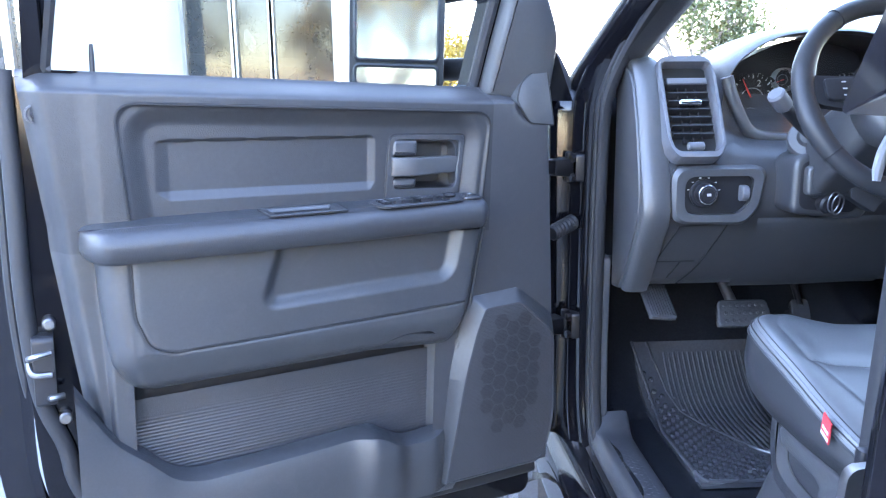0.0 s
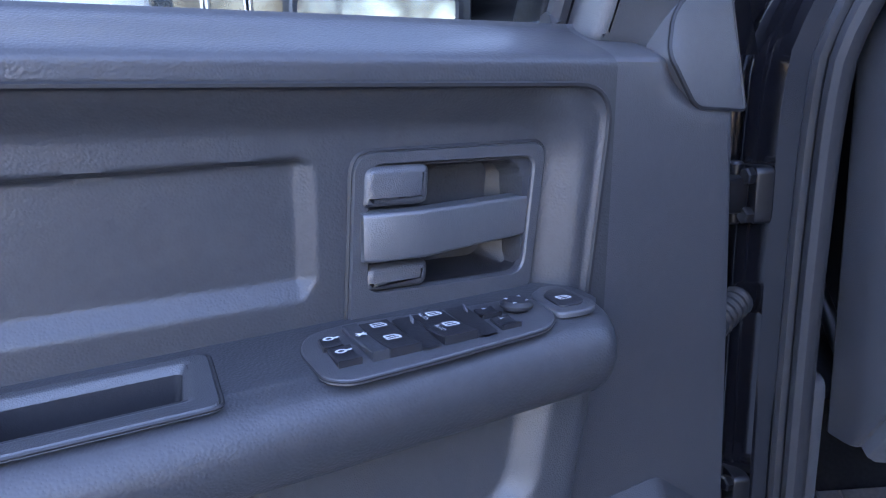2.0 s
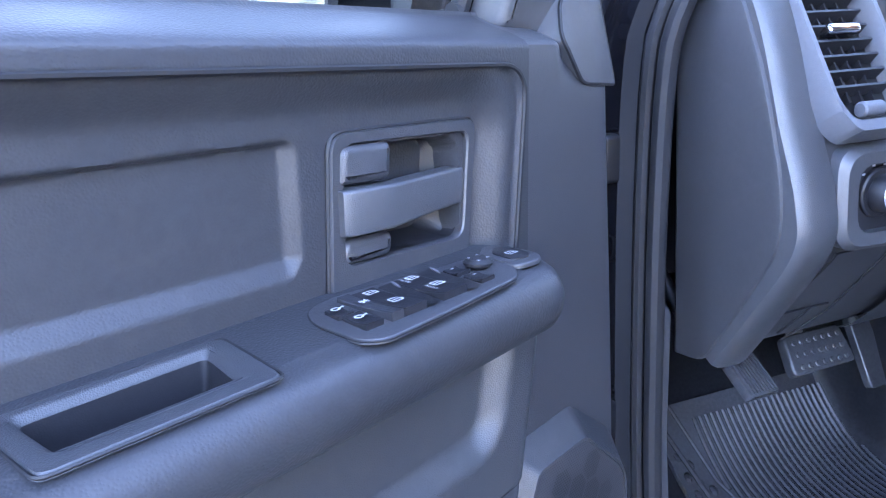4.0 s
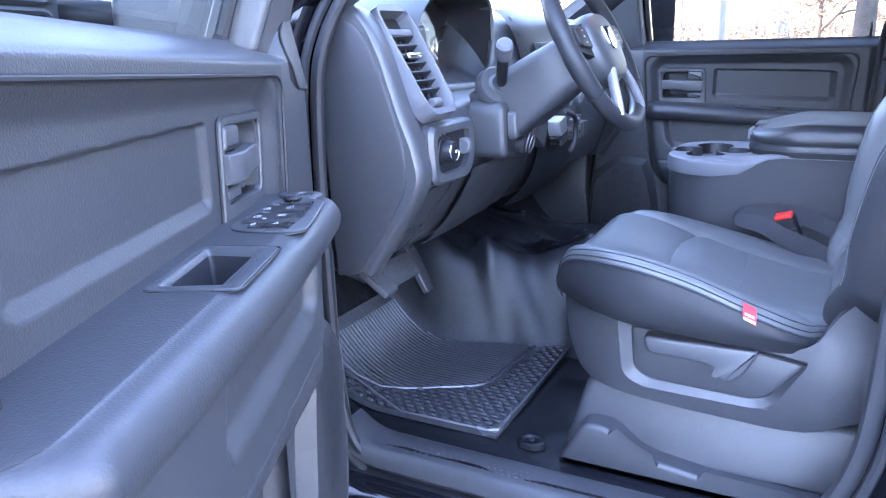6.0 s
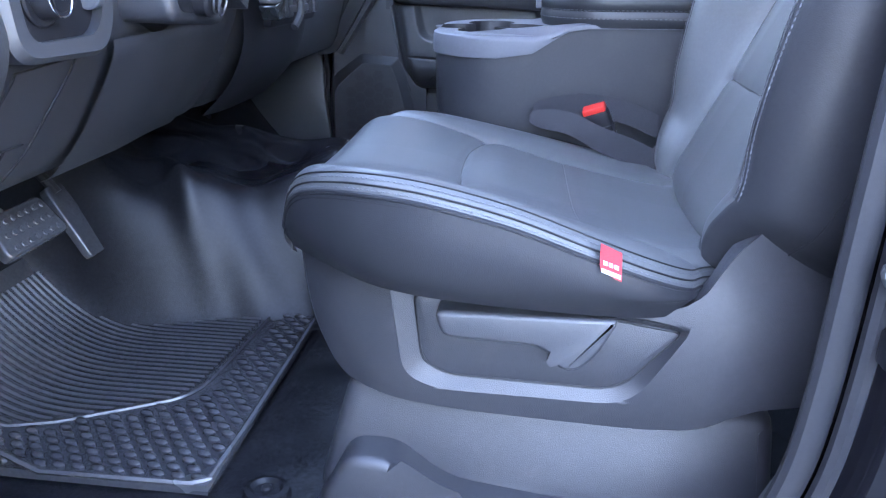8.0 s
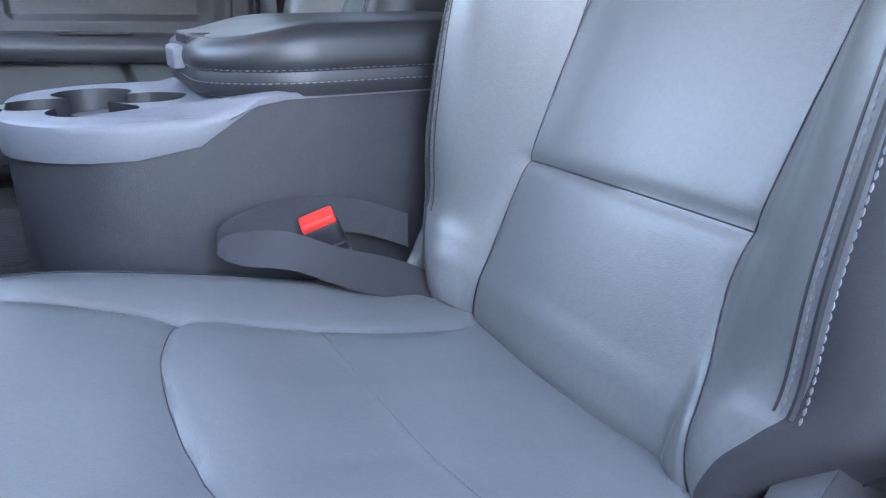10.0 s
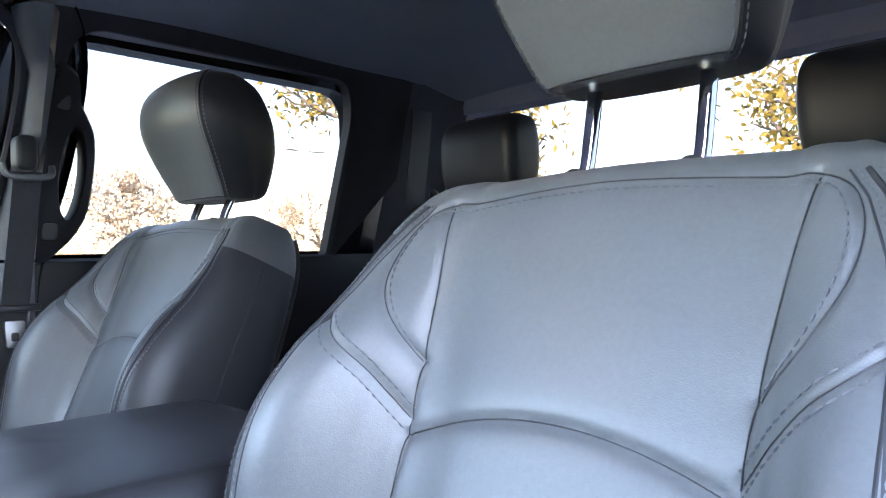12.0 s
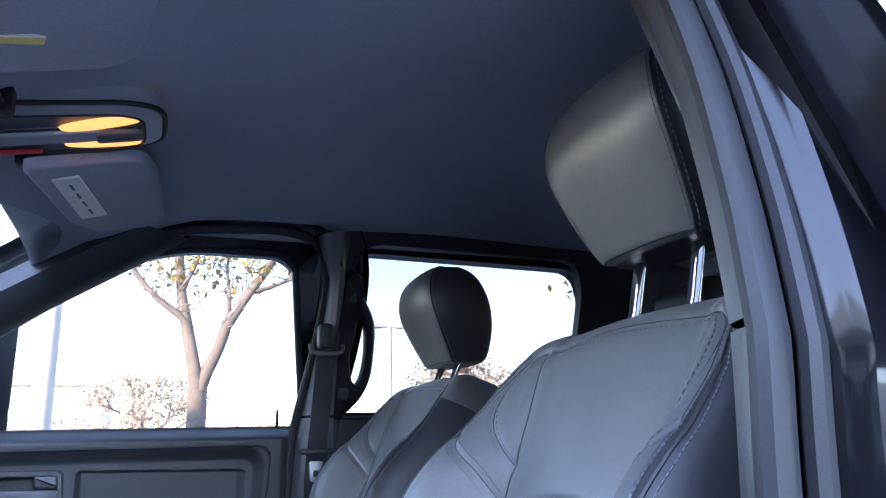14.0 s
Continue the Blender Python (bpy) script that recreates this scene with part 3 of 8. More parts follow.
for i in range(9):
    bm = B()
    prism(bm, [(-0.846, 1.335 - i * 0.0115), (-0.857, 1.335 - i * 0.0115), (-0.857, 1.331 - i * 0.0115), (-0.846, 1.331 - i * 0.0115)], lambda u, v, d: (u - 0.0009 * i, d, v), 0.6712, 0.6718)
    part("label_print", bm, PLASTIC_LIGHT, lab)
for z in (1.21, 1.11):
    bm = B()
    box(bm, (-0.872, 0.678, z - 0.016), (-0.848, 0.694, z + 0.016), 0.005)
    part("jamb_clip", bm, PLASTIC_DARK, truck)
bm = B()
cylinder(bm, (-0.797, 0.672, 1.672), (-0.802, 0.683, 1.672), 0.004, 10, 0.001)
part("trim_clip", bm, WHITE, truck)
for z, nm in ((1.40, 0), (1.02, 1)):
    bm = B()
    prism(bm, rounded([(1.705, z - 0.032), (1.752, z - 0.032), (1.752, z + 0.032), (1.705, z + 0.032)], 0.008), lambda u, v, d: (d, u, v), -0.905, -0.925, 0.004, 2)
    hinge = part("hinge_plate", bm, PAINT_WORN, truck, "black painted door hinge")
    bm = B()
    cylinder(bm, (-0.935, 1.735, z - 0.036), (-0.935, 1.735, z + 0.036), 0.009, 14, 0.003)
    part("hinge_pin", bm, PAINT_WORN, hinge)
    for dz in (-0.022, 0.022):
        bm = B()
        cylinder(bm, (-0.925, 1.715, z + dz), (-0.936, 1.712, z + dz), 0.010, 6, 0.002)
        part("bolt", bm, PAINT_WORN, hinge)
bm = B()
prism(bm, rounded([(0.600, 0.985), (0.652, 0.985), (0.648, 1.05), (0.628, 1.065), (0.600, 1.06)], 0.008, 4), lambda u, v, d: (d, u, v), -0.915, -0.945, 0.005, 3)
rh_ = part("rear_hinge", bm, PLASTIC_DARK, truck, "black painted rear door hinge")
for y, z in ((0.626, 1.04), (0.622, 1.003)):
    bm = B()
    cylinder(bm, (-0.942, y, z), (-0.953, y, z), 0.0105, 6, 0.002)
    part("bolt", bm, PAINT_WORN, rh_)
bm = B()
tube(bm, spline([(-0.94, 0.65, 1.07), (-0.948, 0.632, 1.078), (-0.95, 0.612, 1.072), (-0.945, 0.595, 1.08)], 14), 0.006, 8)
part("check_strap", bm, PLASTIC_DARK, rh_)
bm = B()
prism(bm, rounded([(0.598, 0.90), (0.654, 0.896), (0.654, 0.942), (0.598, 0.955)], 0.004, 4), lambda u, v, d: (d, u, v), -0.932, -0.9405)
plc = part("placard", bm, LABEL_WHITE, truck, "white placard with bars of small print")
for i in range(4):
    bm = B()
    prism(bm, [(0.604, 0.944 - i * 0.0095), (0.647, 0.936 - i * 0.0095), (0.647, 0.933 - i * 0.0095), (0.604, 0.941 - i * 0.0095)], lambda u, v, d: (d, u, v), -0.9405, -0.9412)
    part("placard_print", bm, PLASTIC_LIGHT, plc)
bm = B()
pts = [(-0.94 - 0.035 * t, 1.72 - 0.03 * t, 1.265 - 0.01 * t) for t in np.linspace(-0.6, 1.2, 22)]
tube(bm, pts, [0.019 if i % 3 else 0.015 for i in range(22)], 14)
part("wiring_boot", bm, SEAL, truck, "black ribbed rubber wiring boot")


# ---- front doors ----
def front_door(m, frame_pose, label, driver):
    """A front door. Local: x inwards (times m), y from the hinge back as minus, z up from the ground."""
    door = new("truck_door")
    door.matrix_world = frame_pose
    tagged(door, label, "truck door", "front doors")
    g = 1 if m > 0 else -1

    def put(name, bm, mat, parent=door, lab="", sharp=38):
        return part(name, bm, mat, parent, lab, sharp)

    L = lambda X, Y, Z: (g * X, Y, Z)
    # steel shell
    bm = B()
    shell = rounded([(-0.085, 0.61), (-0.085, 1.56), (-1.135, 1.56), (-1.13, 1.30), (-1.125, 1.0), (-1.11, 0.80), (-1.02, 0.65), (-0.85, 0.615)], [0.03, 0.02, 0.02, 0.05, 0.1, 0.08, 0.06, 0.05], 6)
    prism(bm, shell, lambda u, v, d: L(d - 0.05 * ((v - 1.15) / 0.45) ** 2 * (1 if d < -0.05 else 0), u, v), 0.02, -0.095, 0.02, 4)
    sh = put("door_shell", bm, PAINT)
    # rear edge flange and rubber strip
    bm = B()
    flange = spline([(-1.128, 1.57), (-1.125, 1.40), (-1.124, 1.2), (-1.11, 1.03), (-1.078, 0.93), (-1.062, 0.85), (-1.0, 0.74), (-0.9, 0.69), (-0.7, 0.675), (-0.3, 0.675), (-0.08, 0.68)], 60)
    tube(bm, [L(0.026, y, z) for y, z in flange], 0.0145, 10)
    put("edge_seal", bm, SEAL, door, "black rubber edge seal")
    bm = B()
    tube(bm, [L(-0.03, y - 0.02, z - 0.01) for y, z in flange], 0.009, 8)
    put("outer_edge_seal", bm, SEAL)
    bm = B()
    skin = spline([(-1.195, 1.57), (-1.20, 1.40), (-1.20, 1.2), (-1.195, 1.0), (-1.19, 0.84), (-1.16, 0.72), (-1.08, 0.65), (-0.95, 0.62), (-0.7, 0.60), (-0.4, 0.595), (-0.07, 0.60)], 60)
    sheet(bm, [[L(0.0, y + 0.07, z + 0.02), L(-0.05, y + 0.05, z + 0.012), L(-0.07, y + 0.004, z), L(-0.09, y, z), L(-0.105, y + 0.01, z), L(-0.11, y + 0.06, z + 0.02)] for y, z in skin])
    put("outer_skin_edge", bm, PAINT)
    # window frame: uprights and the rail over the glass
    bm = B()
    ro = rounded([(-0.03, 1.55), (-0.11, 1.66), (-0.36, 1.87), (-0.60, 2.01), (-0.74, 2.045), (-1.03, 2.04), (-1.085, 2.005), (-1.10, 1.55)], [0, 0.05, 0.1, 0.1, 0.1, 0.06, 0.04, 0], 5)
    ri = rounded([(-0.285, 1.572), (-0.275, 1.755), (-0.40, 1.84), (-0.61, 1.975), (-0.74, 2.008), (-0.975, 2.005), (-1.015, 1.975), (-1.07, 1.572)], [0.01, 0.03, 0.1, 0.1, 0.1, 0.06, 0.04, 0.01], 5)
    lean = lambda z: -0.17 * max(0.0, (z - 1.55) / 0.45) ** 1.15
    ro, ri = spline(ro, 60), spline(ri, 60)
    f = lambda P, d: [L(d - lean(v) * 1.0, u, v) for u, v in P]
    loft(bm, [f(ro, -0.05), f(ri, -0.045), f(ri, 0.03), f(ro, 0.035)], caps=False)
    put("window_frame", bm, PAINT)
    bm = B()
    tube(bm, [L(0.024 - lean(v), u + 0.0, v) for u, v in ri], 0.010, 8)
    put("glass_run", bm, SEAL)
    bm = B()
    gl = rounded([(-0.288, 1.55), (-0.278, 1.76), (-0.40, 1.845), (-0.61, 1.98), (-0.74, 2.013), (-0.98, 2.01), (-1.02, 1.975), (-1.075, 1.55)], 0.02, 3)
    bm.faces.new([bm.verts.new(L(0.0 - lean(v), u, v)) for u, v in gl])
    put("side_glass", bm, DOOR_GLASS if driver else PASSENGER_GLASS).visible_shadow = False
    # corner sail panel ahead of the glass
    bm = B()
    prism(bm, rounded([(-0.277, 1.555), (-0.262, 1.80), (-0.22, 1.80), (-0.13, 1.68), (-0.12, 1.53), (-0.19, 1.53), (-0.24, 1.55)], [0.01, 0.01, 0.02, 0.04, 0.02, 0.02, 0.01], 5), lambda u, v, d: L(d - lean(v), u, v), 0.03, 0.075, 0.012, 3)
    sail = put("sail_panel", bm, PLASTIC)
    TW = ([(-0.226, 1.545), (-0.196, 1.503), (-0.136, 1.50), (-0.146, 1.618), (-0.174, 1.61), (-0.205, 1.588)], [0.012, 0.012, 0.004, 0.012, 0.02, 0.02])
    bm = B()
    prism(bm, rounded(TW[0], TW[1], 6), lambda u, v, d: L(d - 0.02 * float(step(v, 1.525, 1.59)), u, v), 0.05, 0.1138, 0.0015, 2)
    tw = put("tweeter_cover", bm, PLASTIC, sail)
    bm = B()
    tube(bm, [L(0.1125 - 0.02 * float(step(v, 1.525, 1.59)), u, v) for u, v in rounded(TW[0], TW[1], 6)], 0.0022, 5, closed=True)
    put("cover_gap", bm, SEAM, tw)

    # upper lining: belt roll, recess and inset
    ys, zs = np.linspace(-1.1, -0.283, 300), np.concatenate([np.linspace(1.285, 1.54, 120), np.linspace(1.543, 1.572, 12)])
    Y, Z = np.meshgrid(ys, zs)
    lip = lambda y: 0.036 * step(y, -1.062, -1.10) ** 1.5 + 0.012 * step(y, -1.0, -1.03)
    warp = lambda y, z: y + (np.interp(z, [0.74, 0.837, 0.978, 1.288, 1.327, 1.563], [-1.022, -1.029, -1.04, -1.08, -1.082, -1.112]) + 1.10) * step(y, -0.985, -1.09)
    X = 0.112 - 0.069 * step(Z, 1.535, 1.572) ** 1.3 - lip(Y)
    Yb, Zb = Y - 0.085 * (1.49 - Z) * step(Y, -0.6, -0.9) + 0.09 * (1.49 - Z) * step(Y, -0.5, -0.33), Z - 0.024 * (Y + 0.72)
    rec = inside(Yb, Z, -0.972, -0.294, 1.20, 1.520, 0.036, 0.005)
    deep = inside(Yb, Z, -0.935, -0.336, 1.20, 1.488, 0.03, 0.036)
    X -= 0.005 * rec + 0.019 * deep
    slope = np.clip((1.383 - Zb) / 0.015, 0, 1) + np.clip((-0.896 - Y) / 0.022, 0, 1) + np.clip((Y + 0.538) / 0.011, 0, 1) + np.clip((Zb - 1.466) / 0.004, 0, 1)
    hollow = inside(Y, Zb, -0.918, -0.527, 1.366, 1.471, 0.018, 0.002)
    X -= hollow * 0.009 * (1 - np.clip(slope, 0, 1))
    X -= 0.035 * inside(Y, Z, -0.48, -0.36, 1.37, 1.46, 0.012, 0.005)
    bm = B()
    Y = warp(Y, Z)
    sheet(bm, [[L(X[j, i], Y[j, i], Z[j, i]) for i in range(len(ys))] for j in range(len(zs))])
    put("upper_lining", bm, PLASTIC_SOFT, door, "dark grey grained upper door lining", 60)
    bm = B()
    grv = rounded([(-0.963, 1.335), (-0.979, 1.523), (-0.286, 1.523), (-0.302, 1.35)], [0.002, 0.036, 0.036, 0.002], 9)
    tube(bm, [L(0.1124, u, v) for u, v in grv], 0.0023, 6)
    put("lining_groove", bm, SEAM)
    # front lining and rear strip
    bm = B()
    ys2, zs2 = np.linspace(0, 1, 40), np.concatenate([np.linspace(0.745, 1.54, 60), np.linspace(1.543, 1.572, 12)])
    S_, Z = np.meshgrid(ys2, zs2)
    edge_y = -0.131 + 0.0915 * (1.444 - np.clip(Z, 1.0, 1.6))
    Y = -0.283 + S_ * (edge_y + 0.283)
    X = 0.112 - 0.03 * step(Y - edge_y, -0.014, 0) - 0.069 * step(Z, 1.535, 1.572) ** 1.3
    X -= 0.02 * step(Y, -0.24, -0.2) * step(Z, 1.50, 1.54)
    sheet(bm, [[L(X[j, i], Y[j, i], Z[j, i]) for i in range(len(ys2))] for j in range(len(zs2))])
    put("front_lining", bm, PLASTIC_MID)
    bm = B()
    sheet(bm, [[L(0.1115, y, z) for y in (-0.40, -0.34, -0.2825)] for z in np.linspace(0.745, 1.30, 12)])
    put("lower_front_lining", bm, PLASTIC_MID)
    bm = B()
    zz = np.linspace(0.74, 1.286, 40)
    sheet(bm, [[L(0.112 - float(lip(y)), float(warp(y, z)), z) for y in np.linspace(-1.10, -0.97, 40)] for z in zz])
    put("rear_lining", bm, PLASTIC_SHADED)
    for y, z in ((-1.086, 1.503), (-1.03, 0.98)):
        bm = B()
        loft(bm, [[L(x, y + r * math.cos(q), z + r * math.sin(q)) for q in np.linspace(0, 2 * math.pi, 25)[:-1]] for r, x in ((0.0155, 0.074), (0.0150, 0.081), (0.0125, 0.0815), (0.0115, 0.077))])
        scr = put("screw_boss", bm, PLASTIC_MID)
        bm = B()
        cylinder(bm, L(0.074, y, z), L(0.0825, y, z), 0.0075, 18, 0.0025)
        put("screw", bm, PLASTIC_DARK, scr)

    # armrest, a rounded bar that rises towards the front, with the pull cup let in
    def top_z(y):
        return 1.333 + 0.028 * (y + 1.033) / 0.694
    bm = B()
    rings, ys3 = [], np.concatenate([np.linspace(-1.04, -0.98, 10), np.linspace(-0.975, -0.40, 60), np.linspace(-0.39, -0.305, 16)])
    for y in ys3:
        e = min(1.0, max(0.0, (y + 1.04) / 0.045)), min(1.0, max(0.0, (-0.305 - y) / 0.05))
        k = math.sqrt(max(0.0, 1 - (1 - e[0]) ** 2)) * math.sqrt(max(0.0, 1 - (1 - e[1]) ** 2))
        zt = top_z(y) - 0.012 * (1 - k)
        nose = 0.09 + (0.108 + 0.008 * math.sin((y + 1.03) * 4.5)) * k
        h = 0.056 * (0.55 + 0.45 * k)
        prof = [(0.05, zt), (0.075, zt), (0.10, zt + 0.001), (nose * 0.35 + 0.07, zt + 0.001), (nose * 0.6 + 0.045, zt + 0.0005), (nose - 0.03, zt - 0.001), (nose - 0.012, zt - 0.006), (nose - 0.002, zt - 0.018), (nose, zt - 0.032), (nose - 0.006, zt - h + 0.008), (nose - 0.022, zt - h), (0.10, zt - h - 0.002), (0.05, zt - h - 0.002)]
        rings.append([L(x, y, z) for x, z in spline(prof, 44)])
    loft(bm, rings, closed=False)
    CUP = (-0.738, -0.626, 0.115, 0.166)
    dead = []
    for f_ in bm.faces:
        c = f_.calc_center_median()
        if CUP[0] < c.y < CUP[1] and CUP[2] < c.x * g < CUP[3] and c.z > top_z(c.y) - 0.006:
            dead.append(f_)
    bmesh.ops.delete(bm, geom=dead, context="FACES")
    arm = put("armrest", bm, PLASTIC_SOFT, door, "soft grained dark grey armrest")
    bm = B()
    rim = [rounded([(CUP[0] - a, CUP[2] - a * 0.6), (CUP[1] + a, CUP[2] - a * 0.6), (CUP[1] + a - 0.008, CUP[3] + a * 1.2), (CUP[0] - a + 0.004, CUP[3] + a * 1.2)], r, 5) for a, r in ((0.0185, 0.008), (0.0165, 0.008), (0.007, 0.006), (0.0035, 0.006), (0.0, 0.006), (-0.006, 0.006))]
    hs = (-0.001, 0.0022, 0.0024, 0.001, -0.004, -0.05)
    loft(bm, [[L(x, y, top_z(y) + h) for y, x in r] for r, h in zip(rim[:5], hs[:5])], caps=False)
    cup = put("pull_cup", bm, PLASTIC_SHADED, arm)
    # black plastic on wall and floor stands in for shade inside the cup
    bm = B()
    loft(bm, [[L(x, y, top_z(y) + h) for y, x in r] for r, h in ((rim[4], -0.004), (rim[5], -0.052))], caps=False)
    put("cup_wall_shaded", bm, PLASTIC_DARK, cup)
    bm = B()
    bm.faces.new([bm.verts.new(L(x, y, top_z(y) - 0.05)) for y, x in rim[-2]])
    put("cup_floor_shaded", bm, PLASTIC_DARK, cup)
    bm = B()
    tube(bm, [L(x, y, top_z(y) + 0.001) for y, x in rim[0]], 0.0012, 5, closed=True)
    put("cup_gap", bm, SEAM, cup)
    # switch plate
    if driver:
        bm = B()
        pl = rounded([(-0.557, 0.135), (-0.543, 0.109), (-0.51, 0.103), (-0.43, 0.117), (-0.375, 0.121), (-0.368, 0.14), (-0.378, 0.172), (-0.396, 0.187), (-0.49, 0.195), (-0.545, 0.197), (-0.557, 0.185)], [0.02, 0.02, 0.03, 0.03, 0.014, 0.02, 0.02, 0.02, 0.03, 0.02, 0.018], 6)
        top = lambda u, v, d: L(v, u, top_z(u) + d)
        prism(bm, pl, top, -0.001, 0.0028, 0.0014, 3)
        plate = put("switch_plate", bm, PLASTIC_MID, arm, "black window switch plate")
        bm = B()
        tube(bm, [top(u, v, 0.0012) for u, v in pl], 0.0009, 5, closed=True)
        put("plate_gap", bm, SEAM, plate)

        def rocker(y0, y1, x0, x1, low, high, mat):
            """A key that climbs from x0 to x1 and drops off at its near end."""
            bm = B()
            rows = []
            for k in np.linspace(0, 1, 9):
                x, h = x0 + (x1 - x0) * k, 0.0042 + low + (high - low) * k ** 1.4 - 0.0012 * math.sin(k * math.pi)
                y0k, y1k = y0 + 0.0025 * (1 - k), y1 + 0.003 * (1 - k)
                rows.append([top(y, x, z) for y, z in ((y0k, 0.002), (y0k, h - 0.0008), (y0k + 0.0008, h), ((y0k + y1k) / 2, h - 0.0003), (y1k - 0.0008, h), (y1k, h - 0.0008), (y1k, 0.002))])
            loft(bm, rows)
            return put("switch", bm, mat, plate)

        def icon(key, y, x, z, kind):
            """A small printed sign: a car window, a padlock or a crossed window."""
            bm = B()
            at_ = lambda u, v: top(y + u, x + v, z)
            if kind == "window":
                o = rounded([(-0.0052, -0.004), (0.0036, -0.0034), (0.0056, 0.0006), (0.0056, 0.0042), (-0.0052, 0.0042)], 0.0012, 4)
                loft(bm, [[at_(u, v) for u, v in o], [at_(u * 0.74, v * 0.7) for u, v in o]], caps=False)
                bm.faces.new([bm.verts.new(at_(u, v)) for u, v in ((-0.0042, -0.0003), (0.0046, -0.0003), (0.0046, 0.0008), (-0.0042, 0.0008))])
            elif kind == "padlock":
                o = [(0.004 * math.cos(q), 0.0032 * math.sin(q)) for q in np.linspace(0, 2 * math.pi, 17)[:-1]]
                loft(bm, [[at_(u, v) for u, v in o], [at_(u * 0.55, v * 0.5) for u, v in o]], caps=False)
                bm.faces.new([bm.verts.new(at_(u, v)) for u, v in ((0.003, -0.0006), (0.0075, -0.0014), (0.0075, 0.0006), (0.003, 0.0008))])
            elif kind == "crossed":
                for a, b in (((-0.003, -0.003), (0.003, 0.003)), ((-0.003, 0.003), (0.003, -0.003)), ((-0.004, 0.0), (0.004, 0.0))):
                    d_ = np.array(b) - np.array(a)
                    nrm = np.array((-d_[1], d_[0])) / np.linalg.norm(d_) * 0.0007
                    bm.faces.new([bm.verts.new(at_(*p)) for p in (np.array(a) - nrm, np.array(b) - nrm, np.array(b) + nrm, np.array(a) + nrm)])
            else:
                bm.faces.new([bm.verts.new(at_(u, v)) for u, v in ((-0.0018, -0.0012), (0.0022, 0.0), (-0.0018, 0.0014))])
            put("symbol", bm, WHITE, key)

        unlock_ = rocker(-0.544, -0.530, 0.129, 0.1475, 0.0012, 0.0018, PLASTIC_DARK)
        icon(unlock_, -0.536, 0.1345, 0.0064, "padlock")
        lock_ = rocker(-0.5445, -0.529, 0.1495, 0.177, 0.0016, 0.0034, PLASTIC_DARK)
        icon(lock_, -0.537, 0.161, 0.0072, "padlock")
        lockout = rocker(-0.5225, -0.5115, 0.116, 0.1785, 0.0022, 0.0052, PLASTIC_BLACK)
        icon(lockout, -0.5155, 0.1415, 0.0078, "crossed")
        rear = rocker(-0.511, -0.489, 0.118, 0.1785, 0.0014, 0.0048, PLASTIC_DARK)
        icon(rear, -0.4975, 0.1275, 0.0064, "window"), icon(rear, -0.5005, 0.158, 0.0084, "window")
        front = rocker(-0.472, -0.447, 0.121, 0.1785, 0.0014, 0.0048, PLASTIC_DARK)
        icon(front, -0.4545, 0.1275, 0.0064, "window"), icon(front, -0.4565, 0.157, 0.0084, "window")
        for y, x, z in ((-0.464, 0.130, 0.0064), (-0.4665, 0.161, 0.0084)):
            fc = bpy.data.curves.new("lettering", "FONT")
            fc.body, fc.size, fc.align_x, fc.align_y = "AUTO", 0.0046, "CENTER", "CENTER"
            me = bpy.data.meshes.new_from_object(bpy.data.objects.new("tmp", fc))
            me.materials.append(WHITE)
            t_ = new("lettering", me)
            t_.parent = front
            t_.matrix_basis = pose(*top(y, x, z + 0.0002), 0, 0, 0) @ Matrix.Rotation(radians(0), 4, "Z")
            bpy.data.curves.remove(fc)
        # finger hollows beside the window keys, each with a bright crescent at its end
        for y0, y1 in ((-0.4875, -0.474), (-0.4455, -0.4305)):
            bm = B()
            o = rounded([(y0 + 0.003, 0.1195), (y1 + 0.006, 0.1195), (y1 - 0.001, 0.180), (y0, 0.181)], 0.004, 5)
            loft(bm, [[top(u, v, 0.0046) for u, v in o], [top((y0 + y1) / 2 + (u - (y0 + y1) / 2) * 0.86, 0.15 + (v - 0.15) * 0.95, 0.0044) for u, v in o]])
            hol = put("finger_hollow", bm, PLASTIC_DARK, plate)
            bm = B()
            tube(bm, [top(y1 + 0.0052 - 0.006 * k, 0.1195 + 0.017 * k, 0.0056) for k in np.linspace(0, 1, 7)], [0.0004, 0.001, 0.0013, 0.0014, 0.0013, 0.001, 0.0004], 6)
            put("crescent", bm, PLASTIC_LIGHT, hol)
        for x0, x1 in ((0.132, 0.150), (0.1545, 0.1755)):
            k_ = rocker(-0.426, -0.4105, x0, x1, 0.0006, 0.0022, PLASTIC_DARK)
            icon(k_, -0.4175, (x0 + x1) / 2 - 0.004, 0.0058, "arrow")
        bm = B()
        cylinder(bm, top(-0.3945, 0.1445, 0.003), top(-0.3945, 0.1445, 0.0105), 0.0125, 28, 0.0028)
        knob = put("mirror_knob", bm, PLASTIC_DARK, plate)
        for a in range(4):
            bm = B()
            q_ = a * 1.57 + 0.78
            bm.faces.new([bm.verts.new(top(-0.3945 + 0.0078 * math.cos(q_) + 0.0022 * math.cos(w + q_), 0.1445 + 0.0078 * math.sin(q_) + 0.0022 * math.sin(w + q_), 0.0108)) for w in (0, 2.1, 4.2)])
            put("symbol", bm, WHITE, knob)
        bm = B()
        lamp = rounded([(-0.371, 0.125), (-0.349, 0.111), (-0.335, 0.115), (-0.336, 0.165), (-0.350, 0.176), (-0.377, 0.172)], [0.012, 0.01, 0.012, 0.012, 0.012, 0.01], 6)
        prism(bm, lamp, top, 0.0, 0.0042, 0.0018, 3)
        b2 = put("lamp_button", bm, PLASTIC_MID, plate)
        bm = B()
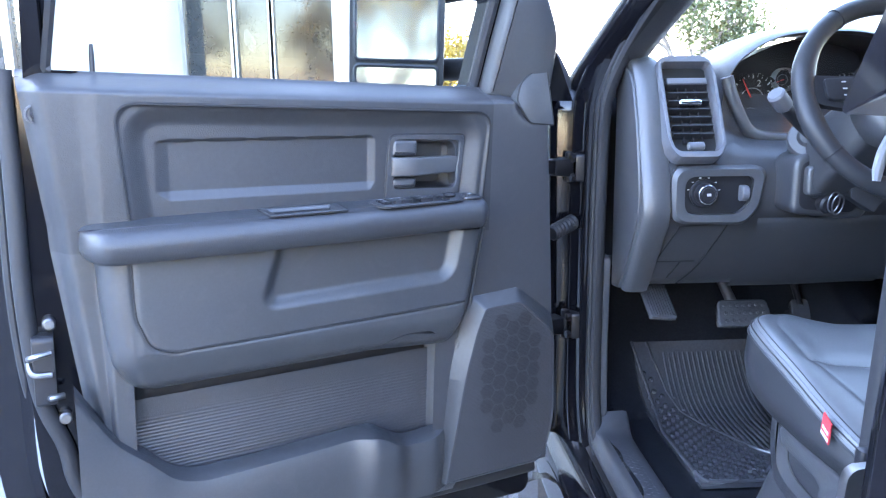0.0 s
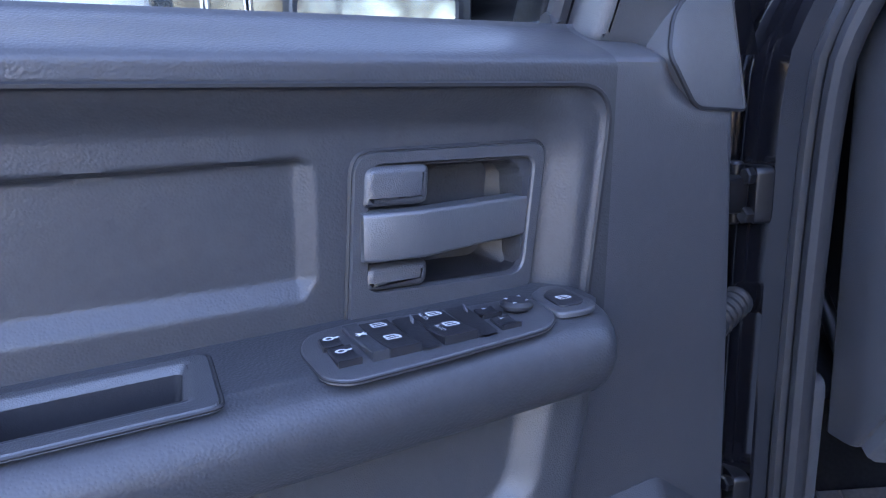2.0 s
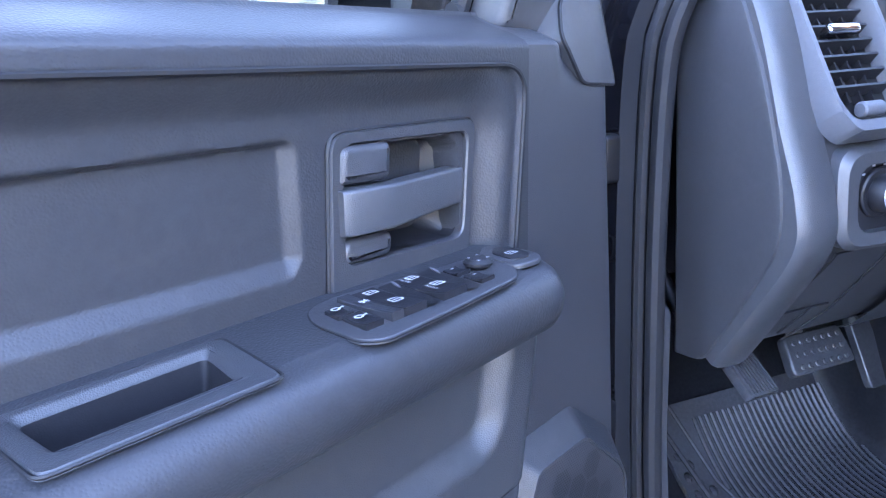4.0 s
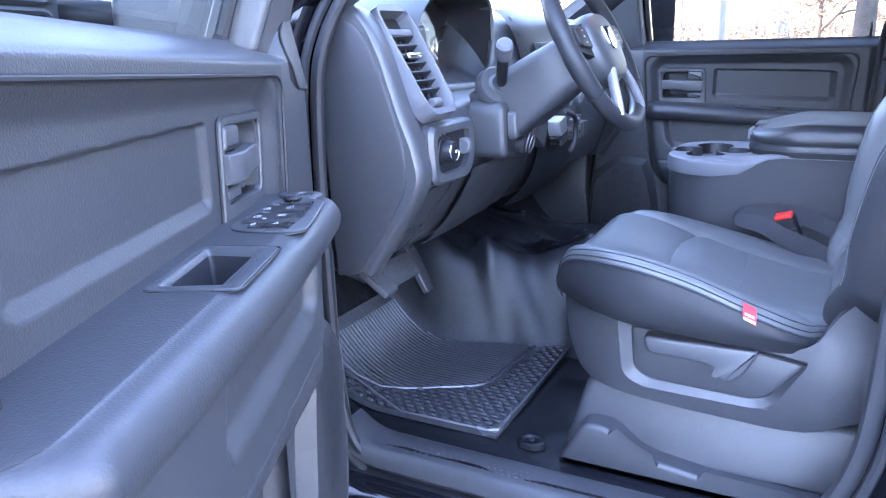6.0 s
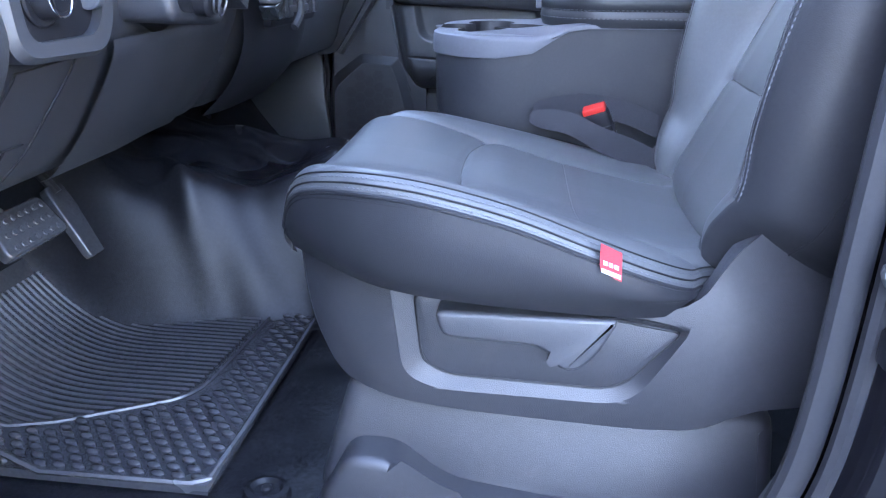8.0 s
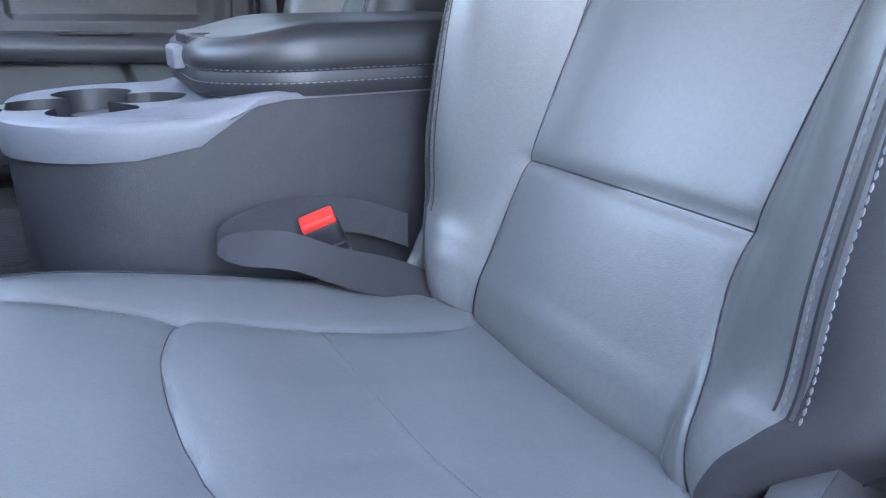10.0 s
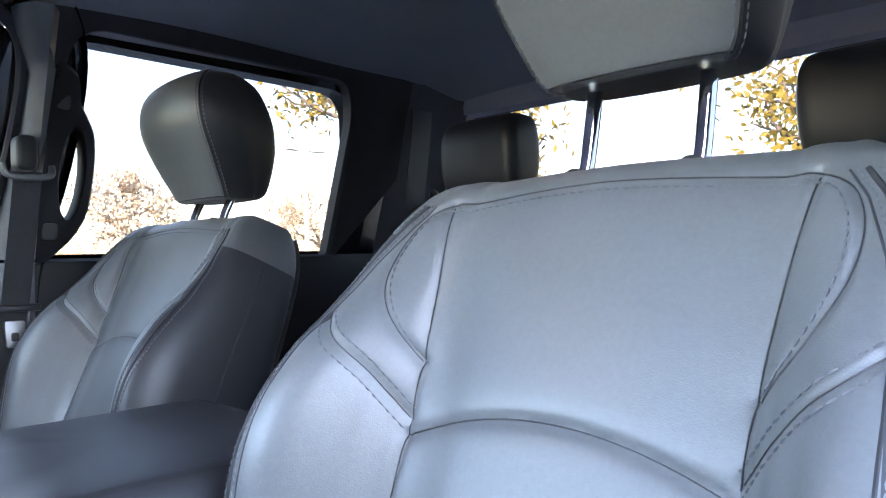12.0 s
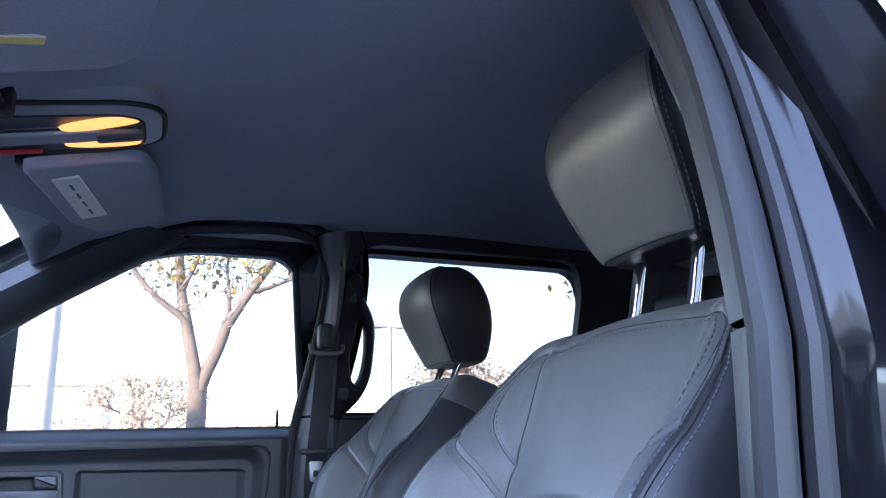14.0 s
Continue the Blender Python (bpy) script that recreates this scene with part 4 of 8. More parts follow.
        prism(bm, [(-0.352 + (u + 0.352) * 0.62, 0.146 + (v - 0.146) * 0.62) for u, v in lamp], top, 0.0035, 0.0056, 0.001, 2)
        put("button_face", bm, PLASTIC_DARK, b2)
        icon(b2, -0.354, 0.147, 0.0059, "window")
    # inner handle
    bm = B()
    bz = rounded([(-0.506, 1.35), (-0.499, 1.476), (-0.335, 1.478), (-0.347, 1.36)], [0.004, 0.016, 0.014, 0.006], 7)
    bi = rounded([(-0.490, 1.373), (-0.487, 1.467), (-0.346, 1.467), (-0.355, 1.373)], [0.012, 0.012, 0.012, 0.014], 7)
    at = lambda P, d: [L(d, u, v) for u, v in P]
    near = lambda P, k: [(-0.42 + (u + 0.42) * k, 1.415 + (v - 1.415) * k) for u, v in P]
    loft(bm, [at(bz, 0.08), at(bz, 0.091), at(near(bz, 0.985), 0.0935), at(near(bi, 1.02), 0.0932), at(bi, 0.0915), at(bi, 0.082)], caps=False)
    bez = put("handle_bezel", bm, PLASTIC_MID, door)
    bm = B()
    tube(bm, at(near(bz, 1.008), 0.0893), 0.002, 5, closed=True)
    put("bezel_gap", bm, SEAM, bez)
    bm = B()
    cylinder(bm, L(0.046, -0.411, 1.452), L(0.0485, -0.411, 1.452), 0.011, 24, 0.0008)
    put("screw_cap", bm, PLASTIC_BLACK, bez)
    bm = B()
    cav = [at(bi, 0.084), at(near(bi, 0.985), 0.07), at(rounded([(-0.478, 1.385), (-0.478, 1.458), (-0.374, 1.458), (-0.38, 1.385)], 0.014, 7), 0.046)]
    loft(bm, cav, caps=False)
    bm.faces.new([v for v in list(bm.verts)[-len(bi):]])
    put("handle_cup", bm, PLASTIC_DARK, bez)
    bm = B()
    rg = []
    for y, zc, hh, xf in ((-0.4955, 1.4155, 0.0185, 0.1), (-0.49, 1.4155, 0.0190, 0.1035), (-0.45, 1.4155, 0.0188, 0.1045), (-0.440, 1.416, 0.0185, 0.1038), (-0.42, 1.4165, 0.0182, 0.0995), (-0.39, 1.4175, 0.0176, 0.0945), (-0.36, 1.4185, 0.0172, 0.0905), (-0.347, 1.419, 0.017, 0.0885)):
        rg.append([L(x, y, z) for x, z in rounded([(xf - 0.018, zc - hh), (xf, zc - hh * 0.92), (xf, zc + hh * 0.95), (xf - 0.018, zc + hh)], 0.003, 4)])
    loft(bm, rg)
    put("handle_lever", bm, PLASTIC, bez, "grey pull lever")
    for z0, z1, x_ in ((1.4365, 1.4665, 0.097), (1.3735, 1.3935, 0.0945)):
        bm = B()
        prism(bm, rounded([(-0.494, z0), (-0.492, z1), (-0.440, z1), (-0.442, z0)], [0.004, 0.009, 0.007, 0.007], 5), lambda u, v, d: L(d, u, v), 0.055, x_, 0.007, 4)
        put("lock_slide", bm, PLASTIC_MID, bez)
    # lower lining, bulged, with its scoop
    bm = B()
    us4, vs4 = np.linspace(0, 1, 260), np.linspace(0, 1, 130)
    U4, V4 = np.meshgrid(us4, vs4)
    zbot = lambda y: 1.041 + 0.02 * np.clip((y + 0.964) / 0.42, 0, 1) - 0.006 * np.clip((y + 0.545) / 0.15, 0, 1)
    Z = 1.043 + V4 * 0.255
    y_back = np.interp(Z, [1.04, 1.05, 1.065, 1.10, 1.20, 1.30], [-0.962, -0.976, -0.988, -1.003, -1.015, -1.02])
    y_front = np.interp(Z, [1.03, 1.127, 1.293], [-0.357, -0.327, -0.301])
    Y = y_back + U4 * (y_front - y_back)
    Z = zbot(Y) + V4 * (1.298 - zbot(Y))
    X = 0.166 - 0.034 * step(Z, 1.13, 1.035) - 0.06 * (1 - np.sqrt(np.clip(1 - (1 - np.clip((Y - y_back) / 0.045, 0, 1)) ** 2, 0, 1)))
    X -= 0.04 * (1 - np.sqrt(np.clip(1 - (1 - np.clip((Z - zbot(Y)) / 0.03, 0, 1)) ** 2, 0, 1))) + 0.05 * step(y_front - Y, 0.055, 0) ** 2
    Zt = Z - 0.062 * (Y + 0.58)
    skew = Y - 0.3 * (Z - 1.24) * step(Y, -0.55, -0.7) + 0.18 * (1.29 - Z) * step(Y, -0.55, -0.42)
    sc = inside(skew, Zt, -0.73, -0.398, 1.212, 1.42, 0.012, 0.026)
    X -= 0.017 * sc
    cut = spline([(-0.9685, 1.295), (-0.966, 1.20), (-0.958, 1.168), (-0.942, 1.137), (-0.909, 1.123), (-0.87, 1.1245), (-0.7, 1.1335), (-0.508, 1.145), (-0.35, 1.156)], 60)
    q = away(np.stack([Y, Z], -1), cut)
    X -= 0.003 * np.exp(-(q / 0.0028) ** 2)
    X += 0.0016 * step(Z - np.interp(Y, [-0.909, -0.35], [1.123, 1.156]), -0.004, 0.002) * step(Y, -0.966, -0.955)
    sheet(bm, [[L(X[j, i], Y[j, i], Z[j, i]) for i in range(260)] for j in range(130)])
    lowlin = put("lower_lining", bm, PLASTIC_SHADED, door, "dark grey moulded lower lining", 70)
    bm = B()

    def dep(y, z):
        j = int(np.clip((z - zbot(y)) / (1.298 - zbot(y)) * 129, 0, 129))
        return float(np.interp(y, Y[j], X[j]))
    tube(bm, [L(dep(y, z) + 0.0006, y, z) for y, z in cut if z < 1.285], 0.0013, 5)
    put("lining_groove", bm, SEAM, lowlin)
    bm = B()
    tube(bm, [L(0.1145, float(np.interp(z, [1.03, 1.127, 1.293], [-0.353, -0.323, -0.297])), z) for z in np.linspace(1.04, 1.292, 14)], 0.0032, 6)
    put("edge_bead", bm, PLASTIC_SHADED, lowlin)
    bm = B()
    blank = rounded([(-0.553, 1.061), (-0.522, 1.09), (-0.495, 1.1005), (-0.432, 1.104), (-0.412, 1.083), (-0.393, 1.056), (-0.47, 1.058)], [0.004, 0.016, 0.016, 0.016, 0.02, 0.004, 0.002], 5)
    prism(bm, blank, lambda u, v, d: L(d + dep(u, v), u, v), -0.006, 0.0012, 0.0008, 2)
    put("reflector_blank", bm, PLASTIC_DARK, lowlin)
    # map pocket: ribbed back, front wall with a wide rim
    bm = B()
    zz = np.linspace(0.80, 1.0, 260)
    sheet(bm, [[L(0.07 + 0.0004 * math.sin(z * 2 * math.pi / 0.0066) * float(step(z, 0.985, 0.955)), y, z + 0.04 * (y + 1.0)) for y in np.linspace(-0.985, -0.385, 4)] for z in np.concatenate([zz, np.linspace(1.002, 1.012, 3)])])
    pocket = put("map_pocket", bm, PLASTIC_MID, door, "ribbed dark grey map pocket")
    bm = B()
    sheet(bm, [[L(x, y, z) for x, y in ((0.062, -0.40), (0.085, -0.388), (0.105, -0.366), (0.118, -0.342))] for z in np.linspace(0.83, 1.06, 8)])
    put("pocket_side", bm, PLASTIC_SHADED, pocket)
    # upright dark sheet that stands in for shade in the gap under the lining
    bm = B()
    sheet(bm, [[L(0.058, y, z) for y in (-1.0, -0.36)] for z in (0.98, 1.08)])
    put("pocket_gap_shade", bm, PLASTIC_DARK, pocket)
    rimz = spline([(-1.06, 1.06), (-1.03, 1.01), (-1.0, 0.966), (-0.955, 0.926), (-0.915, 0.889), (-0.875, 0.8745), (-0.83, 0.874), (-0.7, 0.884), (-0.565, 0.896), (-0.53, 0.894), (-0.502, 0.879), (-0.47, 0.863), (-0.44, 0.861), (-0.385, 0.868), (-0.36, 0.884), (-0.35, 0.93), (-0.344, 0.975), (-0.342, 0.99)], 110)
    bm = B()
    rows = []
    for y, z in rimz:
        bul = 0.02 * math.exp(-((y + 0.52) / 0.045) ** 4)
        nar = float(step(y, -0.41, -0.36))
        w_ = 1 - 0.45 * nar
        rows.append([L(0.076, y, z - 0.08), L(0.078, y, z - 0.006), L(0.083, y, z), L(0.083 + 0.035 * w_, y, z - 0.001), L(0.083 + 0.047 * w_ + bul, y, z - 0.006), L(0.083 + 0.053 * w_ + bul, y, z - 0.02), L(0.083 + 0.057 * w_ + bul, y, (z + 0.72) / 2), L(0.134 - 0.02 * nar, y, 0.735), L(0.10, y, 0.715), L(0.05, y, 0.71)])
    sheet(bm, rows)
    put("pocket_wall", bm, PLASTIC_SHADED, pocket, "dark grey pocket front with a wide rim")
    # speaker housing with a bevelled face, and the grille let into it
    bm = B()
    o_ = rounded([(-0.386, 0.742), (-0.362, 1.0), (-0.339, 1.10), (-0.319, 1.147), (-0.206, 1.158), (-0.108, 1.087), (-0.104, 0.80), (-0.125, 0.742)], [0.004, 0.03, 0.02, 0.006, 0.01, 0.03, 0.05, 0.03], 8)
    i_ = rounded([(-0.379, 0.752), (-0.338, 1.0), (-0.316, 1.085), (-0.299, 1.127), (-0.214, 1.134), (-0.122, 1.057), (-0.11, 0.85), (-0.135, 0.758)], [0.004, 0.03, 0.02, 0.008, 0.014, 0.03, 0.05, 0.03], 8)
    i2_ = [(-0.235 + (u + 0.235) * 0.97, 0.95 + (v - 0.95) * 0.985) for u, v in i_]
    loft(bm, [[L(d, u, v) for u, v in P_] for P_, d in ((o_, 0.085), (o_, 0.113), ([(a * 0.06 + c * 0.94, b * 0.06 + e * 0.94) for (a, b), (c, e) in zip(o_, i_)], 0.1385), (i_, 0.1402), (i2_, 0.1404), (i2_, 0.137))], caps=False)
    spk = put("speaker_housing", bm, PLASTIC_SHADED, door)
    bm = B()
    bow = lambda u, v: 0.1385 + 0.004 * math.exp(-(((u + 0.235) / 0.10) ** 2 + ((v - 0.97) / 0.16) ** 2))
    gr = [(-0.235 + (u + 0.235) * 0.965, 0.95 + (v - 0.95) * 0.982) for u, v in i_]
    loft(bm, [[L(bow(-0.235 + (u + 0.235) * k, 0.95 + (v - 0.95) * k), -0.235 + (u + 0.235) * k, 0.95 + (v - 0.95) * k) for u, v in gr] for k in (1.0, 0.93, 0.8, 0.65, 0.5, 0.35, 0.2, 0.05)], caps=False)
    grille = put("speaker_grille", bm, SPEAKER, spk, "black perforated speaker grille")
    bm = B()
    hx = 0.0192
    for i in range(-3, 4):
        for j in range(-5, 6):
            y, z = -0.231 + i * hx * 1.5, 0.979 + (j + 0.5 * (i % 2)) * hx * 1.732
            if ((y + 0.231) / 0.076) ** 2 + ((z - 0.979) / 0.128) ** 2 > 1:
                continue
            hexa = [(y + 0.9 * hx * math.cos(k * math.pi / 3), z + 0.9 * hx * math.sin(k * math.pi / 3)) for k in range(6)]
            bm.faces.new([bm.verts.new(L(bow(u, v) + 0.0005, u, v)) for u, v in hexa])
    put("hexagon_mesh", bm, SPEAKER_OPEN, grille, "open hexagons of the speaker mesh")
    # lock knob
    bm = B()
    tube(bm, [L(0.035, -1.0, 1.555), L(0.035, -1.0, 1.60), L(0.034, -1.0, 1.615)], [0.0045, 0.0042, 0.003], 10)
    put("lock_knob", bm, PLASTIC_DARK)
    # latch on the rear edge
    bm = B()
    prism(bm, rounded([(-0.04, 1.14), (0.03, 1.14), (0.03, 1.02), (-0.04, 1.02)], 0.01), lambda u, v, d: L(u + 0.03, d, v), -1.085, -1.118, 0.003, 2)
    lat = put("latch", bm, PLASTIC_DARK)
    bm = B()
    tube(bm, spline([L(0.062, -1.09, 1.115), L(0.066, -1.118, 1.11), L(0.03, -1.124, 1.095), L(0.062, -1.118, 1.08), L(0.066, -1.09, 1.078)], 20), 0.005, 8)
    put("latch_hook", bm, STEEL, lat, "bright steel latch hook")
    bm = B()
    tube(bm, spline([L(0.055, -1.075, 1.035), L(0.06, -1.095, 1.035), L(0.02, -1.10, 1.025)], 10), 0.006, 8)
    put("latch_lever", bm, STEEL, lat)
    for y, z in ((-1.075, 0.985), (-1.09, 1.155)):
        bm = B()
        cylinder(bm, L(0.015, y, z), L(0.038, y, z), 0.011, 12, 0.003)
        put("bolt", bm, STEEL, lat)
    # hinge leaves
    for z in (1.40, 1.02):
        bm = B()
        prism(bm, rounded([(-0.055, z - 0.018), (0.0, z - 0.022), (0.0, z + 0.022), (-0.055, z + 0.018)], 0.006), lambda u, v, d: L(d, u, v), -0.02, 0.018, 0.005, 2)
        put("hinge_leaf", bm, PAINT_WORN)
    # tow mirror
    R = pose(*L(-0.33, -0.295, 1.73), 0, 0, 62) if driver else pose(*L(-0.42, -0.21, 1.73)) @ Matrix.Rotation(radians(-27) * g, 4, "Z")
    loc = lambda x, y, z: R @ Vector((g * x, y, z))
    bm = B()
    rg = []
    for y, k in ((0.10, 0.55), (0.085, 0.8), (0.05, 0.95), (0.0, 1.0), (-0.035, 1.0), (-0.045, 0.985)):
        rg.append([loc(0.115 * k * u, y, 0.19 * k * v) for u, v in rounded([(-1, -0.92), (1, -0.92), (1, 1), (-1, 1)], 0.18, 6)])
    loft(bm, rg)
    mir = put("tow_mirror", bm, PLASTIC_MID, door, "black plastic tow mirror")
    for z0, z1 in ((-0.095, 0.165), (-0.158, -0.108)):
        bm = B()
        pts = rounded([(-0.097, z0), (0.097, z0), (0.097, z1), (-0.097, z1)], 0.014, 6)
        loft(bm, [[loc(u, -0.046, v) for u, v in pts], [loc(u * 0.985, -0.0485, v) for u, v in pts]])
        put("mirror_glass", bm, MIRROR, mir)
        bm = B()
        tube(bm, [loc(u * 1.03, -0.045, v) for u, v in pts], 0.006, 6, closed=True)
        put("glass_surround", bm, PLASTIC_MID, mir)
    bm = B()
    prism(bm, rounded([(-0.20, 1.555), (-0.20, 1.66), (-0.03, 1.67), (0.02, 1.60), (0.02, 1.555)], 0.03, 5), lambda u, v, d: L(d, u, v), -0.04, -0.17, 0.02, 3)
    put("mirror_base", bm, PLASTIC, mir)
    bm = B()
    prism(bm, rounded([(-0.19, 1.668), (-0.18, 1.70), (-0.06, 1.70), (-0.02, 1.655)], 0.012, 4), lambda u, v, d: L(d, u, v), -0.05, -0.165, 0.012, 3)
    put("arm_cap", bm, PLASTIC_MID, mir)
    for z in (1.62, 1.80):
        bm = B()
        tube(bm, spline([L(-0.10, -0.10, 1.60 if z < 1.7 else 1.64), L(-0.2, -0.13, z), L(-0.40, -0.2, z)], 10), 0.028, 10)
        put("mirror_arm", bm, PLASTIC_DARK, mir)
    return door


HINGE = pose(-0.93, 1.735, 0) @ Matrix.Rotation(radians(-65.6), 4, "Z") @ pose(0, 0, 1.45) @ Matrix.Rotation(radians(-2.4), 4, "X") @ pose(0, 0, -1.45)
front_door(1, HINGE, "gloss black driver's door standing open, dark grey lining", True)
front_door(-1, pose(0.93, 1.735, -0.02), "gloss black passenger door, closed, dark grey lining", False)


# ---- dashboard ----
dash = thing("dashboard", (0, 1.65, 1.15), "dark grey moulded dashboard with instrument cluster and vents", "dashboard")
prof = spline([(2.0, 1.565), (1.86, 1.60), (1.72, 1.628), (1.645, 1.632), (1.60, 1.60), (1.555, 1.53), (1.513, 1.45), (1.49, 1.40), (1.488, 1.34), (1.508, 1.285), (1.56, 1.20), (1.61, 1.15), (1.70, 1.135), (1.9, 1.15)], 70)
bm = B()
rows = []
for x in np.linspace(-0.80, 0.80, 41):
    hood = math.exp(-((x + 0.46) / 0.17) ** 6)
    mid = math.exp(-((x) / 0.15) ** 6)
    hollow = math.exp(-((x + 0.455) / 0.185) ** 8)
    r = []
    for y, z in prof:
        yy = y + 0.11 * hollow * float(step(z, 1.44, 1.52)) * float(step(1.72, y, y + 0.05)) * (1 if y < 1.70 else 0)
        yy += 0.05 * (1 - hood) * (1 - mid) * (1 if x > -0.2 else 0) * float(step(z, 1.50, 1.40))
        r.append((x, yy - 0.02 * mid * float(step(z, 1.2, 1.4)), z))
    rows.append(r)
sheet(bm, rows)
part("body", bm, PLASTIC_MID, dash)
# end cap and its light edge band
cap = rounded([(1.625, 1.63), (1.575, 1.60), (1.533, 1.51), (1.496, 1.39), (1.492, 1.32), (1.55, 1.225), (1.606, 1.14), (1.66, 1.133), (1.68, 1.64)], [0.01, 0.03, 0.03, 0.04, 0.05, 0.03, 0.02, 0.005, 0.01], 6)
for m in (-1, 1):
    bm = B()
    prism(bm, cap, lambda u, v, d: (m * d, u, v), 0.79, 0.846, 0.006, 2)
    ec = part("end_cap", bm, PLASTIC_MID, dash)
    bm = B()
    line = spline([(1.625, 1.637), (1.585, 1.618), (1.548, 1.555), (1.512, 1.45), (1.484, 1.375), (1.482, 1.315), (1.54, 1.222), (1.594, 1.142)], 50)
    rows = []
    for i, (y, z) in enumerate(line):
        t = line[min(i + 1, 49)] - line[max(i - 1, 0)]
        nr = np.array((-t[1], t[0])) / np.linalg.norm(t)
        nr = nr if nr[0] < 0 else -nr
        q = lambda a, x: (m * x, y + nr[0] * a, z + nr[1] * a)
        rows.append([q(-0.02, 0.842), q(0.002, 0.84), q(0.008, 0.834), q(0.010, 0.82), q(0.010, 0.80), q(0.006, 0.785), q(-0.004, 0.78)])
    sheet(bm, rows)
    part("edge_band", bm, PLASTIC, ec, "mid grey edge band")
# vents
def vent(cx, w, tag):
    lo, hi = np.array((1.476, 1.438)), np.array((1.592, 1.636))
    ax = (hi - lo) / np.linalg.norm(hi - lo)
    H = float(np.linalg.norm(hi - lo))
    out = np.array((-ax[1], ax[0]))
    P = lambda u, v, d: (cx + u, lo[0] + ax[0] * v + out[0] * d, lo[1] + ax[1] * v + out[1] * d)
    o = rounded([(-w, 0.03), (-w, H - 0.01), (-w + 0.02, H), (w - 0.02, H), (w, H - 0.02), (w, 0.03), (w - 0.018, 0), (-w + 0.018, 0)], 0.012, 4)
    i_ = rounded([(-w + 0.013, 0.034), (-w + 0.013, H - 0.014), (w - 0.013, H - 0.014), (w - 0.013, 0.034), (w - 0.023, 0.012), (-w + 0.023, 0.012)], 0.012, 5)
    i2 = spline(i_, 80, closed=True)
    o2 = []
    c = np.array((0, H / 2))
    o3 = spline(o, 400, closed=True)
    for p in i2:
        d = (p - c) / np.linalg.norm(p - c)
        k = np.argmax(((o3 - c) @ d) / np.linalg.norm(o3 - c, axis=1))
        o2.append(o3[k])
    bm = B()
    loft(bm, [[P(u, v, -0.02) for u, v in o2], [P(u, v, 0.008) for u, v in o2], [P(u * 0.95, v, 0.016) for u, v in o2], [P(u * 1.08, v, 0.016) for u, v in i2], [P(u, v, 0.010) for u, v in i2], [P(u, v, -0.03) for u, v in i2]], caps=False)
    v_ = part("air_vent", bm, PLASTIC_LIGHT, dash, "grey framed air vent with black slats")
    bm = B()
    bm.faces.new([bm.verts.new(P(u, v, -0.012)) for u, v in i2])
    part("duct", bm, BLACK, v_)
    for k in range(7):
        v = 0.052 + k * 0.0185
        bm = B()
        loft(bm, [[P(s * (w - 0.02), v + a, d) for a, d in ((-0.002, -0.008), (0.002, -0.008), (0.0055, 0.006), (0.0025, 0.007))] for s in (-1, 1)])
        part("slat", bm, PLASTIC_DARK, v_)
    for s in (-0.6, 0.0, 0.6):
        bm = B()
        loft(bm, [[P(s * w * 0.5 + a, v, d) for a, d in ((-0.0012, -0.012), (0.0012, -0.012), (0.0012, -0.001), (-0.0012, -0.001))] for v in (0.04, H - 0.05)])
        part("vane", bm, PLASTIC_DARK, v_)
    bm = B()
    prism(bm, rounded([(-0.024, 0.118), (0.024, 0.118), (0.024, 0.13), (-0.024, 0.13)], 0.005, 4), lambda u, v, d: P(u, v, d), 0.0, 0.014, 0.004, 3)
    part("vent_tab", bm, CHROME, v_)
    bm = B()
    cylinder(bm, P(-0.016, 0.028, 0.004), P(0.016, 0.028, 0.004), 0.009, 16, 0.002)
    part("vent_wheel", bm, PLASTIC_LIGHT, v_)
    bm = B()
    prism(bm, rounded([(-w + 0.02, H - 0.062), (w - 0.02, H - 0.062), (w - 0.02, H - 0.048), (-w + 0.02, H - 0.048)], 0.003, 3), lambda u, v, d: P(u, v, d), -0.01, 0.010, 0.003, 2)
    part("vent_bar", bm, PLASTIC_LIGHT, v_)


vent(-0.735, 0.062, "")
vent(0.735, 0.062, "")
# lamp switch panel
bm = B()
P = lambda u, v, d: (u, 1.49 - d + 0.06 * (v - 1.365), v)
o = rounded([(-0.782, 1.31), (-0.782, 1.425), (-0.585, 1.425), (-0.60, 1.34), (-0.63, 1.305)], [0.03, 0.03, 0.03, 0.035, 0.035], 7)
i_ = rounded([(-0.757, 1.328), (-0.757, 1.405), (-0.612, 1.405), (-0.622, 1.352), (-0.645, 1.328)], [0.025, 0.025, 0.02, 0.025, 0.025], 7)
loft(bm, [[P(u, v, -0.02) for u, v in o], [P(u, v, 0.012) for u, v in o], [P(u, v, 0.020) for u, v in rounded([(-0.775, 1.316), (-0.775, 1.419), (-0.593, 1.419), (-0.607, 1.342), (-0.634, 1.311)], [0.029, 0.029, 0.029, 0.034, 0.034], 7)], [P(u, v, 0.018) for u, v in i_], [P(u, v, 0.004) for u, v in i_]], caps=False)
lsw = part("lamp_switch_panel", bm, PLASTIC, dash)
bm = B()
bm.faces.new([bm.verts.new(P(u, v, 0.006)) for u, v in i_])
part("panel_face", bm, PLASTIC_DARK, lsw)
bm = B()
cylinder(bm, P(-0.715, 1.37, 0.004), P(-0.715, 1.37, 0.012), 0.029, 32, 0.002)
part("dial_ring", bm, PLASTIC_DARK, lsw)
bm = B()
cylinder(bm, P(-0.715, 1.37, 0.010), P(-0.715, 1.37, 0.032), 0.022, 32, 0.003, 0.0195)
kn = part("dial", bm, PLASTIC_DARK, lsw, "black headlamp dial with a bright ring")
bm = B()
